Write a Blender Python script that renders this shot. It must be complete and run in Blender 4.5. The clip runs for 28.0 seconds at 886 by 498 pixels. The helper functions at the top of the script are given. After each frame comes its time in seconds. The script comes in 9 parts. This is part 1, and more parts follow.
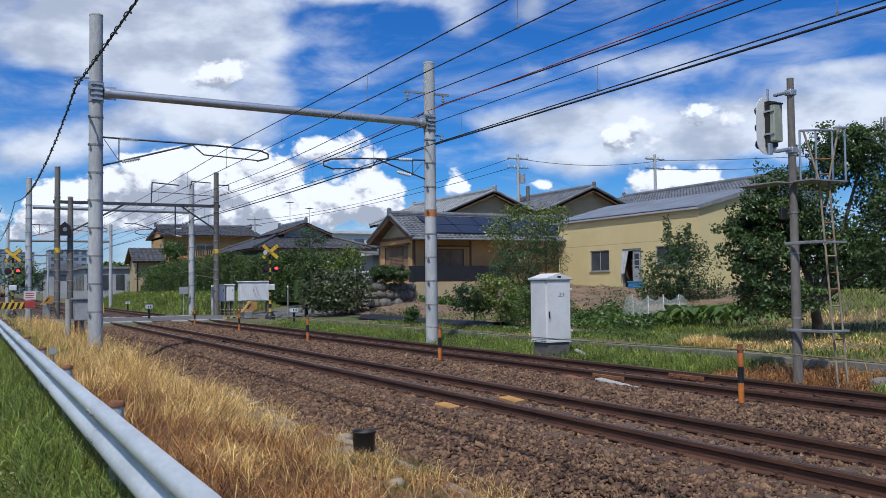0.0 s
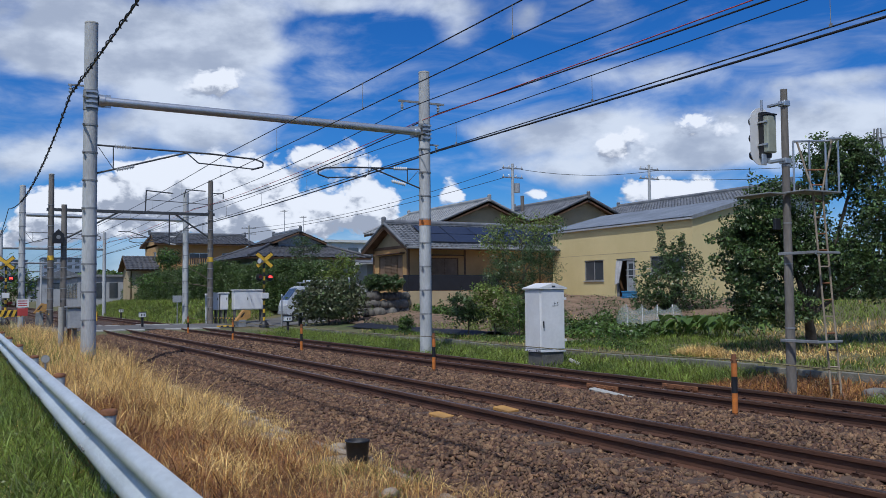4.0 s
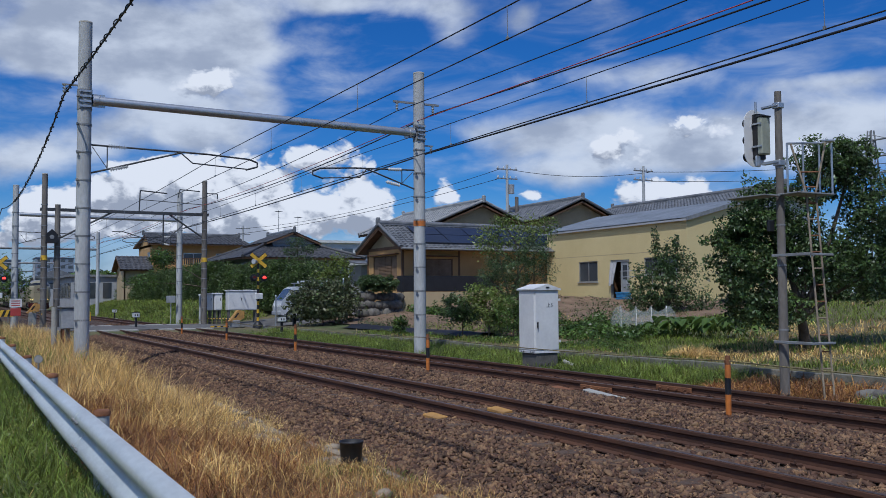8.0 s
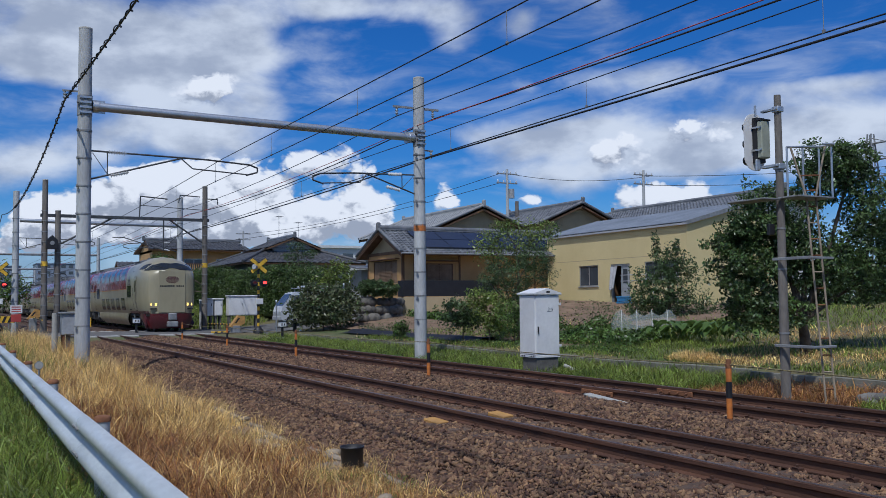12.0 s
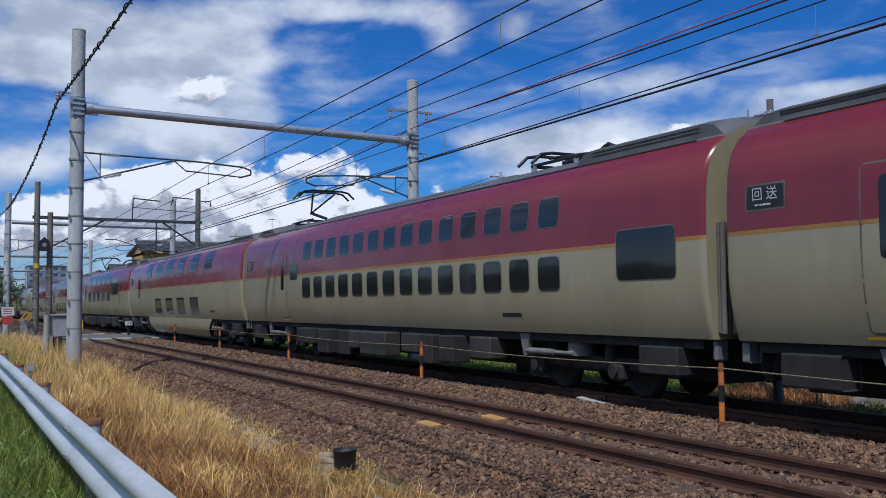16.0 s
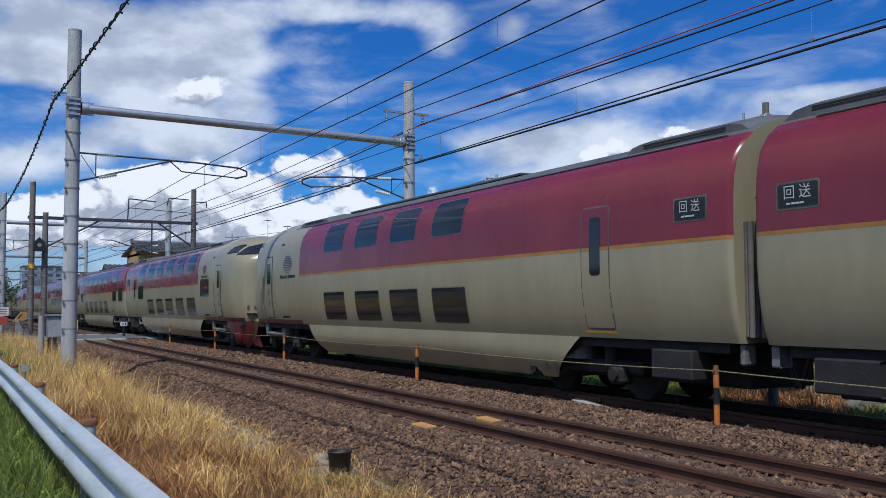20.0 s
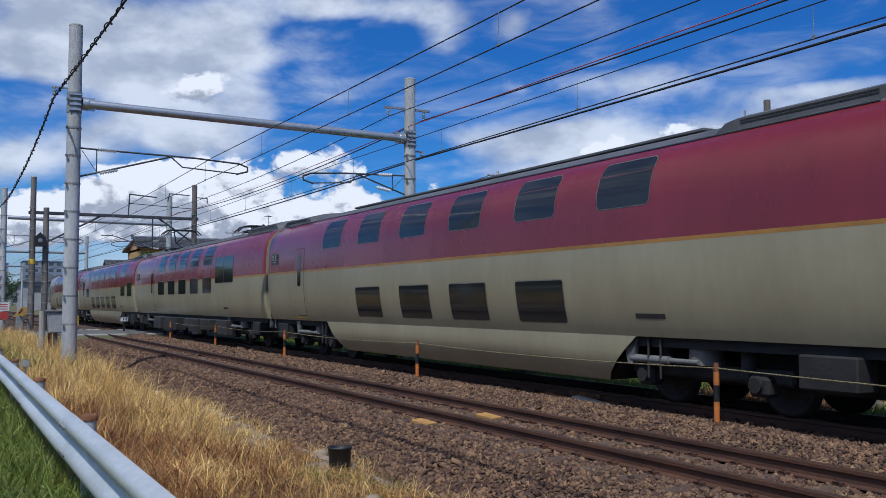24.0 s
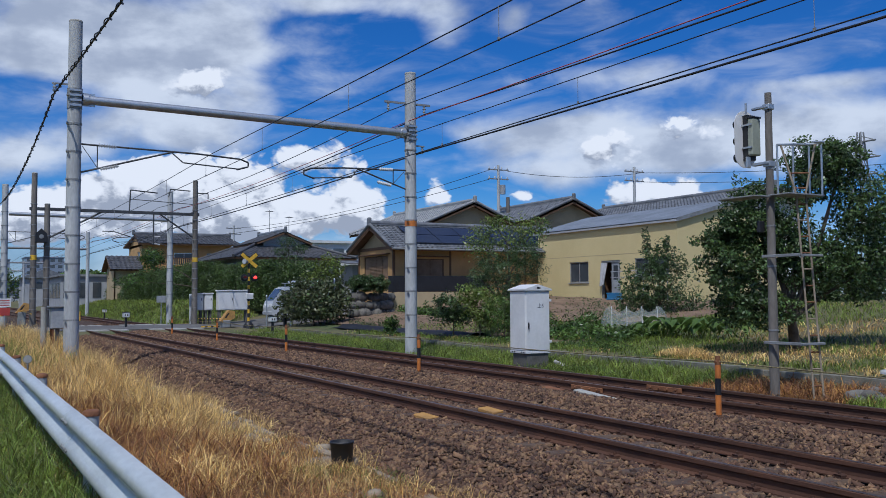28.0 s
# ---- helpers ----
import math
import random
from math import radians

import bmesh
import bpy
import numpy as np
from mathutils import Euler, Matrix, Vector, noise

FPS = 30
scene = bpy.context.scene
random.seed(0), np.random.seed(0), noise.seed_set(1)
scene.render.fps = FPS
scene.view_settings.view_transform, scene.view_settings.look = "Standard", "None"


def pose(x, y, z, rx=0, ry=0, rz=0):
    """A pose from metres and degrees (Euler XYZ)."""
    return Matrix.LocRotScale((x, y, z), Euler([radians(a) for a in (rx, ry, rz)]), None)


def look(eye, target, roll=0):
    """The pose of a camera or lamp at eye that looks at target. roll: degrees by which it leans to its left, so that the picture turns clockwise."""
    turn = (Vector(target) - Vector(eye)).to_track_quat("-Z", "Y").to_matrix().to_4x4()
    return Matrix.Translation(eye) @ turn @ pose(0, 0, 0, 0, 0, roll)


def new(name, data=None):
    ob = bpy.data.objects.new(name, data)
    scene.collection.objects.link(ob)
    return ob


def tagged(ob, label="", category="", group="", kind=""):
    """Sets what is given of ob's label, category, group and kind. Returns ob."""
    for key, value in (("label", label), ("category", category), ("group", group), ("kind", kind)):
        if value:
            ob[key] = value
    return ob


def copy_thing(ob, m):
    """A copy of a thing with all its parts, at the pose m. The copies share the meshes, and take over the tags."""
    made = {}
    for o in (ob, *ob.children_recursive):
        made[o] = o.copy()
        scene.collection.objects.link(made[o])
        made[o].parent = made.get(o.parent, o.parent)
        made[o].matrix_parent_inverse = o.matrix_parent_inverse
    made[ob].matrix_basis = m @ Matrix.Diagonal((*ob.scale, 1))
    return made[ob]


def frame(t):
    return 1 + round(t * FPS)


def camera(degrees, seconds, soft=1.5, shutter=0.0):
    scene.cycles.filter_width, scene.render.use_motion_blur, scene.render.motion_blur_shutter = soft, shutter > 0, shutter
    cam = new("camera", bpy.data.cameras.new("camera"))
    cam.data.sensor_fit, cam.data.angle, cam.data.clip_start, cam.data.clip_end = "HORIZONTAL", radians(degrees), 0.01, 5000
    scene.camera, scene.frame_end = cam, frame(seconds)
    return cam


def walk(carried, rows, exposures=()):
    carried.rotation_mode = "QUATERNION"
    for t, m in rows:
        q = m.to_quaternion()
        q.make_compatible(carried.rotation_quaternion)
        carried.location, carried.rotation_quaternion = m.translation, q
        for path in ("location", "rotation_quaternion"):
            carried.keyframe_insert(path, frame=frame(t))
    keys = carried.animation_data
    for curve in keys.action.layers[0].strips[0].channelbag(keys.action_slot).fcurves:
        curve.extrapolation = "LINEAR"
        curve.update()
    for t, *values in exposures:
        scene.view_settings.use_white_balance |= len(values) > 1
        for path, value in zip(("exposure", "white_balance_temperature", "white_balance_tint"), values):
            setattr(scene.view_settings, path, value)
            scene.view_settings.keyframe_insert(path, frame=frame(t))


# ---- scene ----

def aim(heading, pitch, roll):
    """Pose of the camera on its stand; heading in degrees from +Y towards -X."""
    h, p, r = radians(heading), radians(pitch), radians(roll)
    fwd = Vector((-math.sin(h) * math.cos(p), math.cos(h) * math.cos(p), math.sin(p)))
    right = Vector((math.cos(h), math.sin(h), 0))
    up = right.cross(fwd)
    rt = right * math.cos(r) + up * math.sin(r)
    upr = up * math.cos(r) - right * math.sin(r)
    m = Matrix((rt, upr, -fwd)).transposed().to_4x4()
    m.translation = EYE
    return m


EYE = Vector((0.0, 0.0, 1.471))
cam = camera(51.18, 28.0, soft=0.3)
AIM = [
    (0, 62.746, 2.322, -0.705),
    (0.5, 62.749, 2.341, -0.667),
    (1, 62.727, 2.448, -0.638),
    (1.5, 62.691, 2.614, -0.616),
    (2, 62.671, 2.695, -0.597),
    (2.5, 62.650, 2.755, -0.576),
    (3, 62.558, 2.792, -0.549),
    (3.5, 62.466, 2.844, -0.520),
    (5.5, 62.231, 2.978, -0.487),
    (6, 62.190, 3.023, -0.439),
    (6.5, 62.142, 3.039, -0.381),
    (7, 62.093, 3.023, -0.337),
    (7.5, 62.069, 2.968, -0.333),
    (8, 62.041, 2.938, -0.382),
    (8.5, 62.021, 2.957, -0.470),
    (9, 62.021, 3.000, -0.557),
    (9.5, 62.016, 3.047, -0.614),
    (10, 62.028, 3.095, -0.632),
    (10.5, 62.042, 3.147, -0.626),
    (11, 62.057, 3.190, -0.612),
    (11.5, 62.075, 3.214, -0.597),
    (12, 62.058, 3.228, -0.571),
    (12.5, 62.026, 3.247, -0.535),
    (14.5, 61.901, 3.344, -0.501),
    (15, 61.835, 3.348, -0.479),
    (15.5, 61.720, 3.388, -0.466),
    (16, 61.642, 3.411, -0.447),
    (16.5, 61.571, 3.471, -0.418),
    (17, 61.505, 3.493, -0.397),
    (17.5, 61.416, 3.462, -0.386),
    (18, 61.386, 3.465, -0.364),
    (18.5, 61.386, 3.473, -0.329),
    (19, 61.364, 3.479, -0.305),
    (19.5, 61.365, 3.505, -0.288),
    (20, 61.384, 3.515, -0.245),
    (20.5, 61.381, 3.472, -0.166),
    (21, 61.415, 3.405, -0.081),
    (21.5, 61.435, 3.356, -0.025),
    (23.5, 61.465, 3.338, -0.020),
    (24, 61.423, 3.297, -0.067),
    (24.5, 61.386, 3.263, -0.128),
    (25, 61.373, 3.270, -0.177),
    (25.5, 61.366, 3.265, -0.216),
    (26, 61.368, 3.230, -0.233),
    (26.5, 61.369, 3.187, -0.212),
    (27, 61.394, 3.115, -0.191),
    (27.5, 61.424, 3.056, -0.223),
    (28, 61.492, 2.950, -0.312),
]
# the clip's camera settles darker once the clouds thin the sunlight
EXPOSURE = [(t, stops, kelvin, 10) for t, stops, kelvin in ((0, -0.15, 6000), (2.0, -0.19, 5950), (4.5, -0.39, 5850), (6.5, -0.51, 5800), (10, -0.48, 5750), (15, -0.37, 5850), (21, -0.30, 5850), (25, -0.36, 5800), (28, -0.42, 5750))]
walk(cam, [(t, aim(h, p, r)) for t, h, p, r in AIM], EXPOSURE)

# ---- light ----
SUN = Vector((0.56, -0.50, 1.22)).normalized()
sun_data = bpy.data.lights.new("sun", "SUN")
sun_data.energy, sun_data.angle, sun_data.color = 4.0, radians(0.6), (1.0, 0.95, 0.87)
sun = new("sun", sun_data)
sun.matrix_world = look(SUN * 60, (0, 0, 0))


def make_world():
    w = bpy.data.worlds.new("sky")
    w.use_nodes = True
    scene.world = w
    nt = w.node_tree
    nt.nodes.clear()
    N, L = nt.nodes.new, nt.links.new

    def math_node(op, a, b=None, c=None):
        n = N("ShaderNodeMath")
        n.operation = op
        for i, v in enumerate((a, b, c)):
            if v is None:
                continue
            if isinstance(v, (int, float)):
                n.inputs[i].default_value = v
            else:
                L(v, n.inputs[i])
        return n.outputs[0]

    sky = N("ShaderNodeTexSky")
    sky.sky_type, sky.sun_disc = "NISHITA", False
    sky.sun_elevation = math.asin(SUN.z)
    sky.sun_rotation = math.atan2(SUN.x, SUN.y)
    sky.air_density, sky.dust_density, sky.ozone_density = 1.0, 0.3, 2.5
    deep = N("ShaderNodeHueSaturation")
    deep.inputs["Saturation"].default_value, deep.inputs["Value"].default_value = SKY_SAT, SKY_VAL
    L(sky.outputs[0], deep.inputs["Color"])
    tone = N("ShaderNodeMixRGB")
    tone.blend_type = "MULTIPLY"
    tone.inputs[0].default_value, tone.inputs[2].default_value = 1.0, SKY_TONE
    L(deep.outputs[0], tone.inputs[1])
    clear = N("ShaderNodeBackground")
    clear.inputs[1].default_value = 0.11
    L(tone.outputs[0], clear.inputs[0])

    tc = N("ShaderNodeTexCoord")
    sep = N("ShaderNodeSeparateXYZ")
    L(tc.outputs["Generated"], sep.inputs[0])
    x, y, z = sep.outputs
    az = math_node("MULTIPLY", math_node("ARCTAN2", y, x), 57.2958)
    el = math_node("MULTIPLY", math_node("ARCSINE", math_node("MINIMUM", math_node("MAXIMUM", z, -1.0), 1.0)), 57.2958)

    def noise(vec, scale, detail, rough=0.55, distort=0.0):
        n = N("ShaderNodeTexNoise")
        n.inputs["Scale"].default_value, n.inputs["Detail"].default_value = scale, detail
        n.inputs["Roughness"].default_value, n.inputs["Distortion"].default_value = rough, distort
        L(vec, n.inputs["Vector"])
        return n.outputs["Fac"]

    def stretched(sx, sy, off):
        c = N("ShaderNodeCombineXYZ")
        L(math_node("MULTIPLY", az, sx), c.inputs[0])
        L(math_node("MULTIPLY", el, sy), c.inputs[1])
        c.inputs[2].default_value = off
        return c.outputs[0]

    def aside(da, de, sx, sy, off):
        c = N("ShaderNodeCombineXYZ")
        L(math_node("MULTIPLY", math_node("ADD", az, da), sx), c.inputs[0])
        L(math_node("MULTIPLY", math_node("ADD", el, de), sy), c.inputs[1])
        c.inputs[2].default_value = off
        return c.outputs[0]

    def banks(rows, da, de):
        """Sum of soft-edged ellipses on the sky."""
        cover = None
        for a, e, wa, we, k in rows:
            d1 = math_node("DIVIDE", math_node("SUBTRACT", az, a - da), wa)
            d2 = math_node("DIVIDE", math_node("SUBTRACT", el, e - de), we)
            r2 = math_node("ADD", math_node("MULTIPLY", d1, d1), math_node("MULTIPLY", d2, d2))
            g = math_node("MULTIPLY", math_node("POWER", 2.718, math_node("MULTIPLY", r2, -1.0)), k)
            cover = g if cover is None else math_node("ADD", cover, g)
        return cover

    def centred(v, k):
        return math_node("MULTIPLY", math_node("SUBTRACT", v, 0.5), k)

    def heap(da, de):
        """Thickness of the heaped clouds, looked up a little aside of the direction."""
        bend = N("ShaderNodeTexNoise")
        bend.inputs["Scale"].default_value, bend.inputs["Detail"].default_value = 1.0, 4
        L(aside(da, de, 0.5, 0.6, 5.2), bend.inputs["Vector"])
        moved = N("ShaderNodeVectorMath")
        moved.operation = "MULTIPLY_ADD"
        L(bend.outputs["Color"], moved.inputs[0])
        moved.inputs[1].default_value = (0.9, 0.9, 0.0)
        L(aside(da, de, 0.6, 0.85, 2.2), moved.inputs[2])
        lump = N("ShaderNodeTexVoronoi")
        lump.feature = "SMOOTH_F1"
        lump.inputs["Scale"].default_value, lump.inputs["Smoothness"].default_value = 1.0, 0.25
        lump.inputs["Detail"].default_value, lump.inputs["Roughness"].default_value = 3.0, 0.55
        L(moved.outputs[0], lump.inputs["Vector"])
        d = math_node("ADD", banks(CUMULUS + CLEAR_GAPS, da, de), centred(noise(aside(da, de, 0.22, 0.32, 3.1), 1.0, 9, 0.6), 0.9))
        return math_node("ADD", d, math_node("MULTIPLY", math_node("SUBTRACT", 0.45, lump.outputs["Distance"]), 0.5))

    def ramp(v, lo, hi, top=1.0):
        n = N("ShaderNodeMapRange")
        n.interpolation_type = "SMOOTHSTEP"
        n.inputs["From Min"].default_value, n.inputs["From Max"].default_value = lo, hi
        n.inputs["To Max"].default_value = top
        L(v, n.inputs["Value"])
        return n.outputs[0]

    body = heap(0.0, 0.0)
    sunward = heap(-0.35, 0.8)
    heaped = ramp(body, 0.24, 0.50)
    mottle = math_node("MULTIPLY", math_node("SUBTRACT", noise(stretched(0.55, 0.95, 4.4), 1.0, 8, 0.62, 0.4), 0.44), 0.95)
    # the side turned to the sun is white, the bases are grey
    shade = ramp(math_node("ADD", math_node("SUBTRACT", sunward, body), mottle), -0.14, 0.30)
    veil = math_node("ADD", banks(SOFT_CLOUDS + CLEAR_GAPS, 0.0, 0.0), centred(noise(stretched(0.14, 0.26, 11.0), 1.0, 6, 0.55, 0.3), 1.5))
    wisp = noise(stretched(0.10, 0.34, 1.3), 1.0, 6, 0.58, 0.5)
    streaks = ramp(wisp, 0.46, 0.80, 0.55)
    low = ramp(math_node("MULTIPLY", el, -1.0), -7.0, 0.0, 0.62)
    soft = math_node("MAXIMUM", ramp(veil, 0.16, 0.78, 0.93), math_node("MAXIMUM", streaks, low))
    amount = math_node("MAXIMUM", heaped, soft)
    soft_shade = ramp(noise(stretched(0.22, 0.42, 6.6), 1.0, 6, 0.55), 0.34, 0.68)
    soft_tint = N("ShaderNodeMixRGB")
    soft_tint.inputs[1].default_value, soft_tint.inputs[2].default_value = (0.92, 0.96, 1.02, 1), (0.52, 0.57, 0.67, 1)
    L(soft_shade, soft_tint.inputs[0])
    heap_tint = N("ShaderNodeMixRGB")
    heap_tint.inputs[1].default_value, heap_tint.inputs[2].default_value = (1.08, 1.09, 1.12, 1), (0.46, 0.50, 0.59, 1)
    L(shade, heap_tint.inputs[0])
    tint = N("ShaderNodeMixRGB")
    L(heaped, tint.inputs[0])
    L(soft_tint.outputs[0], tint.inputs[1])
    L(heap_tint.outputs[0], tint.inputs[2])
    cloud = N("ShaderNodeBackground")
    cloud.inputs[1].default_value = 1.0
    L(tint.outputs[0], cloud.inputs[0])
    mix = N("ShaderNodeMixShader")
    L(amount, mix.inputs[0])
    L(clear.outputs[0], mix.inputs[1])
    L(cloud.outputs[0], mix.inputs[2])
    out = N("ShaderNodeOutputWorld")
    L(mix.outputs[0], out.inputs[0])


SKY_SAT, SKY_VAL, SKY_TONE = 1.25, 0.80, (0.36, 0.78, 1.28, 1)
# flat grey-white banks: azimuth, elevation, half widths in degrees, weight
SOFT_CLOUDS = [
    (176.1, 15.4, 4.6, 2.4, 0.75), (169.6, 15.3, 5.6, 2.7, 0.85), (164.3, 15.6, 2.6, 2.4, 0.55), (157.0, 17.8, 9.2, 1.2, 0.75), (175.2, 13.3, 4.6, 1.4, 0.5),
    (169.5, 12.8, 4.3, 1.5, 0.4), (167.6, 9.9, 5.7, 1.8, 0.8), (162.6, 12.1, 2.4, 1.1, 0.5), (176.3, 8.1, 4.5, 1.6, 0.7), (158.4, 15.0, 4.9, 0.7, 0.35),
    (141.6, 13.2, 7.6, 1.0, 0.45), (138.9, 9.2, 10.4, 2.0, 0.72), (146.8, 10.2, 6.2, 1.1, 0.45), (128.7, 12.2, 5.7, 0.8, 0.6), (128.5, 9.2, 7.0, 1.9, 0.75),
    (133.2, 15.2, 2.8, 0.8, 0.3), (153.6, 13.5, 1.1, 2.0, 0.45), (147.1, 16.7, 1.6, 1.1, 0.5), (144.4, 7.5, 8.7, 1.1, 0.5), (151.3, 16.2, 1.6, 1.5, 0.45),
]
# heaped clouds
CUMULUS = [
    (167.1, 12.4, 2.8, 1.2, 0.85), (165.4, 13.3, 1.3, 0.8, 0.5), (167.9, 7.4, 4.0, 1.8, 0.95), (170.5, 6.2, 2.9, 1.8, 0.8), (163.9, 5.9, 5.1, 2.4, 0.9),
    (158.9, 8.7, 3.5, 1.3, 0.95), (156.7, 5.8, 2.1, 1.6, 0.9), (160.5, 4.6, 6.6, 1.4, 0.6), (174.9, 5.5, 2.7, 1.4, 0.95), (176.2, 3.8, 3.6, 1.6, 0.6),
    (141.5, 9.0, 2.5, 1.4, 0.95), (136.3, 10.1, 2.7, 1.3, 0.8), (138.0, 6.3, 2.8, 1.0, 0.8), (140.7, 5.7, 1.5, 1.0, 0.7), (152.0, 6.5, 1.3, 1.2, 0.9),
    (146.7, 6.2, 1.6, 0.5, 0.75), (164.6, 15.1, 1.4, 1.5, 0.55), (171.7, 3.8, 6.4, 1.0, 0.4), (136.4, 6.0, 1.9, 0.7, 0.5),
]
# openings of blue between them
CLEAR_GAPS = [
    (175.6, 11.4, 3.3, 0.9, -0.6), (157.7, 16.2, 4.6, 1.0, -0.35), (156.6, 13.2, 4.9, 1.5, -0.4), (160.8, 10.1, 2.1, 1.5, -0.2), (170.2, 8.8, 1.8, 1.0, -0.35),
    (152.8, 9.1, 2.1, 1.0, -0.5), (153.9, 7.0, 1.1, 1.4, -0.4), (139.1, 15.7, 7.5, 1.3, -0.4), (130.4, 13.3, 4.7, 0.7, -0.35), (145.1, 8.6, 3.1, 0.9, -0.2),
    (149.0, 6.9, 1.8, 0.9, -0.45), (133.1, 8.9, 1.3, 1.1, -0.3), (177.3, 16.0, 1.2, 0.8, -0.3),
]
SOFT_CLOUDS += [(-120, 35, 60, 30, 0.6), (20, 40, 70, 28, 0.35), (-60, 45, 60, 30, 0.3)]
make_world()


# ---- materials ----
def mat(name, c1, c2=None, rough=0.6, metal=0.0, scale=2.0, fine=30.0, bump=0.15, vary=0.0, island=0.0, stretch=(1, 1, 1), grain=0.12, spec=0.5, coat=0.0, glow=0.0, alpha=1.0, ior=1.5):
    """Procedural surface: two-scale colour noise, fine relief, optional spread per object or per island."""
    m = bpy.data.materials.new(name)
    m.use_nodes = True
    nt = m.node_tree
    N, L = nt.nodes.new, nt.links.new
    b = nt.nodes["Principled BSDF"]
    b.inputs["Roughness"].default_value, b.inputs["Metallic"].default_value = rough, metal
    b.inputs["Specular IOR Level"].default_value = spec
    b.inputs["Coat Weight"].default_value = coat
    b.inputs["IOR"].default_value = ior
    b.inputs["Coat Roughness"].default_value = 0.08
    c2 = c2 or tuple(v * 0.72 for v in c1)
    tc, mp = N("ShaderNodeTexCoord"), N("ShaderNodeMapping")
    mp.inputs["Scale"].default_value = stretch
    L(tc.outputs["Object"], mp.inputs["Vector"])
    n1, n2 = N("ShaderNodeTexNoise"), N("ShaderNodeTexNoise")
    n1.inputs["Scale"].default_value, n1.inputs["Detail"].default_value = scale, 6
    n2.inputs["Scale"].default_value, n2.inputs["Detail"].default_value = fine, 4
    L(mp.outputs[0], n1.inputs["Vector"])
    L(mp.outputs[0], n2.inputs["Vector"])
    rmp = N("ShaderNodeMapRange")
    rmp.inputs["From Min"].default_value, rmp.inputs["From Max"].default_value = 0.32, 0.68
    L(n1.outputs["Fac"], rmp.inputs["Value"])
    mx = N("ShaderNodeMixRGB")
    mx.inputs[1].default_value, mx.inputs[2].default_value = (*c1, 1), (*c2, 1)
    L(rmp.outputs[0], mx.inputs[0])
    hs = N("ShaderNodeHueSaturation")
    L(mx.outputs[0], hs.inputs["Color"])
    val = N("ShaderNodeMath")
    val.operation = "MULTIPLY_ADD"
    L(n2.outputs["Fac"], val.inputs[0])
    val.inputs[1].default_value, val.inputs[2].default_value = grain * 4, 1.0 - grain * 2
    value = val.outputs[0]
    for amount, node, socket in ((vary, "ShaderNodeObjectInfo", "Random"), (island, "ShaderNodeNewGeometry", "Random Per Island")):
        if amount:
            src, ma = N(node), N("ShaderNodeMath")
            ma.operation = "MULTIPLY_ADD"
            L(src.outputs[socket], ma.inputs[0])
            ma.inputs[1].default_value, ma.inputs[2].default_value = amount * 2, 1.0 - amount
            mu = N("ShaderNodeMath")
            mu.operation = "MULTIPLY"
            L(value, mu.inputs[0])
            L(ma.outputs[0], mu.inputs[1])
            value = mu.outputs[0]
            hu = N("ShaderNodeMath")
            hu.operation = "MULTIPLY_ADD"
            L(src.outputs[socket], hu.inputs[0])
            hu.inputs[1].default_value, hu.inputs[2].default_value = 0.05 * amount, 0.5 - 0.025 * amount
            L(hu.outputs[0], hs.inputs["Hue"])
    L(value, hs.inputs["Value"])
    L(hs.outputs[0], b.inputs["Base Color"])
    if bump:
        bp = N("ShaderNodeBump")
        bp.inputs["Strength"].default_value, bp.inputs["Distance"].default_value = bump, 0.02
        L(n2.outputs["Fac"], bp.inputs["Height"])
        L(bp.outputs[0], b.inputs["Normal"])
    rr = N("ShaderNodeMapRange")
    rr.inputs["To Min"].default_value, rr.inputs["To Max"].default_value = max(0.02, rough - 0.12), min(1.0, rough + 0.12)
    L(n1.outputs["Fac"], rr.inputs["Value"])
    L(rr.outputs[0], b.inputs["Roughness"])
    if glow:
        b.inputs["Emission Color"].default_value, b.inputs["Emission Strength"].default_value = (*c1, 1), glow
    if alpha < 1:
        b.inputs["Alpha"].default_value = alpha
    return m


def leaf_mat(name, c1, c2, rough=0.45, through_light=0.35, spread=0.45):
    m = mat(name, c1, c2, rough=rough, scale=1.2, fine=8, bump=0.0, island=spread, grain=0.06)
    nt = m.node_tree
    b, out = nt.nodes["Principled BSDF"], nt.nodes["Material Output"]
    tr, mix = nt.nodes.new("ShaderNodeBsdfTranslucent"), nt.nodes.new("ShaderNodeMixShader")
    src = b.inputs["Base Color"].links[0].from_socket
    nt.links.new(src, tr.inputs["Color"])
    mix.inputs[0].default_value = through_light
    nt.links.new(b.outputs[0], mix.inputs[1])
    nt.links.new(tr.outputs[0], mix.inputs[2])
    nt.links.new(mix.outputs[0], out.inputs["Surface"])
    return m


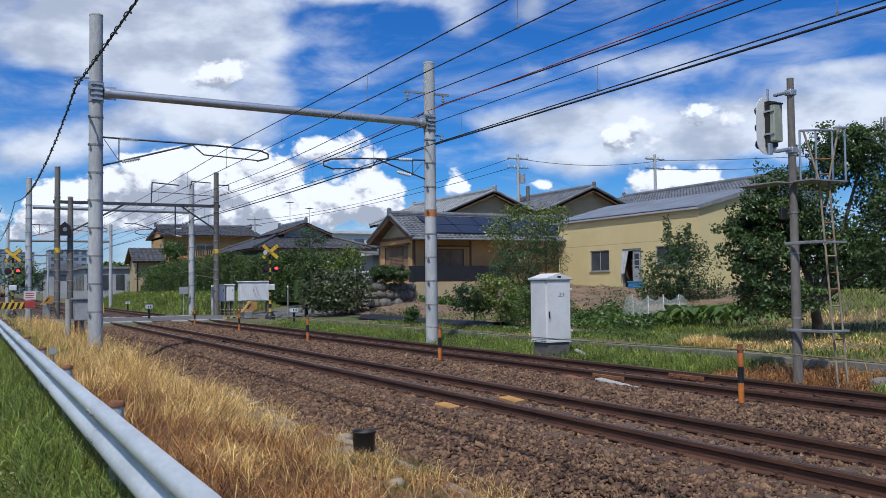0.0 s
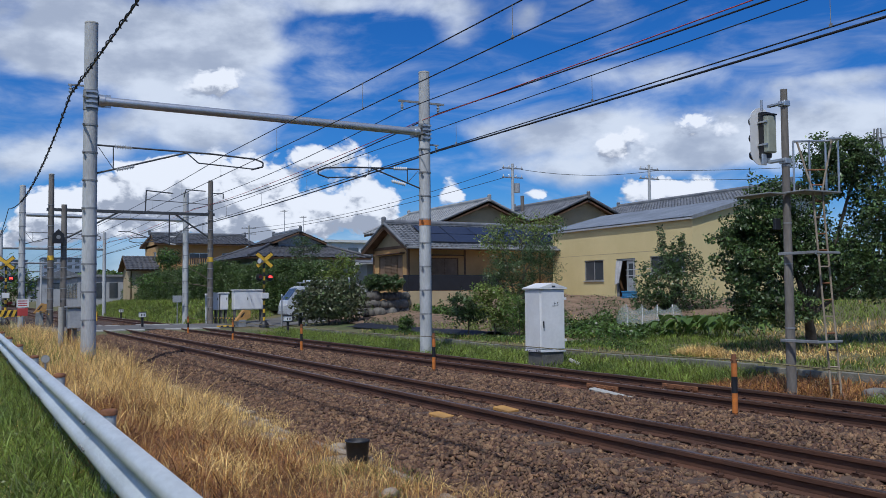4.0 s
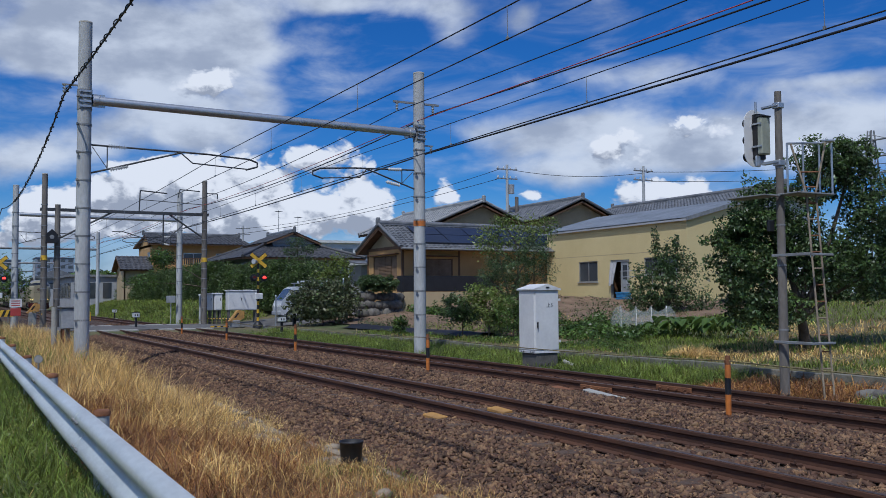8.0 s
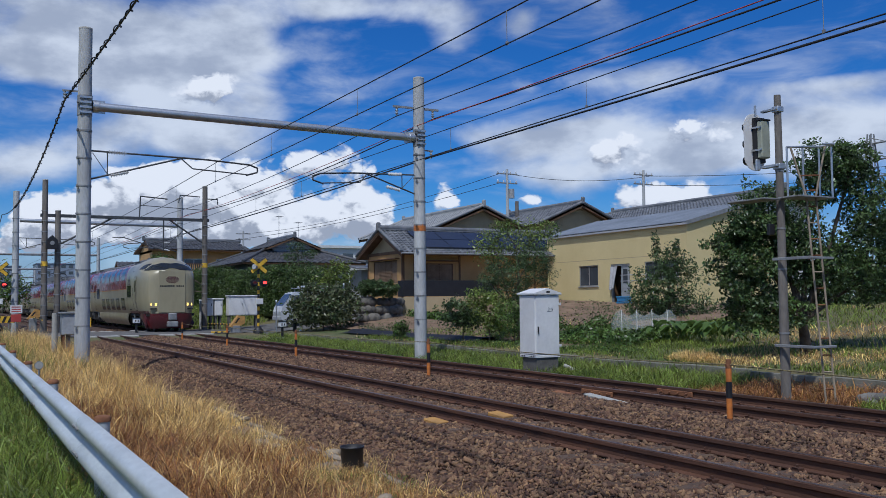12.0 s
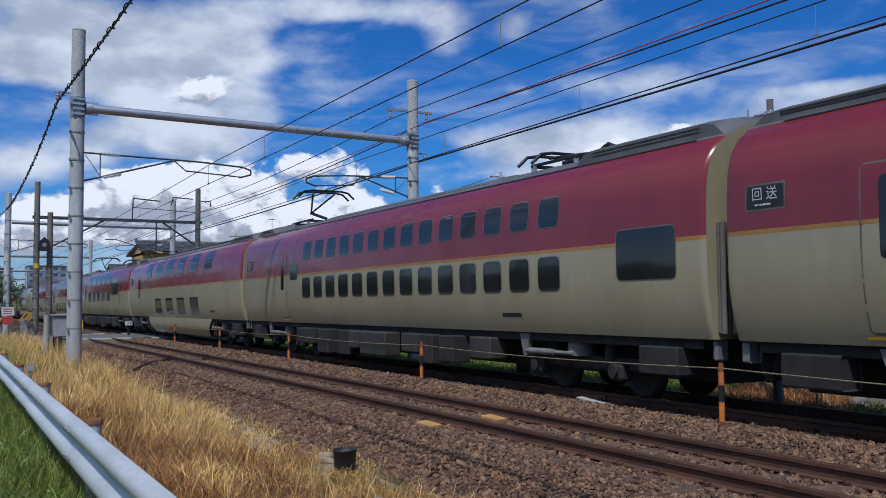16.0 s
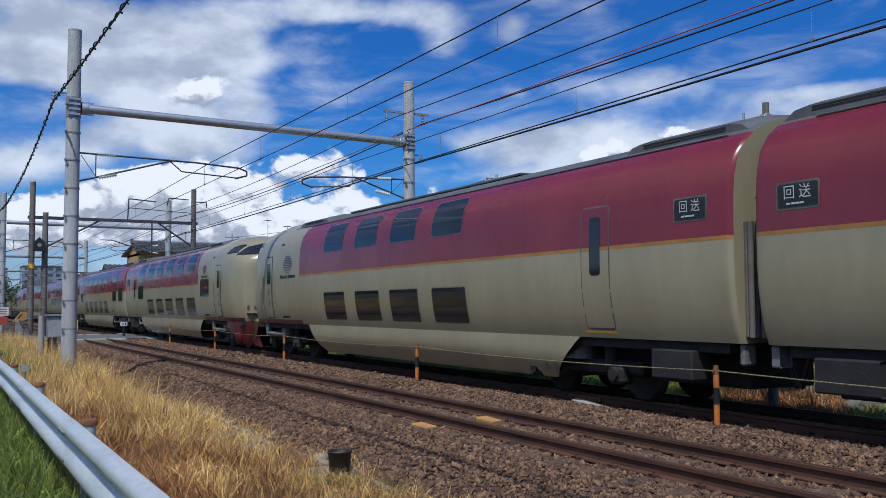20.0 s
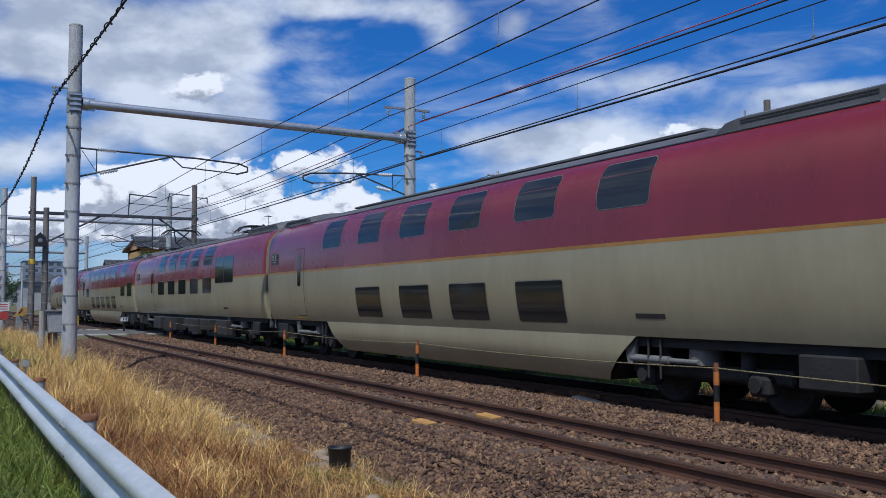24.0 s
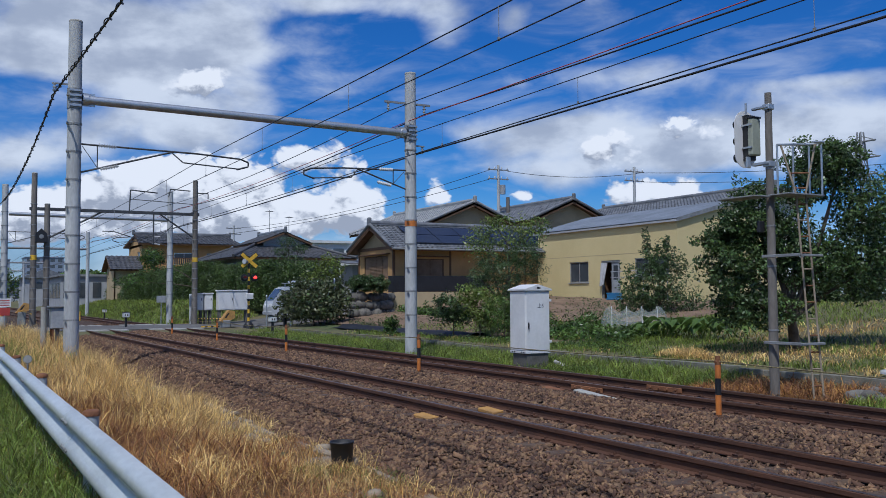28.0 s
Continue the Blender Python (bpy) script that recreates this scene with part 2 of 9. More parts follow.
MAT = dict(
    ground=mat("earth_and_grass", (0.075, 0.10, 0.028), (0.16, 0.12, 0.06), 0.95, scale=0.35, fine=9, bump=0.6, grain=0.25),
    soil=mat("dry_soil", (0.24, 0.16, 0.10), (0.14, 0.09, 0.055), 0.95, scale=1.5, fine=22, bump=0.9, grain=0.25),
    asphalt=mat("asphalt", (0.15, 0.145, 0.135), (0.09, 0.085, 0.08), 0.9, scale=0.8, fine=60, bump=0.3),
    ballast=mat("ballast_bed", (0.095, 0.056, 0.034), (0.05, 0.03, 0.02), 0.95, scale=5, fine=26, bump=1.0, grain=0.3),
    stone=mat("ballast_stone", (0.205, 0.112, 0.062), (0.085, 0.05, 0.032), 0.9, scale=6, fine=60, bump=0.3, island=0.6, grain=0.2),
    rail_side=mat("rusty_rail_steel", (0.11, 0.048, 0.026), (0.06, 0.028, 0.018), 0.8, metal=0.1, scale=4, fine=40, bump=0.3, stretch=(0.3, 1, 1)),
    rail_top=mat("worn_rail_head", (0.26, 0.18, 0.13), (0.16, 0.105, 0.075), 0.42, metal=0.75, scale=3, fine=30, bump=0.1, stretch=(0.1, 1, 1)),
    sleeper=mat("concrete_sleeper", (0.13, 0.085, 0.056), (0.075, 0.047, 0.032), 0.9, scale=4, fine=40, bump=0.3, vary=0.15),
    concrete=mat("weathered_concrete", (0.42, 0.41, 0.37), (0.27, 0.26, 0.23), 0.85, scale=2.2, fine=30, bump=0.35),
    pole=mat("spun_concrete_pole", (0.50, 0.51, 0.50), (0.33, 0.335, 0.33), 0.8, scale=2.2, fine=26, bump=0.3, stretch=(1, 1, 0.25), grain=0.14),
    dark_pole=mat("old_concrete_pole", (0.20, 0.18, 0.155), (0.105, 0.092, 0.08), 0.85, scale=2.4, fine=26, bump=0.4, stretch=(1, 1, 0.25), grain=0.2),
    steel=mat("galvanised_steel", (0.55, 0.57, 0.58), (0.42, 0.44, 0.46), 0.42, metal=0.75, scale=3, fine=20, bump=0.08),
    dull_steel=mat("dull_painted_steel", (0.30, 0.31, 0.31), (0.19, 0.19, 0.19), 0.6, metal=0.2, scale=4, fine=30, bump=0.15),
    guard=mat("guard_rail_zinc", (0.60, 0.63, 0.62), (0.44, 0.47, 0.47), 0.42, metal=0.2, scale=1.6, fine=24, bump=0.12, stretch=(0.4, 1, 1), grain=0.1),
    rust=mat("rust", (0.26, 0.11, 0.045), (0.14, 0.06, 0.03), 0.9, scale=8, fine=40, bump=0.4),
    wire=mat("dark_wire", (0.02, 0.02, 0.022), None, 0.55, bump=0),
    red_wire=mat("red_wire", (0.45, 0.06, 0.05), None, 0.5, bump=0),
    porcelain=mat("porcelain", (0.70, 0.70, 0.68), None, 0.2, bump=0),
    white=mat("white_painted_steel", (0.74, 0.735, 0.715), (0.62, 0.615, 0.60), 0.45, scale=1.4, fine=14, bump=0.05, grain=0.04),
    grey_box=mat("grey_painted_steel", (0.36, 0.38, 0.39), (0.27, 0.28, 0.29), 0.55, scale=2.5, fine=14, bump=0.08),
    black=mat("black_plastic", (0.018, 0.018, 0.02), None, 0.5, bump=0.05),
    olive_case=mat("pale_olive_enamel", (0.34, 0.36, 0.28), (0.26, 0.27, 0.21), 0.5, scale=2.5, fine=14, bump=0.06),
    orange=mat("orange_reflector_paint", (0.62, 0.20, 0.035), (0.42, 0.13, 0.03), 0.5, scale=8, bump=0.05),
    yellow=mat("yellow_paint", (0.80, 0.50, 0.04), (0.62, 0.36, 0.03), 0.5, scale=6, bump=0.05),
    rope=mat("yellow_black_rope", (0.30, 0.25, 0.11), (0.06, 0.05, 0.035), 0.9, scale=34, fine=60, bump=0.2),
    cream=mat("cream_train_paint", (0.335, 0.298, 0.19), (0.285, 0.25, 0.155), 0.32, scale=0.8, fine=6, bump=0.012, stretch=(1, 1, 0.35), grain=0.06, coat=0.25),
    maroon=mat("maroon_train_paint", (0.215, 0.022, 0.027), (0.165, 0.018, 0.022), 0.26, scale=0.8, fine=6, bump=0.014, stretch=(1, 1, 0.35), grain=0.06, coat=0.3),
    gold=mat("gold_stripe", (0.40, 0.20, 0.045), None, 0.4, bump=0),
    train_roof=mat("train_roof_grey", (0.13, 0.132, 0.132), (0.075, 0.078, 0.08), 0.6, scale=1.2, fine=18, bump=0.1),
    train_glass=mat("tinted_train_glass", (0.016, 0.018, 0.018), (0.026, 0.029, 0.028), 0.04, scale=0.6, bump=0.003, fine=3, spec=0.5, ior=1.52),
    window_rim=mat("window_rim_alloy", (0.20, 0.19, 0.16), None, 0.4, metal=0.3, bump=0),
    rubber=mat("grey_gangway_rubber", (0.15, 0.135, 0.115), (0.09, 0.08, 0.068), 0.7, scale=3, fine=20, bump=0.1),
    under=mat("underframe_grime", (0.026, 0.024, 0.023), (0.014, 0.013, 0.012), 0.8, scale=3, fine=25, bump=0.3),
    equip=mat("equipment_box_paint", (0.033, 0.029, 0.025), (0.018, 0.016, 0.014), 0.65, scale=2.5, fine=20, bump=0.15, vary=0.3),
    equip_pale=mat("grey_equipment_paint", (0.05, 0.045, 0.039), (0.028, 0.025, 0.022), 0.6, scale=2.5, fine=20, bump=0.15),
    damper=mat("pale_damper_paint", (0.20, 0.20, 0.19), (0.13, 0.13, 0.12), 0.55, scale=4, bump=0.1),
    wheel=mat("wheel_steel", (0.05, 0.042, 0.037), (0.028, 0.023, 0.02), 0.6, metal=0.4, scale=5, bump=0.1),
    lamp_on=mat("headlight_lens", (1.0, 0.66, 0.16), None, 0.2, bump=0, glow=1.7),
    lamp_red=mat("red_lamp_lens", (1.0, 0.04, 0.03), None, 0.2, bump=0, glow=3.5),
    lamp_off=mat("dark_red_lens", (0.10, 0.008, 0.008), None, 0.15, bump=0),
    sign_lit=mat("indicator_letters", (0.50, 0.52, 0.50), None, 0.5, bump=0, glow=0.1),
    kawara=mat("grey_roof_tile", (0.20, 0.205, 0.21), (0.10, 0.105, 0.112), 0.45, scale=1.8, fine=14, bump=0.15, island=0.15, grain=0.18),
    kawara_dark=mat("dark_roof_tile", (0.105, 0.105, 0.108), (0.055, 0.055, 0.058), 0.5, scale=1.8, fine=14, bump=0.15, grain=0.18),
    edging=mat("mossy_concrete", (0.24, 0.225, 0.19), (0.12, 0.12, 0.085), 0.9, scale=2.5, fine=26, bump=0.4, grain=0.2),
    plinth=mat("dark_old_concrete", (0.15, 0.14, 0.125), (0.085, 0.08, 0.07), 0.9, scale=3, fine=26, bump=0.4, grain=0.2),
    kawara_pale=mat("pale_roof_tile", (0.33, 0.335, 0.33), (0.22, 0.225, 0.225), 0.5, scale=1.2, fine=14, bump=0.12),
    ochre=mat("ochre_plaster", (0.52, 0.31, 0.125), (0.43, 0.255, 0.10), 0.9, scale=1.1, fine=40, bump=0.15, grain=0.08),
    sand=mat("sand_plaster", (0.47, 0.37, 0.22), (0.40, 0.31, 0.18), 0.9, scale=1.1, fine=40, bump=0.15, grain=0.07),
    butter=mat("butter_yellow_siding", (0.66, 0.54, 0.27), (0.60, 0.485, 0.235), 0.8, scale=0.7, fine=30, bump=0.08, grain=0.05),
    wood=mat("brown_house_timber", (0.16, 0.085, 0.04), (0.10, 0.052, 0.026), 0.7, scale=3, fine=25, bump=0.2, stretch=(1, 1, 0.2)),
    shutter=mat("brown_shutter", (0.25, 0.16, 0.095), (0.19, 0.12, 0.07), 0.7, scale=3, bump=0.1),
    metal_roof=mat("blue_grey_metal_roof", (0.225, 0.25, 0.285), (0.155, 0.175, 0.20), 0.5, metal=0.1, scale=0.8, fine=10, bump=0.08),
    solar=mat("solar_panel", (0.018, 0.021, 0.033), (0.028, 0.033, 0.05), 0.15, scale=1.0, bump=0, spec=0.7),
    glass=mat("house_window_glass", (0.045, 0.055, 0.065), (0.08, 0.09, 0.10), 0.08, scale=0.9, bump=0, spec=0.7),
    sash=mat("aluminium_sash", (0.48, 0.48, 0.46), None, 0.4, metal=0.5, bump=0),
    plaster_white=mat("off_white_plaster", (0.70, 0.70, 0.66), (0.60, 0.60, 0.57), 0.85, scale=0.8, fine=20, bump=0.08, grain=0.06),
    plaster_grey=mat("grey_plaster", (0.40, 0.41, 0.42), (0.33, 0.34, 0.35), 0.85, scale=0.8, fine=20, bump=0.08),
    # distance haze put into the wall colour as a blue-grey tint
    distance=mat("haze_tinted_building", (0.25, 0.29, 0.36), (0.20, 0.24, 0.30), 0.9, scale=0.05, bump=0),
    panel_black=mat("black_screen_panel", (0.012, 0.013, 0.018), None, 0.7, bump=0.05),
    wall_stone=mat("garden_wall_stone", (0.17, 0.155, 0.135), (0.085, 0.08, 0.07), 0.9, scale=3, fine=20, bump=0.6, vary=0.3),
    bark=mat("bark", (0.13, 0.10, 0.075), (0.075, 0.055, 0.042), 0.95, scale=5, fine=30, bump=0.7),
    net=mat("garden_net", (0.55, 0.60, 0.54), None, 0.8, bump=0, alpha=0.24),
    arm=mat("dark_overhead_steel", (0.085, 0.088, 0.09), (0.05, 0.052, 0.055), 0.55, metal=0.3, scale=4, fine=30, bump=0.1),
    old_kerb=mat("stained_kerb", (0.34, 0.28, 0.20), (0.20, 0.16, 0.115), 0.9, scale=4, fine=30, bump=0.4),
    board=mat("weathered_board", (0.50, 0.27, 0.07), (0.30, 0.17, 0.06), 0.8, scale=5, fine=30, bump=0.2),
    earth=mat("dry_earth_litter", (0.30, 0.215, 0.13), (0.15, 0.095, 0.05), 0.95, scale=2.5, fine=34, bump=0.9, grain=0.3),
    # brown litter, darkened for the shade between the grass blades
    shaded_litter=mat("shaded_grass_litter", (0.15, 0.078, 0.036), (0.07, 0.036, 0.018), 0.95, scale=3, fine=34, bump=0.9, grain=0.3),
    # train maroon darkened for the shaded skirt; also the emblem's own dark colour
    skirt=mat("shaded_and_deep_maroon_paint", (0.095, 0.016, 0.020), (0.07, 0.013, 0.016), 0.3, scale=1.5, bump=0.01, coat=0.3),
    blue=mat("blue_plastic", (0.05, 0.24, 0.46), (0.04, 0.18, 0.36), 0.45, bump=0.05),
    van=mat("silver_van_paint", (0.66, 0.68, 0.70), (0.6, 0.62, 0.64), 0.3, metal=0.3, scale=0.8, bump=0, coat=0.4),
    cloth=mat("white_curtain", (0.50, 0.50, 0.50), (0.36, 0.36, 0.37), 0.9, scale=3, bump=0.2),
    leaf_dark=leaf_mat("dark_leaf", (0.115, 0.165, 0.058), (0.048, 0.082, 0.027), 0.36, 0.3, 0.75),
    leaf_mid=leaf_mat("mid_leaf", (0.14, 0.21, 0.044), (0.052, 0.095, 0.022), 0.38, 0.3, 0.75),
    hedge_leaf=leaf_mat("hedge_leaf", (0.105, 0.155, 0.036), (0.04, 0.07, 0.018), 0.45, 0.3, 0.6),
    leaf_light=leaf_mat("light_leaf", (0.26, 0.31, 0.07), (0.12, 0.17, 0.042), 0.4, 0.35, 0.65),
    leaf_olive=leaf_mat("olive_leaf", (0.15, 0.165, 0.075), (0.085, 0.10, 0.045), 0.45, 0.3, 0.5),
    grass=leaf_mat("green_grass_blade", (0.27, 0.315, 0.05), (0.10, 0.145, 0.026), 0.5, 0.3, 0.75),
    straw=leaf_mat("dry_grass_blade", (0.84, 0.60, 0.25), (0.52, 0.30, 0.095), 0.6, 0.25, 0.7),
    straw_red=leaf_mat("red_brown_dry_grass", (0.50, 0.23, 0.075), (0.17, 0.07, 0.026), 0.6, 0.2, 0.8),
)


# ---- mesh building ----
class Shape:
    """Collects vertices and faces of one mesh."""

    def __init__(self):
        self.v, self.f, self.smooth = [], [], []

    def add(self, verts, faces, smooth=False, m=None):
        o = len(self.v)
        self.v += [tuple(m @ Vector(p)) for p in verts] if m else [tuple(p) for p in verts]
        self.f += [tuple(i + o for i in q) for q in faces]
        self.smooth += [smooth] * len(faces)
        return self

    def box(self, x0, x1, y0, y1, z0, z1, b=0.0, m=None):
        b = min(b, 0.45 * min(abs(x1 - x0), abs(y1 - y0), abs(z1 - z0)))
        if b <= 0:
            vs = [(x, y, z) for x in (x0, x1) for y in (y0, y1) for z in (z0, z1)]
            return self.add(vs, [(0, 1, 3, 2), (4, 6, 7, 5), (0, 4, 5, 1), (2, 3, 7, 6), (0, 2, 6, 4), (1, 5, 7, 3)], False, m)
        lo, hi = (x0, y0, z0), (x1, y1, z1)
        vs, ix = [], {}
        for c in ((i, j, k) for i in (0, 1) for j in (0, 1) for k in (0, 1)):
            for a in range(3):
                p = [(lo, hi)[c[d]][d] + (0 if d == a else (b if c[d] == 0 else -b)) for d in range(3)]
                ix[c, a] = len(vs)
                vs.append(tuple(p))
        fs = []
        for a in range(3):
            d, e = (a + 1) % 3, (a + 2) % 3
            for s in (0, 1):
                q = []
                for u, w in ((0, 0), (1, 0), (1, 1), (0, 1)):
                    c = [0, 0, 0]
                    c[a], c[d], c[e] = s, u, w
                    q.append(ix[tuple(c), a])
                fs.append(tuple(q if s else q[::-1]))
            for u in (0, 1):
                for w in (0, 1):
                    c0, c1 = [0, 0, 0], [0, 0, 0]
                    c0[d] = c1[d] = u
                    c0[e] = c1[e] = w
                    c1[a] = 1
                    q = (ix[tuple(c0), d], ix[tuple(c1), d], ix[tuple(c1), e], ix[tuple(c0), e])
                    fs.append(q if (u == w) else q[::-1])
        for c in ((i, j, k) for i in (0, 1) for j in (0, 1) for k in (0, 1)):
            q = (ix[c, 0], ix[c, 1], ix[c, 2])
            fs.append(q if sum(c) % 2 else q[::-1])
        return self.add(vs, fs, False, m)

    def tube(self, p0, p1, r0, r1=None, n=12, caps=True):
        r1 = r0 if r1 is None else r1
        p0, p1 = Vector(p0), Vector(p1)
        d = (p1 - p0).normalized()
        a = d.orthogonal().normalized()
        c = d.cross(a)
        ring = [(math.cos(2 * math.pi * i / n), math.sin(2 * math.pi * i / n)) for i in range(n)]
        lo = [p0 + (a * u + c * w) * r0 for u, w in ring]
        hi = [p1 + (a * u + c * w) * r1 for u, w in ring]
        self.add(lo + hi, [(i, (i + 1) % n, n + (i + 1) % n, n + i) for i in range(n)], True)
        if caps:
            self.add(lo, [tuple(range(n))[::-1]])
            self.add(hi, [tuple(range(n))])
        return self

    def pipe(self, pts, r, n=8):
        for p, q in zip(pts, pts[1:]):
            self.tube(p, q, r, r, n)
        return self

    def lathe(self, prof, n=16, m=None):
        vs = [(r * math.cos(2 * math.pi * i / n), r * math.sin(2 * math.pi * i / n), z) for r, z in prof for i in range(n)]
        fs = [(k * n + i, k * n + (i + 1) % n, (k + 1) * n + (i + 1) % n, (k + 1) * n + i) for k in range(len(prof) - 1) for i in range(n)]
        self.add(vs, fs, True, m)
        if prof[-1][0] > 1e-4:
            self.add(vs[-n:], [tuple(range(n))], False, m)
        return self

    def prism(self, poly, lo, hi, axis=0, m=None):
        """A polygon pushed along an axis (0: poly is y,z; 1: poly is x,z; 2: poly is x,y)."""
        def at(p, t):
            return ((t, p[0], p[1]), (p[0], t, p[1]), (p[0], p[1], t))[axis]
        n = len(poly)
        vs = [at(p, lo) for p in poly] + [at(p, hi) for p in poly]
        return self.add(vs, [tuple(range(n))[::-1], tuple(range(n, 2 * n))] + [(i, (i + 1) % n, n + (i + 1) % n, n + i) for i in range(n)], False, m)

    def grid(self, rows, smooth=True):
        w = len(rows[0])
        return self.add([p for r in rows for p in r],
                        [(i * w + j, i * w + j + 1, (i + 1) * w + j + 1, (i + 1) * w + j) for i in range(len(rows) - 1) for j in range(w - 1)], smooth)

    def mesh(self, name):
        me = bpy.data.meshes.new(name)
        me.from_pydata(self.v, [], self.f)
        me.polygons.foreach_set("use_smooth", self.smooth)
        me.validate()
        bm = bmesh.new()
        bm.from_mesh(me)
        if len(bm.faces) < 20000:
            bmesh.ops.recalc_face_normals(bm, faces=bm.faces)
        bm.to_mesh(me)
        bm.free()
        return me


def part(name, shape, material, parent=None, label=""):
    ob = new(name, shape.mesh(name) if isinstance(shape, Shape) else shape)
    if not ob.data.materials:
        ob.data.materials.append(MAT[material])
    if parent is not None:
        ob.parent = parent
    return tagged(ob, label)


def thing(name, at, label, category, group="", kind="", rz=0.0):
    ob = new(name)
    ob.empty_display_size = 0.2
    ob.matrix_world = pose(*at, 0, 0, rz)
    return tagged(ob, label, category, group, kind)


def solo(name, shape, material, label, category, group="", kind="", at=None):
    ob = part(name, shape, material)
    if at:
        ob.location = at
    return tagged(ob, label, category, group, kind)


def array_mesh(name, verts, faces_n, nfaces, material, kind="stuff", label="", category="", parent=None):
    """Mesh straight from arrays: verts (n,3), faces (m,k) of equal size k."""
    me = bpy.data.meshes.new(name)
    k = faces_n.shape[1]
    me.vertices.add(len(verts))
    me.vertices.foreach_set("co", verts.astype(np.float32).ravel())
    me.loops.add(faces_n.size)
    me.loops.foreach_set("vertex_index", faces_n.astype(np.int32).ravel())
    me.polygons.add(len(faces_n))
    me.polygons.foreach_set("loop_start", np.arange(0, faces_n.size, k, dtype=np.int32))
    me.update(calc_edges=True)
    me.materials.append(MAT[material])
    ob = new(name, me)
    if parent is not None:
        ob.parent = parent
    return tagged(ob, label, category, "", kind)


# ---- plan: X runs along the line (the train goes to +X), Y away over the tracks, rail tops at z = 0 ----
NEAR_C, FAR_C, GAUGE = 6.577, 10.146, 1.067
FIELD = [(-400, -0.6), (-8, -0.5), (-4, -0.2), (-2.0, -0.13), (1.1, -0.13), (1.8, -0.2), (3.3, -0.40), (4.4, -0.46), (12.0, -0.45), (12.5, -0.34), (14.3, -0.26),
         (14.62, -0.1), (14.8, 0.0), (17, 0.02), (22, 0.35), (28, 0.95), (34, 1.3), (60, 1.5), (120, 1.2), (3000, 0.0)]


def ground_z(x, y):
    z = float(np.interp(y, [a for a, _ in FIELD], [b for _, b in FIELD]))
    if y > 13:
        rise = min(1.0, max(0.0, (-x - 36) / 12.0)) * min(1.0, max(0.0, (y - 15.5) / 5.0))
        z += rise * 0.55 * max(0.0, 1 - max(0.0, y - 30) / 30)
    if -58 < x < -42 and y < 26:
        k = min(1.0, max(0.0, 1.0 - abs(x + 50) / 8.0 + 0.45))
        z = z * (1 - k) + max(z, -0.02 if 3 < y < 14 else min(z, 0.35)) * k
    return z


def make_ground():
    xs = sorted({*np.arange(-70, 8, 1.0), *np.linspace(-2600, -70, 26), *np.linspace(8, 900, 14)})
    ys = sorted({*np.arange(-4, 15, 0.5), *np.arange(15, 60, 1.5), *np.linspace(60, 2600, 18), *np.linspace(-900, -4, 14)})
    rows = []
    for x in xs:
        rows.append([(x, y, ground_z(x, y) + (0.05 * noise.noise((x * 0.6, y * 0.6, 0)) if abs(x) < 80 and (y > 12.6 or y < 4) and y < 60 else 0)) for y in ys])
    s = Shape().grid(rows)
    solo("ground", s, "ground", "flat land with patchy grass and bare earth beside the railway", "ground", kind="structure")


make_ground()


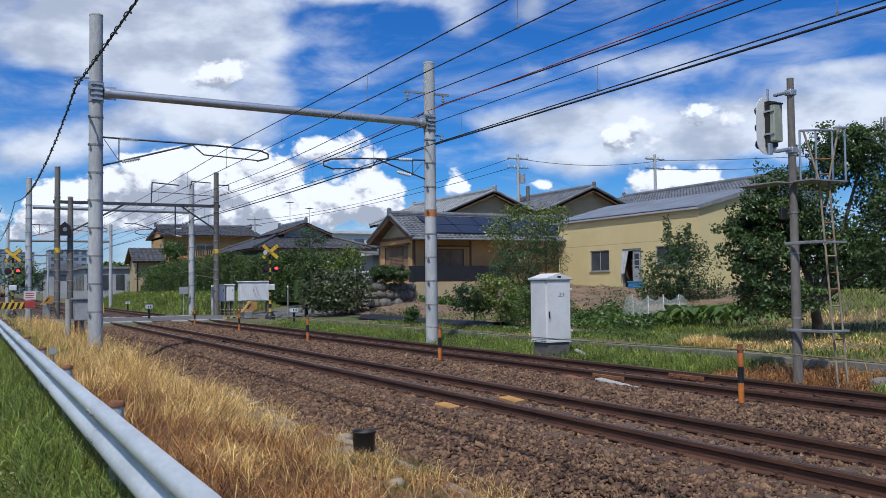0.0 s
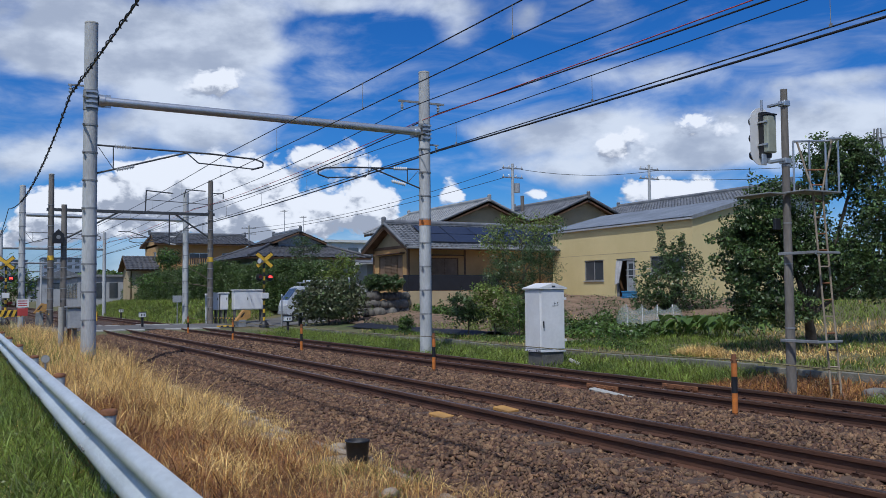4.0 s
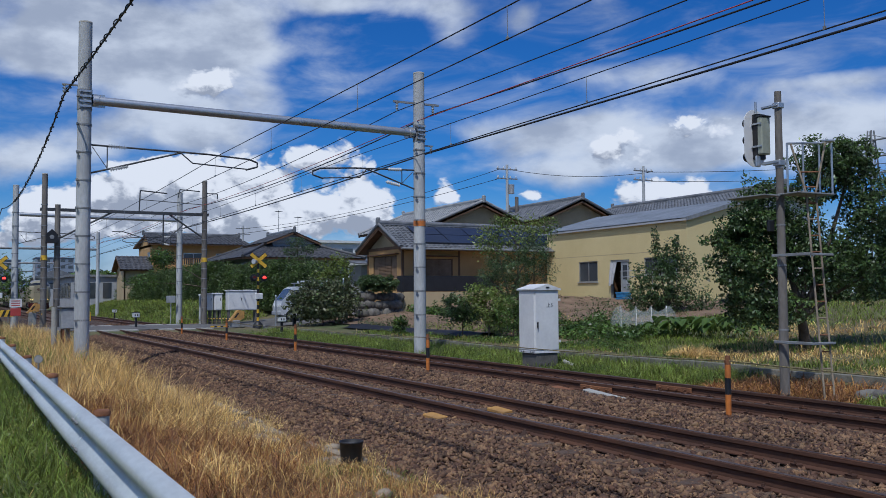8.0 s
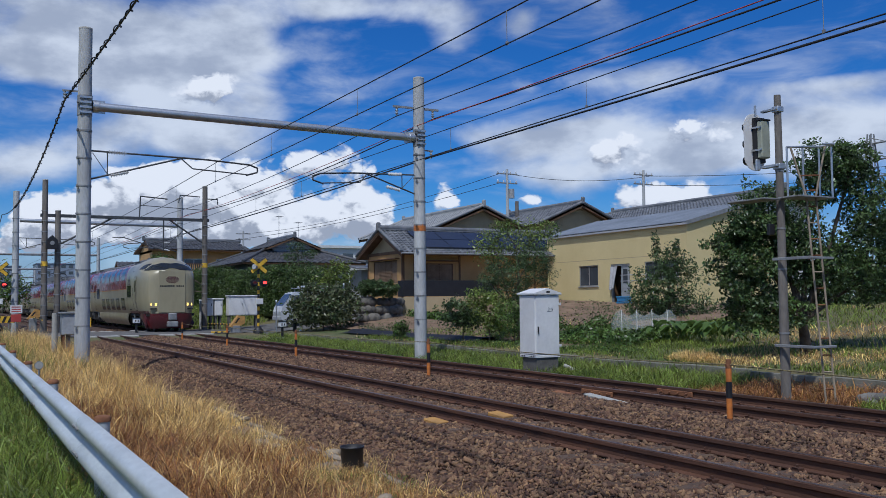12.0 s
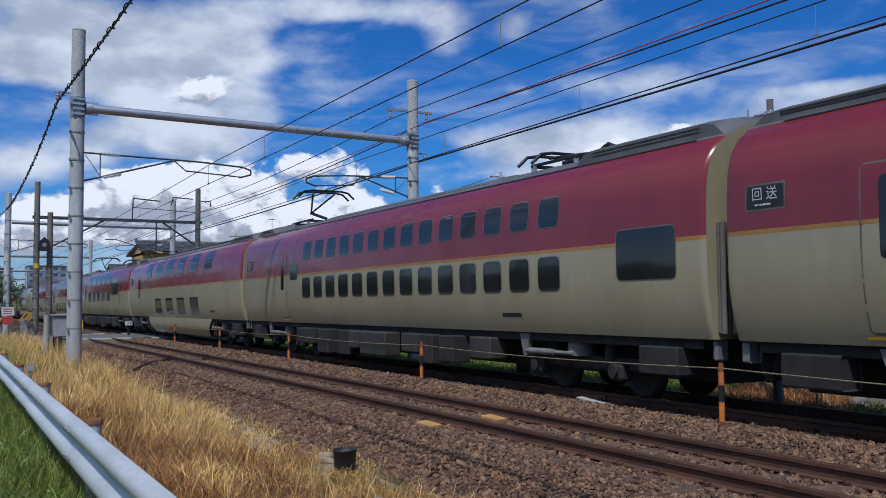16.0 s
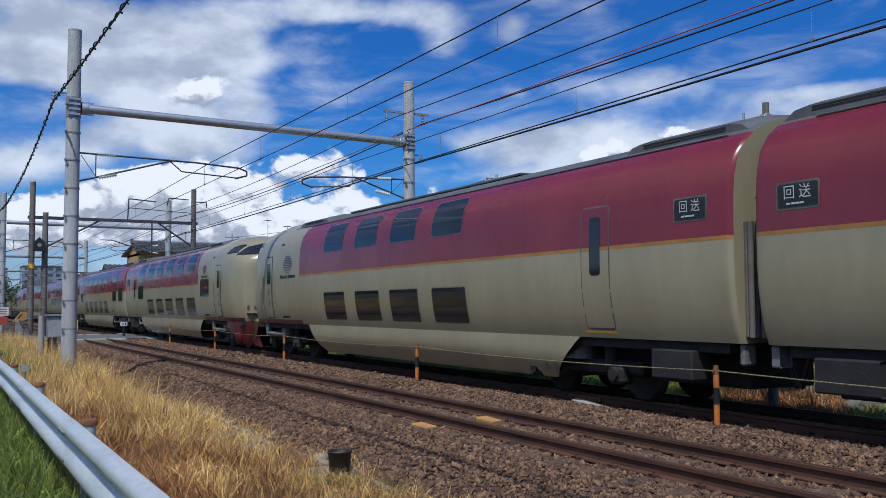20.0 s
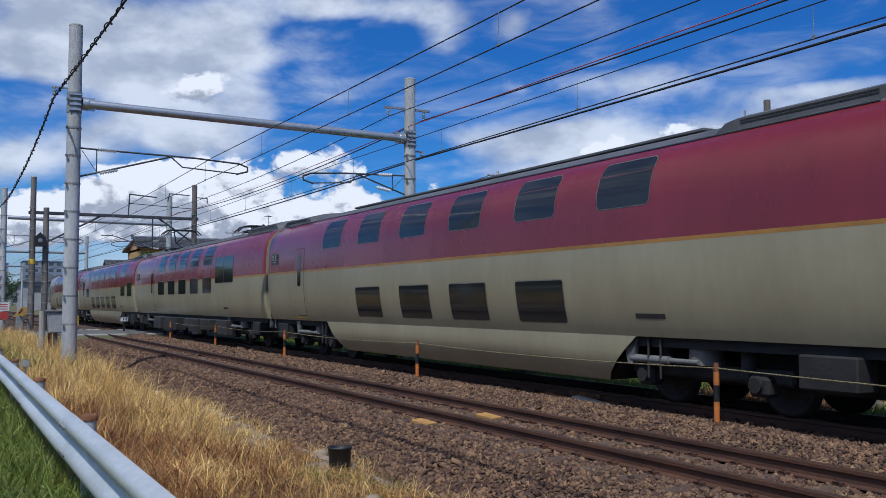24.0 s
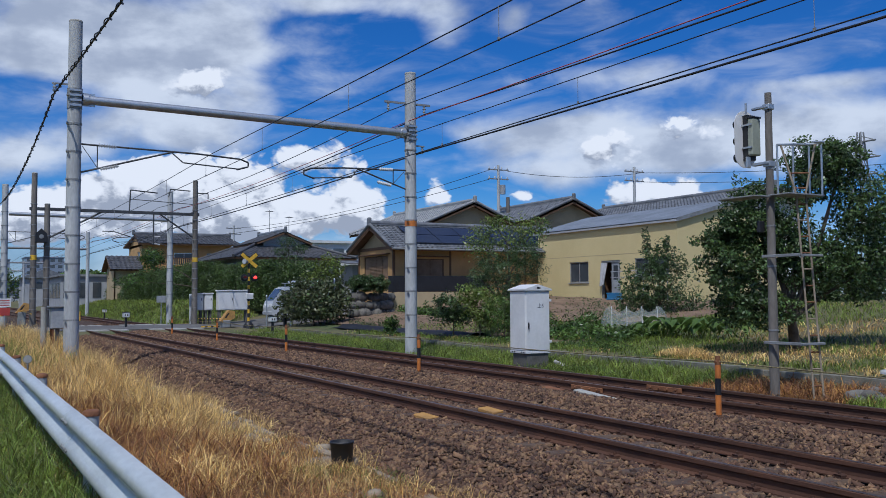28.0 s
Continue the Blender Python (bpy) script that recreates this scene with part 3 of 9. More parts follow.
def make_ballast():
    prof = [(3.95, -0.52), (4.35, -0.43), (4.75, -0.38), (5.1, -0.25), (5.45, -0.19), (5.9, -0.175), (6.3, -0.185), (6.9, -0.185), (7.3, -0.175), (7.7, -0.10), (8.1, -0.03),
            (8.5, -0.04), (9.0, -0.13), (9.4, -0.18), (10.0, -0.185), (10.9, -0.18), (11.4, -0.2), (11.9, -0.3), (12.5, -0.45)]
    xs = [*np.linspace(-700, -60, 60), *np.arange(-59, 4, 0.3), *np.linspace(5, 60, 12)]
    rows = [[(x, y, z + (0.025 * noise.noise((x * 1.7, y * 1.7, 5)) if -0.5 < z else 0)) for y, z in prof] for x in xs]
    bed = solo("ballast_bed", Shape().grid(rows), "ballast", "rust-stained brown crushed stone ballast under both tracks", "ballast", kind="structure")
    # loose stones on the bed, thinning out with the distance along the line
    rng = np.random.default_rng(4)
    py_, pz_ = np.array([p[0] for p in prof]), np.array([p[1] for p in prof])
    pos, size = [], []
    for x0, x1, per, s in ((-16, -3.5, 880, 0.034), (-28, -16, 520, 0.037), (-46, -28, 170, 0.052), (-57, -46, 70, 0.06)):
        n = int((x1 - x0) * 8.1 * per)
        x, y = rng.uniform(x0, x1, n), rng.uniform(4.0, 12.1, n)
        keep = np.ones(n, bool)
        for c in (NEAR_C, FAR_C):
            for r in (c - GAUGE / 2, c + GAUGE / 2):
                keep &= np.abs(y - r) > 0.075
        keep &= ~((x > -56) & (x < -44.5))
        x, y = x[keep], y[keep]
        pos.append(np.c_[x, y, np.interp(y, py_, pz_) + rng.uniform(-0.012, 0.02, len(x))])
        size.append(s * rng.lognormal(0, 0.28, len(x)))
    pos, size = np.concatenate(pos), np.concatenate(size)
    n = len(pos)
    cube = np.array([(-1, -1, -1), (1, -1, -1), (1, 1, -1), (-1, 1, -1), (-1, -1, 1), (1, -1, 1), (1, 1, 1), (-1, 1, 1)], float) * 0.5
    v = cube[None] * rng.uniform(0.55, 1.25, (n, 8, 3)) * np.array([1.45, 1.0, 0.5])
    ax = rng.normal(size=(n, 3))
    ax /= np.linalg.norm(ax, axis=1)[:, None]
    an = rng.uniform(0, 2 * np.pi, n)
    c, s_ = np.cos(an)[:, None, None], np.sin(an)[:, None, None]
    k = ax[:, None, :]
    v = v * c + np.cross(np.broadcast_to(k, v.shape), v) * s_ + k * (v * k).sum(2, keepdims=True) * (1 - c)
    v = v * size[:, None, None] + pos[:, None, :]
    quads = np.array([(0, 3, 2, 1), (4, 5, 6, 7), (0, 1, 5, 4), (1, 2, 6, 5), (2, 3, 7, 6), (3, 0, 4, 7)])
    f = (quads[None] + (np.arange(n) * 8)[:, None, None]).reshape(-1, 4)
    array_mesh("ballast_stones", v.reshape(-1, 3), f, 0, "stone", "stuff", "loose angular brown and grey ballast stones", "gravel")
    return bed


BED = make_ballast()


def make_rails():
    pr = [(-0.0635, -0.153), (0.0635, -0.153), (0.0635, -0.141), (0.012, -0.125), (0.009, -0.055), (0.0325, -0.04), (0.0325, -0.006), (0.022, 0.0),
          (-0.022, 0.0), (-0.0325, -0.006), (-0.0325, -0.04), (-0.009, -0.055), (-0.012, -0.125), (-0.0635, -0.141)]
    for c in (NEAR_C, FAR_C):
        for side in (-1, 1):
            y = c + side * GAUGE / 2
            rail = solo("rail", Shape().prism([(a + y, b) for a, b in pr], -700, 60), "rail_side", "rusty brown steel running rail on the ballast", "rail", "running rails", "structure")
            top = [(y - 0.024, 0.0025), (y + 0.024, 0.0025), (y + 0.024, 0.0005), (y - 0.024, 0.0005)]
            part("worn_strip", Shape().prism(top, -700, 60), "rail_top", rail, "worn brighter running surface")


make_rails()


def make_sleepers():
    proto = Shape().box(-0.11, 0.11, -1.0, 1.0, -0.17, 0.0, 0.02).mesh("sleeper")
    proto.materials.append(MAT["sleeper"])
    for c in (NEAR_C, FAR_C):
        bed = thing("track_bed", (0, c, 0), "row of concrete sleepers half sunk in brown ballast", "track", kind="structure")
        clip = Shape()
        for i in range(100):
            x = -2.0 - i * 0.6
            if -56 < x < -44.8:
                continue
            ob = new("sleeper", proto)
            ob.parent = bed
            ob.location = (x, 0, -0.152)
            for r in (-GAUGE / 2, GAUGE / 2):
                for s in (-1, 1):
                    clip.box(x - 0.04, x + 0.04, r + s * 0.052, r + s * 0.115, -0.155, -0.115, 0.008)
                    clip.tube((x, r + s * 0.09, -0.12), (x, r + s * 0.09, -0.09), 0.014, n=6)
        tagged(part("rail_fastenings", clip, "rail_side", bed, "rusted spring clips and bolts"), kind="stuff")
        rest = Shape()
        for i in range(160):
            x = -62.0 - i * 0.6
            rest.box(x - 0.11, x + 0.11, -1.0, 1.0, -0.2, -0.152)
        tagged(part("far_sleepers", rest, "sleeper", bed), kind="stuff")


make_sleepers()


def rail_joint(x, y):
    s = Shape().box(x - 0.42, x + 0.42, y - 0.055, y - 0.02, -0.125, -0.045, 0.008)
    o = solo("rail_joint", s, "rust", "rust-orange bolted fish plate joining two rails", "rail joint", "rail joints", "structure")
    b = Shape()
    for k in (-0.3, -0.1, 0.1, 0.3):
        b.tube((x + k, y - 0.054, -0.085), (x + k, y - 0.085, -0.085), 0.018, n=6)
    tagged(part("bolts", b, "rust", o), kind="stuff")


rail_joint(-12.6, FAR_C - GAUGE / 2)
rail_joint(-11.9, FAR_C + GAUGE / 2)


def marker_board(x, y, z, lx, ly, rz, material, label):
    ob = solo("marker_board", Shape().box(-lx / 2, lx / 2, -ly / 2, ly / 2, 0, 0.05, 0.008), material, label, "marker board", "boards on the ballast")
    ob.matrix_world = pose(x, y, z, 4, 5, rz)


marker_board(-11.15, 5.78, -0.17, 0.34, 0.18, 12, "board", "weathered yellow board lying on the ballast beside the rail")
marker_board(-11.2, 6.83, -0.16, 0.36, 0.18, 8, "board", "weathered yellow board lying between the rails")
marker_board(-12.0, 9.28, -0.15, 0.9, 0.14, 4, "concrete", "pale concrete slab lying on the ballast by the rail")
marker_board(-13.1, 9.25, -0.15, 0.4, 0.16, 10, "rust", "rust-stained plate lying on the ballast")


# ---- level crossing ----
def make_crossing():
    rows = []
    for y in np.arange(-60, 60.1, 1.0):
        rows.append([(x, y, max(ground_z(x, y), -0.3) + 0.03) for x in (-54.5, -52.5, -50, -47.5, -46)])
    solo("road", Shape().grid(rows), "asphalt", "narrow grey asphalt road running up to the level crossing", "road", kind="structure")
    deck = thing("crossing_deck", (0, 0, 0), "pale worn concrete slabs between the rails of the crossing", "crossing", kind="structure")
    for c in (NEAR_C, FAR_C):
        for y0, y1 in ((c - GAUGE / 2 + 0.1, c + GAUGE / 2 - 0.1), (c - GAUGE / 2 - 0.75, c - GAUGE / 2 - 0.06), (c + GAUGE / 2 + 0.06, c + GAUGE / 2 + 0.75)):
            for i in range(6):
                x = -54.6 + i * 1.5
                part("slab", Shape().box(x, x + 1.47, y0, y1, -0.14, -0.005, 0.015), "concrete", deck)


make_crossing()


# ---- guard rail beside the road ----
def make_guard_rail():
    prof = [(0.0, 0.0), (0.03, -0.003), (0.058, -0.014), (0.078, -0.034), (0.086, -0.06), (0.082, -0.088), (0.066, -0.112), (0.04, -0.135), (0.02, -0.155), (0.012, -0.175), (0.02, -0.195), (0.04, -0.215), (0.066, -0.238), (0.082, -0.262), (0.086, -0.29), (0.078, -0.316), (0.058, -0.336), (0.03, -0.347), (0.0, -0.35)]
    g = thing("guard_rail", (0, 0.93, 0.62), "galvanised corrugated steel guard rail on round posts", "guard rail")
    for i in range(16):
        x1 = -3.66 - i * 4.0 + 0.06 + (4.0 if i == 0 else 0)
        x0 = -3.66 - (i + 1) * 4.0 - 0.06
        lift = 0.004 if i % 2 else 0.0
        s = Shape()
        front = [(-d - lift, z) for d, z in prof]
        back = [(-d - lift + 0.005, z) for d, z in prof]
        s.grid([[(x, y, z) for y, z in front] for x in (x0, x1)])
        s.grid([[(x, y, z) for y, z in back] for x in (x0, x1)], False)
        for x in (x0, x1):
            s.grid([[(x, y, z) for y, z in front], [(x, y, z) for y, z in back]], False)
        s.grid([[(x, *front[0]) for x in (x0, x1)], [(x, *back[0]) for x in (x0, x1)]], False)
        s.grid([[(x, *front[-1]) for x in (x0, x1)], [(x, *back[-1]) for x in (x0, x1)]], False)
        beam = part("beam", s, "guard", g)
        b = Shape()
        for k in (0.03, 0.1, 0.22, 0.3):
            for z in (-0.075, -0.275):
                b.tube((x0 + k, -0.085 - lift, z), (x0 + k, -0.098 - lift, z), 0.014, n=8)
        tagged(part("bolts", b, "dull_steel", beam), kind="stuff")
    for i in range(1, 16):
        x = -3.66 - i * 4.0
        post = part("post", Shape().tube((x, 0.12, -0.95), (x, 0.12, -0.045), 0.057, n=16), "guard", g)
        part("cap", Shape().lathe([(0.064, -0.012), (0.066, 0.02), (0.045, 0.034), (0.0, 0.038)], 16, Matrix.Translation((x, 0.12, -0.045))), "rust", post, "rusted round post cap")
        part("bracket", Shape().box(x - 0.05, x + 0.05, 0.0, 0.07, -0.3, -0.05, 0.006), "guard", post)
    r = solo("delineator", Shape().tube((0, 0, 0), (0, 0, 0.12), 0.012, n=8).tube((-0.012, 0, 0.175), (0.012, 0, 0.175), 0.055, n=20), "dull_steel",
             "round roadside reflector on a thin stem above the guard rail", "reflector")
    r.location = (-13.4, 1.03, 0.5)
    part("lens", Shape().tube((0.013, 0, 0.175), (0.018, 0, 0.175), 0.047, n=20), "concrete", r, "faded beige reflector lens")


make_guard_rail()


# ---- overhead line ----
def ring_bands(s, x, y, zs, r):
    for z in zs:
        s.tube((x, y, z), (x, y, z + 0.045), r + 0.006, n=20)
        s.box(x + r * 0.6, x + r * 0.6 + 0.1, y - r - 0.03, y - r + 0.02, z, z + 0.04)


def insulator(s, p0, p1, r=0.05, k=5):
    p0, p1 = Vector(p0), Vector(p1)
    for i in range(k):
        a, b = p0.lerp(p1, (i + 0.15) / k), p0.lerp(p1, (i + 0.7) / k)
        s.tube(a, b, r, r * 0.45, 12)
    s.tube(p0, p1, r * 0.4, n=8)


def concrete_pole(parent, x, y, z0, z1, r0=0.19, r1=0.168, dark=False, band_step=0.72):
    p = part("pole", Shape().tube((x, y, z0), (x, y, z1), r0, r1, 24), "dark_pole" if dark else "pole", parent)
    for z in np.arange(0.9, z1 - 1.5, band_step):
        s = Shape()
        ring_bands(s, x, y, [z], (r0 + r1) / 2 + 0.003)
        part("pole_band", s, "dull_steel", p, "grey steel band with step bolt")
    part("pole_cap", Shape().lathe([(r1 + 0.004, -0.03), (r1 + 0.004, 0.01), (r1 * 0.7, 0.03), (0, 0.035)], 20, Matrix.Translation((x, y, z1))), "concrete", p)
    return p


def cantilever(parent, x, y0, y1, zt, zb, flip):
    """Bracket arm that carries the wires over one track: from the pole at y0 to the track at y1."""
    d = 1 if y1 > y0 else -1
    a = part("bracket_arm", Shape().pipe([(x, y0, zt), (x, y0 + (y1 - y0) * 0.82, zt - 0.05), (x, y1 + d * 0.55, zt - 0.12), (x, y1 + d * 0.78, zt - 0.2), (x, y1 + d * 0.78, zt - 0.32), (x, y1 + d * 0.45, zt - 0.42)], 0.024, 8), "arm", parent)
    part("stay_tube", Shape().tube((x, y0, zb), (x, y0 + (y1 - y0) * 0.66, zt - 0.03), 0.024, n=8), "arm", a)
    part("steady_arm", Shape().pipe([(x, y0 + (y1 - y0) * 0.62, zt - 0.02), (x, y0 + (y1 - y0) * 0.72, zt - 0.32), (x, y1 + d * 0.5, zt - 0.40)], 0.018, 8), "arm", a)
    for p0, p1 in (((x, y0 + d * 0.45, zt - 0.006), (x, y0 + d * 0.9, zt - 0.02)), ((x, y0 + d * 0.5, zb + (zt - zb) * 0.16), (x, y0 + d * 0.95, zb + (zt - zb) * 0.31))):
        s = Shape()
        insulator(s, p0, p1, 0.06, 7)
        part("insulator", s, "porcelain", a, "white ribbed porcelain insulator")
    s = Shape()
    s.pipe([(x, y0 + d * 0.42, zt), (x, y0 + d * 0.42, zb + 0.1)], 0.016, 6)
    s.tube((x, y0 + d * 0.05, zt - 0.05), (x, y0 + d * 0.42, zb + 0.15), 0.01, n=6)
    part("hanger", s, "arm", a)


def make_gantry():
    g = thing("catenary_gantry", (-25.3, 0, 0), "grey concrete poles joined by a steel tube over two tracks", "gantry")
    concrete_pole(g, 0, 2.95, -0.6, 8.65)
    right = concrete_pole(g, 0, 12.62, -0.5, 8.36)
    part("orange_band", Shape().tube((0, 12.62, 3.62), (0, 12.62, 3.82), 0.187, n=24), "orange", right, "orange warning band")
    beam = part("beam_tube", Shape().tube((0, 3.25, 6.62), (0, 12.32, 6.49), 0.115, n=20), "steel", g, "long galvanised steel tube")
    for y, z, d in ((2.95, 6.62, 1), (12.62, 6.49, -1)):
        c = part("clamp", Shape().tube((0, y, z - 0.26), (0, y, z + 0.26), 0.188, n=24), "dull_steel", g, "ribbed steel clamp collar")
        part("flange", Shape().tube((0, y + d * 0.19, z), (0, y + d * 0.34, z), 0.15, n=16), "steel", c)
        for k in (0.1, -0.17):
            part("gusset", Shape().box(-0.012, 0.012, y + d * 0.18, y + d * 0.5, z + k, z + k + 0.07), "steel", c)
        for k in range(4):
            part("clamp_rib", Shape().box(0.12, 0.21, y - 0.14, y + 0.14, z - 0.22 + k * 0.13, z - 0.17 + k * 0.13), "steel", c)
    cantilever(g, 0, 3.1, 6.75, 5.46, 4.72, 1)
    cantilever(g, 0, 12.45, 9.95, 5.34, 4.76, -1)
    # small line insulators on the pole heads
    part("cross_arm", Shape().box(-0.03, 0.03, 11.75, 13.3, 7.38, 7.44), "dull_steel", g)
    part("side_arm", Shape().box(-0.02, 0.02, 2.4, 2.8, 6.96, 7.0), "dull_steel", g)
    part("side_arm", Shape().box(-0.02, 0.02, 12.8, 13.1, 6.1, 6.14), "dull_steel", g)
    for y, z in ((11.87, 7.38), (13.1, 7.38), (2.46, 6.98), (13.03, 6.12)):
        s = Shape()
        insulator(s, (0, y, z), (0, y, z - 0.24), 0.055, 3)
        part("line_insulator", s, "porcelain", g, "small white line insulator")


make_gantry()


def make_far_gantries():
    g = thing("catenary_gantry", (-59.0, 0, 0), "pale concrete poles with a steel tube, further down the line", "gantry")
    concrete_pole(g, 0, 3.2, -0.5, 8.1, band_step=0.8)
    concrete_pole(g, 0, 12.58, -0.5, 8.1, band_step=0.8)
    part("beam_tube", Shape().tube((0, 3.4, 6.42), (0, 12.4, 6.35), 0.115, n=12), "steel", g)
    cantilever(g, 0, 3.35, 6.75, 5.4, 4.7, 1)
    cantilever(g, 0, 12.45, 9.95, 5.3, 4.7, -1)
    o = thing("old_gantry", (-52.5, 0, 0), "dark weathered poles with an angle-iron beam over two tracks", "gantry")
    for y, z in ((4.22, 8.05), (4.86, 6.45), (12.58, 8.1)):
        p = concrete_pole(o, 0, y, -0.4, z, 0.165, 0.14, True, 0.55)
        if z > 7:
            part("yellow_band", Shape().tube((0, y, 3.5), (0, y, 3.75), 0.166, n=16), "yellow", p)
    part("beam", Shape().box(-0.09, 0.09, 4.0, 12.8, 6.1, 6.26, 0.01), "arm", o)
    part("brace", Shape().tube((0, 12.45, 4.9), (0, 10.6, 6.15), 0.05, n=8), "arm", o)
    part("brace", Shape().tube((0, 5.0, 4.7), (0, 7.6, 6.15), 0.05, n=8), "arm", o)
    s = Shape()
    s.pipe([(0, 12.3, 7.5), (0, 11.2, 7.55), (0, 11.1, 7.1)], 0.03).pipe([(0, 12.58, 7.4), (0, 13.3, 7.4), (0, 13.3, 7.1)], 0.03)
    s.pipe([(0, 9.0, 6.2), (0, 9.05, 7.4), (0, 10.5, 7.3)], 0.035).pipe([(0, 9.05, 6.9), (0, 12.5, 6.75)], 0.02)
    part("wire_bracket", s, "arm", o)
    s = Shape()
    s.pipe([(0, 10.3, 6.1), (0, 10.3, 4.4)], 0.04).pipe([(0, 10.3, 4.45), (0, 8.2, 5.1), (0, 7.6, 5.1)], 0.025).pipe([(0, 10.3, 4.5), (0, 11.4, 5.6)], 0.025)
    part("drop_arm", s, "arm", o)
    h = part("signal_case", Shape().box(-0.1, 0.4, -0.2, 0.2, 0.05, 0.4, 0.02), "black", o, "dark boxy railway signal")
    h.location = (0.1, 4.55, 4.4)
    part("hood", Shape().prism([(-0.28, 0.0), (0.28, 0.0), (0.28, 0.45), (0.0, 0.72), (-0.28, 0.45)], -0.15, 0.45, 0), "black", h)
    part("lens", Shape().tube((0.452, 0, 0.3), (0.47, 0, 0.3), 0.11, n=16), "dull_steel", h)
    for x, ys in ((-96, (3.4, 12.6)), (-135, (3.4, 12.6)), (-175, (3.4, 12.6))):
        f = thing("catenary_gantry", (x, 0, 0), "distant concrete gantry over the tracks", "gantry")
        for y in ys:
            part("pole", Shape().tube((0, y, -0.4), (0, y, 8.0), 0.18, 0.16, 12), "pole", f)
        part("beam_tube", Shape().tube((0, ys[0], 6.3), (0, ys[1], 6.3), 0.11, n=10), "dull_steel", f)


make_far_gantries()


def wire_run(name, y, z, sag, r, material, label, spans=(30.0, -25.3, -59.0, -96.0, -135.0, -175.0, -260.0), dy=0.0, group="overhead wires"):
    """A wire hung along the line; z at the supports, sag between them."""
    s = Shape()
    pts = []
    for a, b in zip(spans, spans[1:]):
        k = 12
        for i in range(k):
            u = i / k
            pts.append((a + (b - a) * u, y + dy * math.sin(math.pi * u), z - sag * 4 * u * (1 - u)))
    pts.append((spans[-1], y, z))
    n = 6
    rows = [[(p[0], p[1] + r * math.cos(2 * math.pi * i / n), p[2] + r * math.sin(2 * math.pi * i / n)) for i in range(n + 1)] for p in pts]
    s.grid(rows)
    return solo(name, s, material, label, "wire", group)


def make_wires():
    wire_run("contact_wire", 6.5, 4.90, 0.0, 0.009, "wire", "dark contact wire over the track")
    wire_run("messenger_wire", 6.55, 5.47, 0.12, 0.010, "wire", "dark messenger wire above the contact wire")
    wire_run("contact_wire", 10.15, 4.97, 0.0, 0.011, "wire", "dark contact wire over the track")
    wire_run("messenger_wire", 10.15, 5.52, 0.10, 0.009, "wire", "dark messenger wire above the contact wire")
    wire_run("feeder_cable", 11.87, 7.12, 0.32, 0.013, "wire", "dark feeder cable strung from pole to pole")
    wire_run("feeder_cable", 13.1, 7.12, 0.38, 0.019, "wire", "thick dark feeder cable strung from pole to pole")
    wire_run("signal_wire", 12.5, 6.85, 0.2, 0.012, "red_wire", "thin red insulated wire")
    wire_run("line_cable", 13.03, 5.93, 0.10, 0.024, "wire", "thick black bundled cable along the poles")
    left = wire_run("bundled_cable", 2.46, 6.72, 0.75, 0.022, "wire", "black bundled cable with spiral lashing sagging from the pole", dy=0.05)
    s = Shape()
    for x in np.arange(26, -57, -5.2):
        u = ((x + 25.3) / 55.3) if x > -25.3 else ((-25.3 - x) / 33.7)
        for y, zt, zc in ((6.52, 5.47 - 0.48 * u * (1 - u), 4.9), (10.15, 5.52 - 0.4 * u * (1 - u), 4.97)):
            solo("dropper", Shape().tube((x + (2.1 if y > 8 else 0), y, zc), (x + (2.1 if y > 8 else 0), y, zt), 0.005, n=5).box(x + (2.1 if y > 8 else 0) - 0.02, x + (2.1 if y > 8 else 0) + 0.02, y - 0.012, y + 0.012, zc - 0.005, zc + 0.045),
                     "dull_steel", "thin dropper wire with a clamp between contact and messenger wire", "dropper", "droppers")
    coil = []
    for k in range(900):
        x = -3.0 - k * 0.05
        u = (x + 25.3) / 55.3 if x > -25.3 else (-25.3 - x) / 33.7
        z = 6.72 - 0.75 * 4 * u * (1 - u)
        y = 2.46 + 0.05 * math.sin(math.pi * u)
        w = 0.034 + 0.012 * math.sin(k * 0.21) + 0.008 * math.sin(k * 0.53)
        coil.append((x, y + w * math.cos(k * 0.55), z + w * math.sin(k * 0.55)))
    s.pipe(coil, 0.012, 5)
    part("lashing", s, "wire", left)


make_wires()


# ---- rope barrier between the tracks ----
def make_rope_barrier():
    first = thing("rope_post", (-8.37, 8.35, 0), "thin steel post with orange and dark bands carrying a rope", "post", "rope posts")
    part("post", Shape().tube((0, 0, -0.25), (0, 0, 0.70), 0.033, n=14), "rust", first)
    for z0, z1, m in ((0.02, 0.26, "orange"), (0.26, 0.46, "black"), (0.46, 0.62, "orange"), (0.62, 0.67, "rust")):
        part("band", Shape().tube((0, 0, z0), (0, 0, z1), 0.036, n=14), m, first, "reflective orange band" if m == "orange" else "")
    part("loop", Shape().tube((0, -0.045, 0.66), (0, 0.045, 0.66), 0.02, n=8).tube((0, 0, 0.67), (0, 0, 0.73), 0.03, n=10), "rust", first)
    xs = [-8.37, -16.4, -24.4, -31.6, -38.6]
    for x in xs[1:]:
        copy_thing(first, pose(x, 8.35, 0))
    rope_pts = []
    for a, b in zip([1.0] + xs, xs):
        for i in range(16):
            u = i / 16
            rope_pts.append((a + (b - a) * u, 8.35, 0.665 - 0.05 * 4 * u * (1 - u)))
    r, n = 0.009, 6
    rows = [[(p[0], p[1] + r * math.cos(2 * math.pi * i / n), p[2] + r * math.sin(2 * math.pi * i / n)) for i in range(n + 1)] for p in rope_pts]
    solo("rope", Shape().grid(rows), "rope", "thin yellow and black twisted rope strung between posts", "rope")


make_rope_barrier()


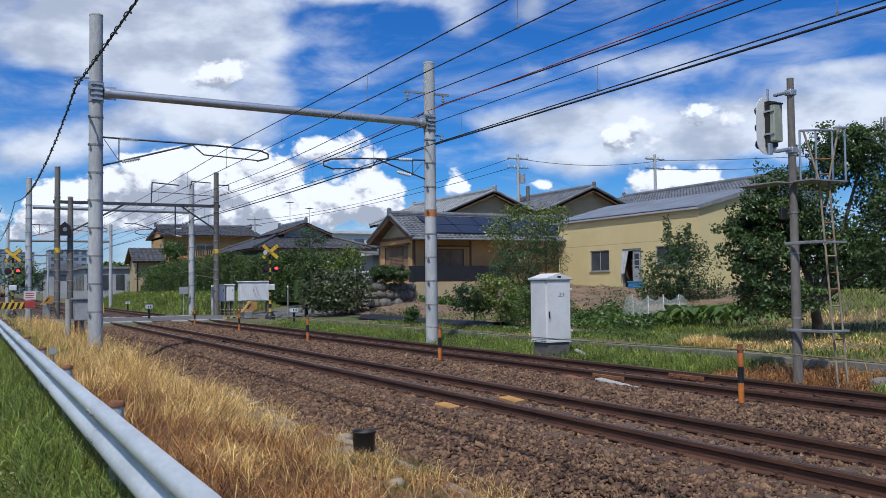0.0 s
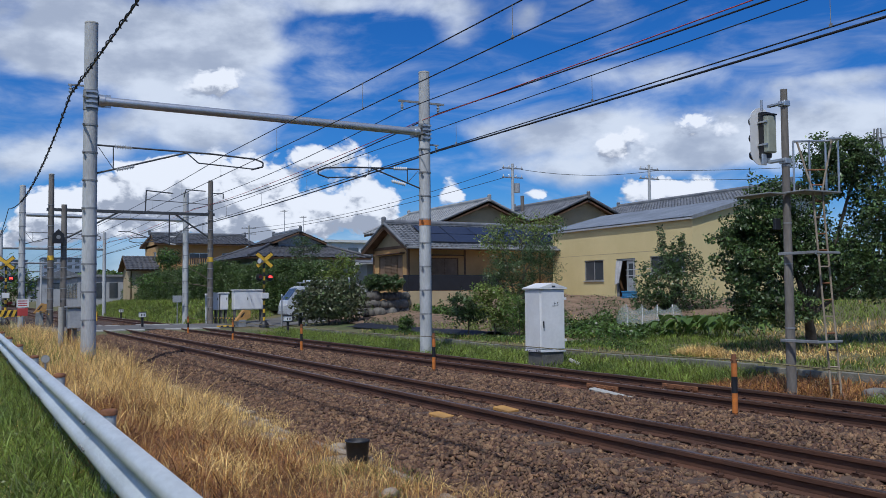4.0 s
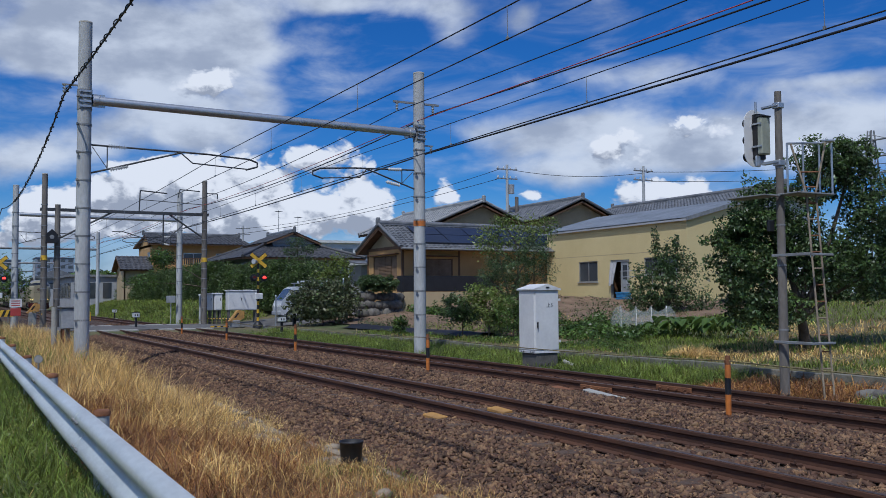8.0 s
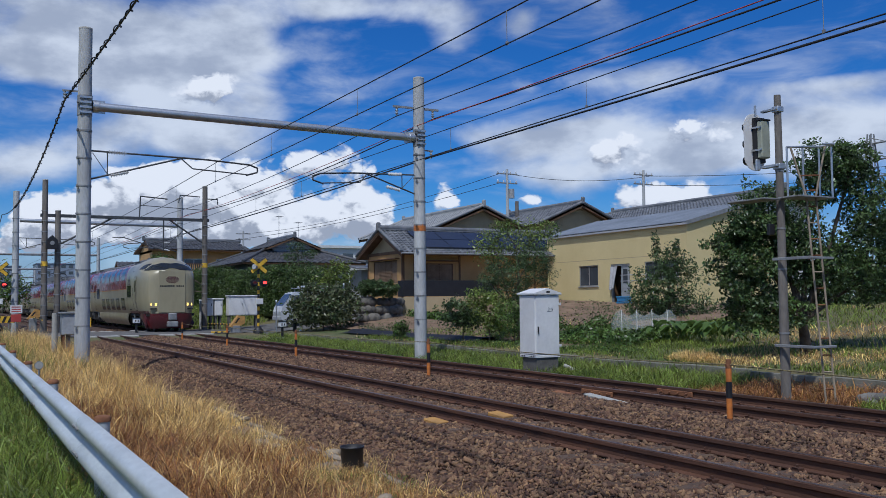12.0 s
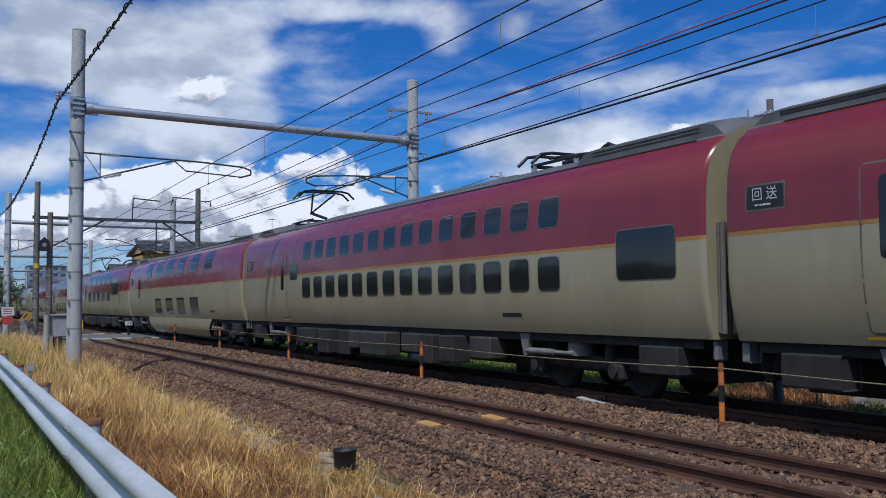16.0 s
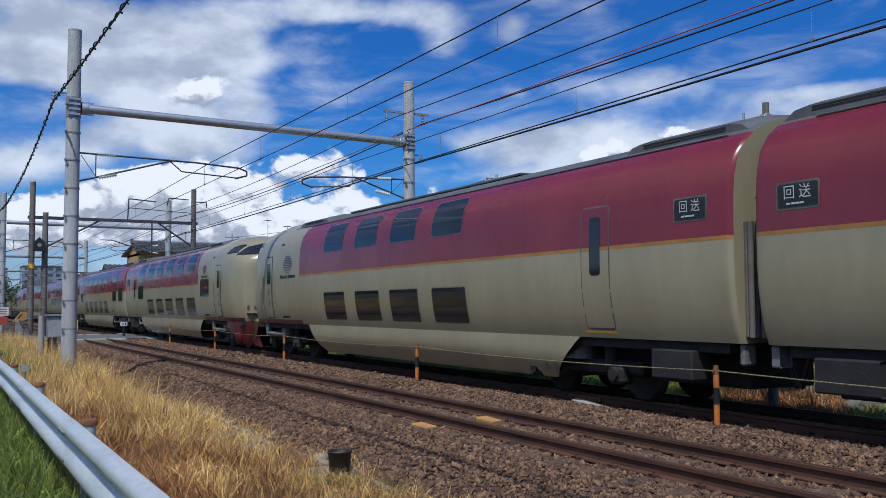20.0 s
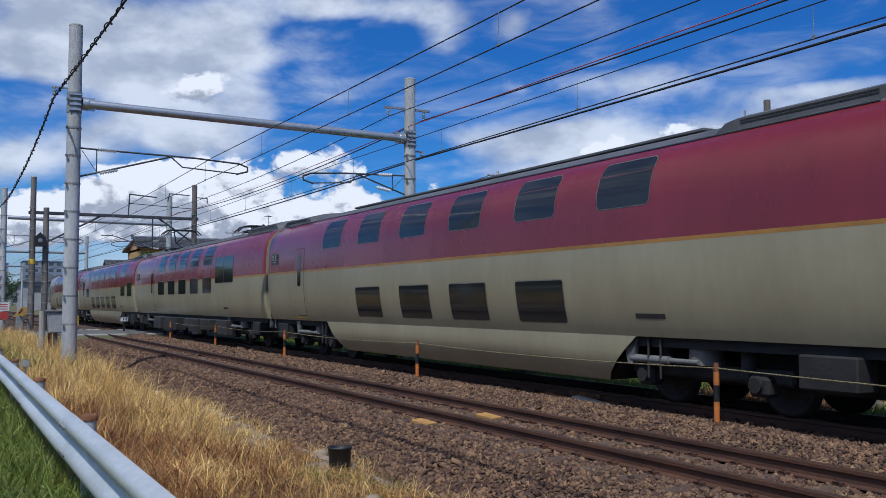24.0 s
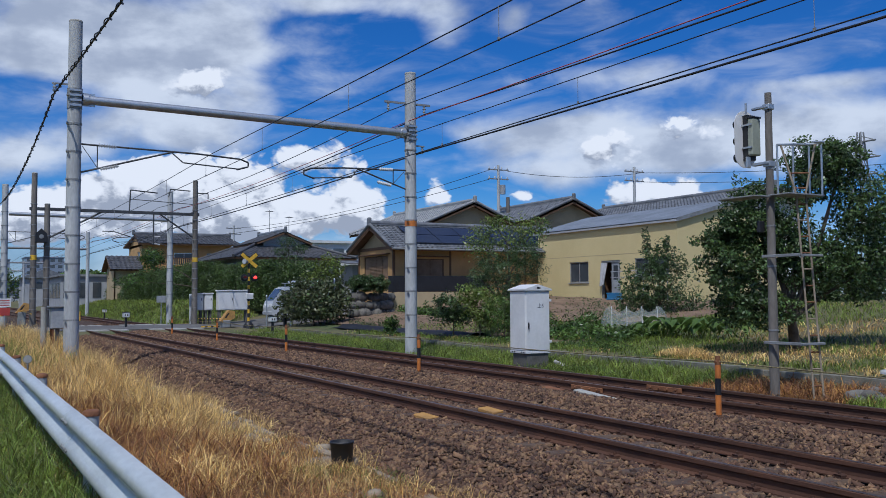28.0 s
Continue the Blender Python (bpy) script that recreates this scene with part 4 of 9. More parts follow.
# ---- equipment box, signal, bucket ----
def make_equipment_box():
    b = thing("equipment_box", (-18.62, 12.36, -0.16), "white steel trackside cabinet on a concrete plinth", "cabinet")
    part("plinth", Shape().box(-0.64, -0.02, 0.04, 0.68, -0.35, 0.27, 0.02), "plinth", b, "dark stained concrete plinth")
    part("body", Shape().box(-0.68, 0.0, 0.0, 0.70, 0.31, 1.76, 0.015), "white", b)
    part("base_rail", Shape().box(-0.69, 0.01, -0.01, 0.71, 0.25, 0.31, 0.006), "white", b)
    roof = Shape()
    roof.box(-0.73, 0.05, -0.05, 0.75, 1.76, 1.80, 0.01)
    roof.add([(-0.73, -0.05, 1.80), (0.05, -0.05, 1.80), (0.05, 0.75, 1.80), (-0.73, 0.75, 1.80), (-0.73, 0.35, 1.92), (0.05, 0.35, 1.92)],
             [(0, 1, 5, 4), (2, 3, 4, 5), (1, 2, 5), (3, 0, 4), (0, 3, 2, 1)])
    part("roof", roof, "white", b, "low gabled steel lid")
    part("vent", Shape().box(0.05, 0.055, 0.3, 0.4, 1.81, 1.85), "black", b)
    door = part("door", Shape().box(0.0, 0.014, 0.02, 0.68, 0.33, 1.74, 0.004), "white", b)
    part("handle", Shape().box(0.014, 0.045, 0.05, 0.085, 0.87, 1.0, 0.008).box(0.03, 0.05, 0.055, 0.08, 0.83, 0.94, 0.006), "black", door, "black lever handle")
    hg = Shape()
    for z in (0.5, 1.5):
        hg.box(0.012, 0.03, 0.66, 0.74, z, z + 0.06, 0.004)
    part("hinge", hg, "white", door)
    part("front_panel", Shape().box(-0.665, -0.015, -0.014, 0.0, 0.33, 1.74, 0.004), "white", b)
    ft = Shape()
    for x in (-0.6, -0.5, -0.2, -0.1):
        ft.box(x, x + 0.05, -0.016, -0.008, 0.27, 0.295)
    tagged(part("bolts", ft, "black", b), kind="stuff")
    part("cable_duct", Shape().tube((0.1, 0.75, 0.05), (0.4, 0.95, -0.1), 0.05, n=10), "concrete", b)
    txt = bpy.data.curves.new("letters", "FONT")
    txt.body, txt.size, txt.extrude = "上5", 0.125, 0.001
    o = new("letters", txt)
    o.data.materials.append(MAT["black"])
    o.parent = b
    o.matrix_local = Matrix.Translation((0.018, 0.33, 1.36)) @ Matrix(((0, 0, 1, 0), (1, 0, 0, 0), (0, 1, 0, 0), (0, 0, 0, 1)))


make_equipment_box()


def make_signal():
    s = thing("railway_signal", (-11.33, 12.62, -0.35), "railway signal seen from behind on a concrete post with platform", "signal")
    part("post", Shape().tube((0, 0, 0), (0, 0, 5.34), 0.085, 0.058, 20), "dark_pole", s)
    sb = Shape()
    for z in (1.2, 2.3, 3.0, 4.0):
        sb.tube((0, 0, z), (0, 0, z + 0.03), 0.09 - 0.005 * z, n=20)
    tagged(part("post_bands", sb, "dull_steel", s), kind="stuff")
    plate = Shape()
    pts = []
    for i in range(28):
        a = 2 * math.pi * i / 28
        pts.append((0.25 * math.cos(a) - 0.10, 4.58 + (0.27 if math.sin(a) > 0 else -0.27) + 0.24 * math.sin(a)))
    plate.prism(pts, -0.46, -0.445, 0)
    part("backplate", plate, "white", s, "white oval backplate")
    case = part("lamp_case", Shape().box(-0.33, -0.22, -0.17, 0.05, 4.27, 4.93, 0.02), "olive_case", s, "pale olive lamp case")
    part("lid", Shape().box(-0.34, -0.21, -0.18, 0.06, 4.93, 4.96, 0.008), "black", case)
    part("case_gap", Shape().box(-0.445, -0.33, -0.16, 0.04, 4.2, 5.0, 0.005), "black", case)
    st = Shape()
    for z in (4.4, 4.8):
        st.box(-0.44, -0.22, -0.19, -0.17, z, z + 0.03)
    part("straps", st, "steel", case)
    for z in (4.28, 4.58, 4.88):
        part("lamp_hood", Shape().tube((-0.46, -0.10, z), (-0.66, -0.10, z - 0.01), 0.07, 0.08, 14), "black", s)
    part("bracket", Shape().box(-0.3, 0.06, -0.1, -0.02, 5.07, 5.11, 0.008).tube((-0.32, -0.2, 5.0), (-0.32, -0.2, 5.2), 0.02).box(-0.075, 0.075, -0.075, 0.075, 5.04, 5.14, 0.012), "steel", s)
    part("bracket", Shape().box(-0.3, 0.06, -0.12, -0.02, 4.08, 4.13, 0.008).box(-0.34, -0.3, -0.22, -0.12, 4.05, 4.25, 0.01).box(-0.08, 0.08, -0.08, 0.08, 4.04, 4.14, 0.012), "steel", s)
    part("platform", Shape().box(-0.75, 0.10, -0.5, -0.1, 3.50, 3.525, 0.004).box(0.05, 0.5, -0.12, 0.78, 3.52, 3.545, 0.004), "dull_steel", s, "thin steel mesh working platform")
    rail = Shape()
    for p in ((0.10, 0.08), (0.16, 0.4), (0.2, 0.76), (0.46, 0.76)):
        rail.tube((*p, 3.54), (*p, 4.42), 0.018, n=8)
    rail.pipe([(0.10, 0.08, 4.42), (0.16, 0.4, 4.44), (0.2, 0.76, 4.46), (0.38, 0.85, 4.47), (0.55, 0.72, 4.45), (0.5, 0.5, 4.44)], 0.02)
    part("hand_rail", rail, "steel", s, "pale tubular safety rail")
    foot, head, flare = [Vector((0.59, 0.27, 0.05)), Vector((0.67, 0.41, 0.05))], [Vector((0.32, 0.27, 3.55)), Vector((0.40, 0.41, 3.55))], [Vector((0.12, 0.15, 4.42)), Vector((0.45, 0.62, 4.42))]
    stiles = Shape()
    for p, q, r in zip(foot, head, flare):
        stiles.tube(p, q, 0.018, n=8).tube(q, r, 0.018, n=8)
    lad = part("ladder", stiles, "old_kerb", s, "narrow weathered steel ladder")
    for i in range(12):
        u = 0.07 + i * 0.08
        part("rung", Shape().tube(foot[0].lerp(head[0], u), foot[1].lerp(head[1], u), 0.013, n=6), "rust" if i % 3 != 1 else "old_kerb", lad)
    for u in (0.12, 0.42):
        part("rung", Shape().tube(head[0].lerp(flare[0], u), head[1].lerp(flare[1], u), 0.013, n=6), "rust", lad)
    for z in (0.98, 2.46):
        part("ladder_tie", Shape().box(-0.1, 0.7, -0.14, -0.1, z, z + 0.05, 0.006).box(0.62, 0.7, -0.12, 0.45, z, z + 0.04, 0.006), "dull_steel", s)
    part("junction_box", Shape().box(-0.14, -0.08, -0.2, -0.06, 2.9, 3.1, 0.01), "black", s)


make_signal()

solo("bucket", Shape().lathe([(0.118, 0.0), (0.13, 0.2), (0.138, 0.205), (0.138, 0.225), (0.128, 0.225), (0.12, 0.17), (0.1, 0.165), (0.0, 0.16)], 24), "black",
     "black plastic pot standing upturned on a stone", "bucket", at=(-9.72, 3.98, -0.36))
solo("base_stone", Shape().lathe([(0.0, -0.12), (0.26, -0.1), (0.30, 0.0), (0.27, 0.075), (0.12, 0.09), (0, 0.09)], 11), "old_kerb", "pale flat stone under the black pot", "stone", at=(-9.95, 3.93, -0.45))


def kerb_pieces():
    rng = random.Random(5)
    x = -16.5
    while x < -6.5:
        l = rng.uniform(0.9, 1.6)
        o = solo("kerb_stone", Shape().box(-l / 2, l / 2, -0.05, 0.05, -0.12, 0.035, 0.02), "old_kerb", "weathered pale concrete kerb half buried in dry grass", "kerb", "drain edge kerbs")
        o.matrix_world = pose(x + l / 2, 4.12 + rng.uniform(-0.05, 0.05), -0.42 + rng.uniform(-0.03, 0.04), rng.uniform(-9, 9), rng.uniform(-3, 3), rng.uniform(-4, 4))
        x += l + rng.choice((0.02, 0.03, 0.05, 0.7))
    for i in range(7):
        r = rng.uniform(0.05, 0.15)
        prof = [(0.0, -0.4), (0.7, -0.3), (1.0, 0.0), (0.75, 0.35), (0.3, 0.5), (0.0, 0.52)]
        o = solo("field_stone", Shape().lathe([(a * r * rng.uniform(0.85, 1.1), b * r) for a, b in prof], 9), "old_kerb", "pale rounded stone at the edge of the ballast", "stone", "loose stones")
        o.matrix_world = pose(rng.uniform(-15, -8), rng.uniform(3.5, 4.2), -0.38, rng.uniform(-10, 10), 0, rng.uniform(0, 180))


kerb_pieces()


# ---- the train: fourteen sleeping cars ----
SIDE = [(0.98, 1.29), (1.15, 1.35), (1.4, 1.41), (1.7, 1.45), (2.0, 1.46), (2.4, 1.46), (2.8, 1.452), (3.1, 1.425), (3.35, 1.355), (3.55, 1.22), (3.72, 1.0), (3.86, 0.72), (3.95, 0.4), (3.99, 0.0)]
NOSE = [(0.0, 0.66, 3.32), (0.05, 0.86, 3.34), (0.12, 1.02, 3.38), (0.20, 1.13, 3.43), (0.26, 1.175, 3.47), (0.42, 1.225, 3.56), (0.75, 1.32, 3.70), (1.15, 1.405, 3.85), (1.65, 1.455, 3.96), (2.4, 1.46, 4.02), (3.4, 1.46, 3.99)]


def half_width(z):
    return float(np.interp(z, [a for a, _ in SIDE], [b for _, b in SIDE]))


class Hull:
    """The outer surface of one car: x along it, z up, with a shaped nose at one end for the cab cars."""

    def __init__(self, length, cab=0, front=0.25, rear=0.13):
        self.half, self.cab = length / 2, cab
        self.ef, self.er = self.half - front, self.half - rear
        self.face = {1: 0.85, -1: 0.52}.get(cab, 0.0)

    def scale(self, x):
        if self.cab:
            d = self.half - self.face - self.cab * x
            if d < 3.4:
                return (float(np.interp(d, [n[0] for n in NOSE], [n[1] for n in NOSE])) / 1.46, float(np.interp(d, [n[0] for n in NOSE], [n[2] for n in NOSE])))
        e = self.ef - x if x > 0 else self.er + x
        return (1.0 if e > 0.1 else 0.955 + 0.045 * math.sqrt(max(0.0, 1 - (1 - max(e, 0) / 0.1) ** 2)), 3.99)

    def at(self, x, z, side, off=0.0):
        w, top = self.scale(x)
        zz = z if z < 2.3 else 2.3 + (z - 2.3) * (top - 2.3) / 1.69
        a, b = max(0.98, z - 0.02), min(3.99, z + 0.02)
        n = Vector((b - a, half_width(a) - half_width(b))).normalized()
        return (x, side * (half_width(z) * w + off * n.x), zz + off * n.y)

    def stations(self, x0, x1):
        xs = {x0, x1}
        for k in (0.1, 0.06, 0.03):
            xs |= {self.ef - k, -self.er + k}
        if self.cab:
            xs |= {self.cab * (self.half - self.face - n[0]) for n in NOSE} | {self.cab * (self.half - self.face - d) for d in (0.025, 0.085, 0.16, 0.34, 0.58, 0.95, 1.4, 2.0)}
        return [x for x in sorted(xs) if x0 - 1e-6 <= x <= x1 + 1e-6]

    def band(self, x0, x1, zs, off=0.0, sides=(-1, 1)):
        s = Shape()
        for side in sides:
            s.grid([[self.at(x, z, side, off) for z in zs] for x in self.stations(x0, x1)])
        return s

    def panel(self, x0, x1, z0, z1, side, off, r=0.07, lean=0.0, nx=1):
        """A round-cornered panel lying on the hull."""
        s = Shape()
        n = 10
        rows = []
        for i in range(n + 1):
            u = i / n
            u = 0.5 - 0.5 * math.cos(math.pi * u)
            z = z0 + (z1 - z0) * u
            d = min(z - z0, z1 - z)
            ins = r - math.sqrt(max(0.0, r * r - (r - d) ** 2)) if d < r else 0.0
            rows.append([self.at(x0 + ins + (x1 - x0 - 2 * ins) * k / nx, z, side, off) for k in range(nx + 1)])
        return s.grid(rows)


def cab_glass(hull, cab, side, ds, low, rise, off):
    """Glass lying on the nose: ds are distances behind the front, low its lower edge, rise the part of the way up to the roof line."""
    rows = []
    for d, k in zip(ds, rise):
        x = cab * (hull.half - hull.face - d)
        top = hull.scale(x)[1]
        b = min(3.985, 2.3 + (low - 2.3) * 1.69 / (top - 2.3))
        rows.append([hull.at(x, b + (3.99 - b) * k * v / 5, side, off) for v in range(6)])
    return Shape().grid(rows)


def add_window(car, hull, x0, x1, z0, z1, r=0.07):
    for side in (-1, 1):
        w = part("window", hull.panel(x0 - 0.018, x1 + 0.018, z0 - 0.018, z1 + 0.018, side, 0.004, r + 0.02), "window_rim", car)
        part("pane", hull.panel(x0, x1, z0, z1, side, 0.008, r), "train_glass", w)


def add_door(car, hull, x0, x1, window=True):
    for side in (-1, 1):
        d = part("door", hull.panel(x0, x1, 1.1, 2.96, side, 0.003, 0.06), "rubber", car, "sliding door in a dark seal")
        part("leaf_lower", hull.panel(x0 + 0.025, x1 - 0.025, 1.13, 2.29, side, 0.007, 0.02), "cream", d)
        part("leaf_upper", hull.panel(x0 + 0.025, x1 - 0.025, 2.345, 2.935, side, 0.007, 0.02), "maroon", d)
        part("door_stripe", hull.panel(x0 + 0.025, x1 - 0.025, 2.292, 2.343, side, 0.007, 0.005), "gold", d)
        xm = (x0 + x1) / 2
        part("door_pane", hull.panel(xm - 0.13, xm + 0.13, 1.92, 2.8, side, 0.012, 0.05), "train_glass", d)
        part("step", hull.panel(x0 - 0.03, x1 + 0.03, 1.06, 1.095, side, 0.03, 0.005), "yellow", d, "yellow door step")


def add_sign(car, hull, x):
    s = part("destination_sign", hull.panel(x - 0.31, x + 0.31, 2.57, 2.90, -1, 0.005, 0.02), "rubber", car)
    part("sign_glass", hull.panel(x - 0.285, x + 0.285, 2.595, 2.875, -1, 0.008, 0.02), "black", s)
    txt = bpy.data.curves.new("letters", "FONT")
    txt.body, txt.size, txt.align_x, txt.space_character = "回 送", 0.175, "CENTER", 1.0
    t = new("letters", txt)
    t.data.materials.append(MAT["sign_lit"])
    t.parent = s
    t.matrix_local = Matrix.Translation((x, -(half_width(2.75) + 0.0145), 2.71)) @ pose(0, 0, 0, 91.5, 0, 0)
    small = Shape()
    for k in (-0.13, -0.06, 0.0, 0.06):
        small.box(x + k - 0.022, x + k + 0.03, -half_width(2.64) - 0.014, -half_width(2.64) - 0.010, 2.63, 2.652)
    part("small_lettering", small, "sign_lit", s)


def add_bogie(car, x):
    b = part("bogie", Shape().box(x - 1.5, x + 1.5, -1.0, -0.86, 0.42, 0.62, 0.04).box(x - 1.5, x + 1.5, 0.86, 1.0, 0.42, 0.62, 0.04).box(x - 0.3, x + 0.3, -0.95, 0.95, 0.4, 0.7, 0.03), "under", car, "dark bogie frame")
    for dx in (-1.05, 1.05):
        for side in (-1, 1):
            m = Matrix.Translation((x + dx, side * 0.53, 0.43)) @ pose(0, 0, 0, 90, 0, 0)
            part("wheel", Shape().lathe([(0.0, -0.06), (0.12, -0.06), (0.16, -0.03), (0.34, -0.03), (0.36, -0.065), (0.455, -0.065), (0.455, -0.04), (0.43, -0.035), (0.43, 0.065), (0.36, 0.065), (0.33, 0.02), (0.14, 0.03), (0.1, 0.07), (0, 0.07)], 28, m), "wheel", b)
            part("axle_box", Shape().box(x + dx - 0.17, x + dx + 0.17, side * 1.02 - 0.13, side * 1.02 + 0.13, 0.28, 0.55, 0.05).tube((x + dx, side * 1.12, 0.43), (x + dx, side * 1.2, 0.43), 0.1, n=14), "under", b)
            part("coil_spring", Shape().tube((x + dx * 0.72, side * 0.95, 0.5), (x + dx * 0.72, side * 0.95, 0.85), 0.11, n=12), "under", b)
    for side in (-1, 1):
        part("air_spring", Shape().tube((x, side * 0.95, 0.62), (x, side * 0.95, 0.95), 0.25, 0.22, 16), "rubber", b)
        part("damper", Shape().tube((x - 1.25, side * 1.2, 0.66), (x - 0.45, side * 1.2, 0.66), 0.055, n=10).tube((x - 0.45, side * 1.2, 0.66), (x + 0.1, side * 1.2, 0.66), 0.035, n=10), "damper", b, "pale horizontal damper")
    for side in (-1, 1):
        part("damper_bracket", Shape().prism([(x - 1.42, 0.95), (x - 1.12, 0.95), (x - 1.2, 0.58), (x - 1.3, 0.58)], side * 1.2 - 0.04, side * 1.2 + 0.04, 1), "damper", b)


def pantograph(car, x, raised, d):
    base = part("pantograph", Shape().box(x - 0.8, x + 0.8, -0.55, -0.49, 4.0, 4.05, 0.01).box(x - 0.8, x + 0.8, 0.49, 0.55, 4.0, 4.05, 0.01).box(x - 0.7, x - 0.62, -0.65, 0.65, 3.96, 4.02, 0.01).box(x + 0.62, x + 0.7, -0.65, 0.65, 3.96, 4.02, 0.01), "black", car, "black single-arm pantograph" + (", raised" if raised else ", folded"))
    if raised:
        knee, head = (x - d * 0.75, 0, 4.36), (x + d * 0.35, 0, 4.86)
    else:
        knee, head = (x - d * 1.0, 0, 4.1), (x + d * 0.5, 0, 4.14)
    part("lower_arm", Shape().tube((x + d * 0.55, 0.0, 4.08), knee, 0.045, n=10), "black", base)
    part("upper_arm", Shape().tube(knee, (head[0], -0.35, head[2]), 0.028, n=8).tube(knee, (head[0], 0.35, head[2]), 0.028, n=8), "black", base)
    hx, hz = head[0], head[2]
    for k in (-0.22, 0.22):
        part("collector_strip", Shape().pipe([(hx + k, -0.9, hz - 0.16), (hx + k, -0.7, hz + 0.02), (hx + k, -0.45, hz + 0.06), (hx + k, 0.45, hz + 0.06), (hx + k, 0.7, hz + 0.02), (hx + k, 0.9, hz - 0.16)], 0.03, 8), "black", base)
    for a in (-0.65, 0.65):
        for y in (-0.6, 0.6):
            part("insulator_foot", Shape().tube((x + a, y, 3.8), (x + a, y, 4.0), 0.05, n=10), "dull_steel", base)


def logo(car, hull, x, side, zc=2.66, k=1.0):
    """Sun disc of horizontal bars with a line of lettering under it, as plain shapes."""
    em = part("emblem", hull.panel(x - 0.2 * k, x + 0.2 * k, zc + 0.215 * k, zc + 0.245 * k, side, 0.006, 0.004), "skirt", car)
    for i in range(9):
        u = -0.9 + i * 0.2
        w = 0.37 * k * math.sqrt(max(0.05, 1 - u * u))
        t = (0.007 + 0.011 * (u + 0.9) / 1.6) * k
        part("emblem_bar", hull.panel(x - w, x + w, zc + u * 0.25 * k - t, zc + u * 0.25 * k + t, side, 0.006, 0.004), "skirt", em)
    a = -0.62 * k
    for wd, tall in ((0.08, 1.3), (0.06, 1), (0.07, 1), (0.06, 1), (0.02, 1), (0.06, 1), (0.06, 1), (0.0, 0), (0.08, 1.3), (0.07, 1), (0.06, 1), (0.06, 1), (0.06, 1), (0.06, 1), (0.06, 1)):
        if tall:
            part("lettering_bar", hull.panel(x + a, x + a + wd * k, zc - 0.39 * k, zc - 0.39 * k + 0.085 * tall * k, side, 0.006, 0.004), "black", em)
        a += (wd + 0.026) * k if tall else 0.07 * k


def rear_dash(car, hull, x, z=1.24):
    nm = part("car_number_bar", hull.panel(x, x + 0.62, z, z + 0.07, -1, 0.005, 0.004), "equip", car, "small dark row of car numbering")


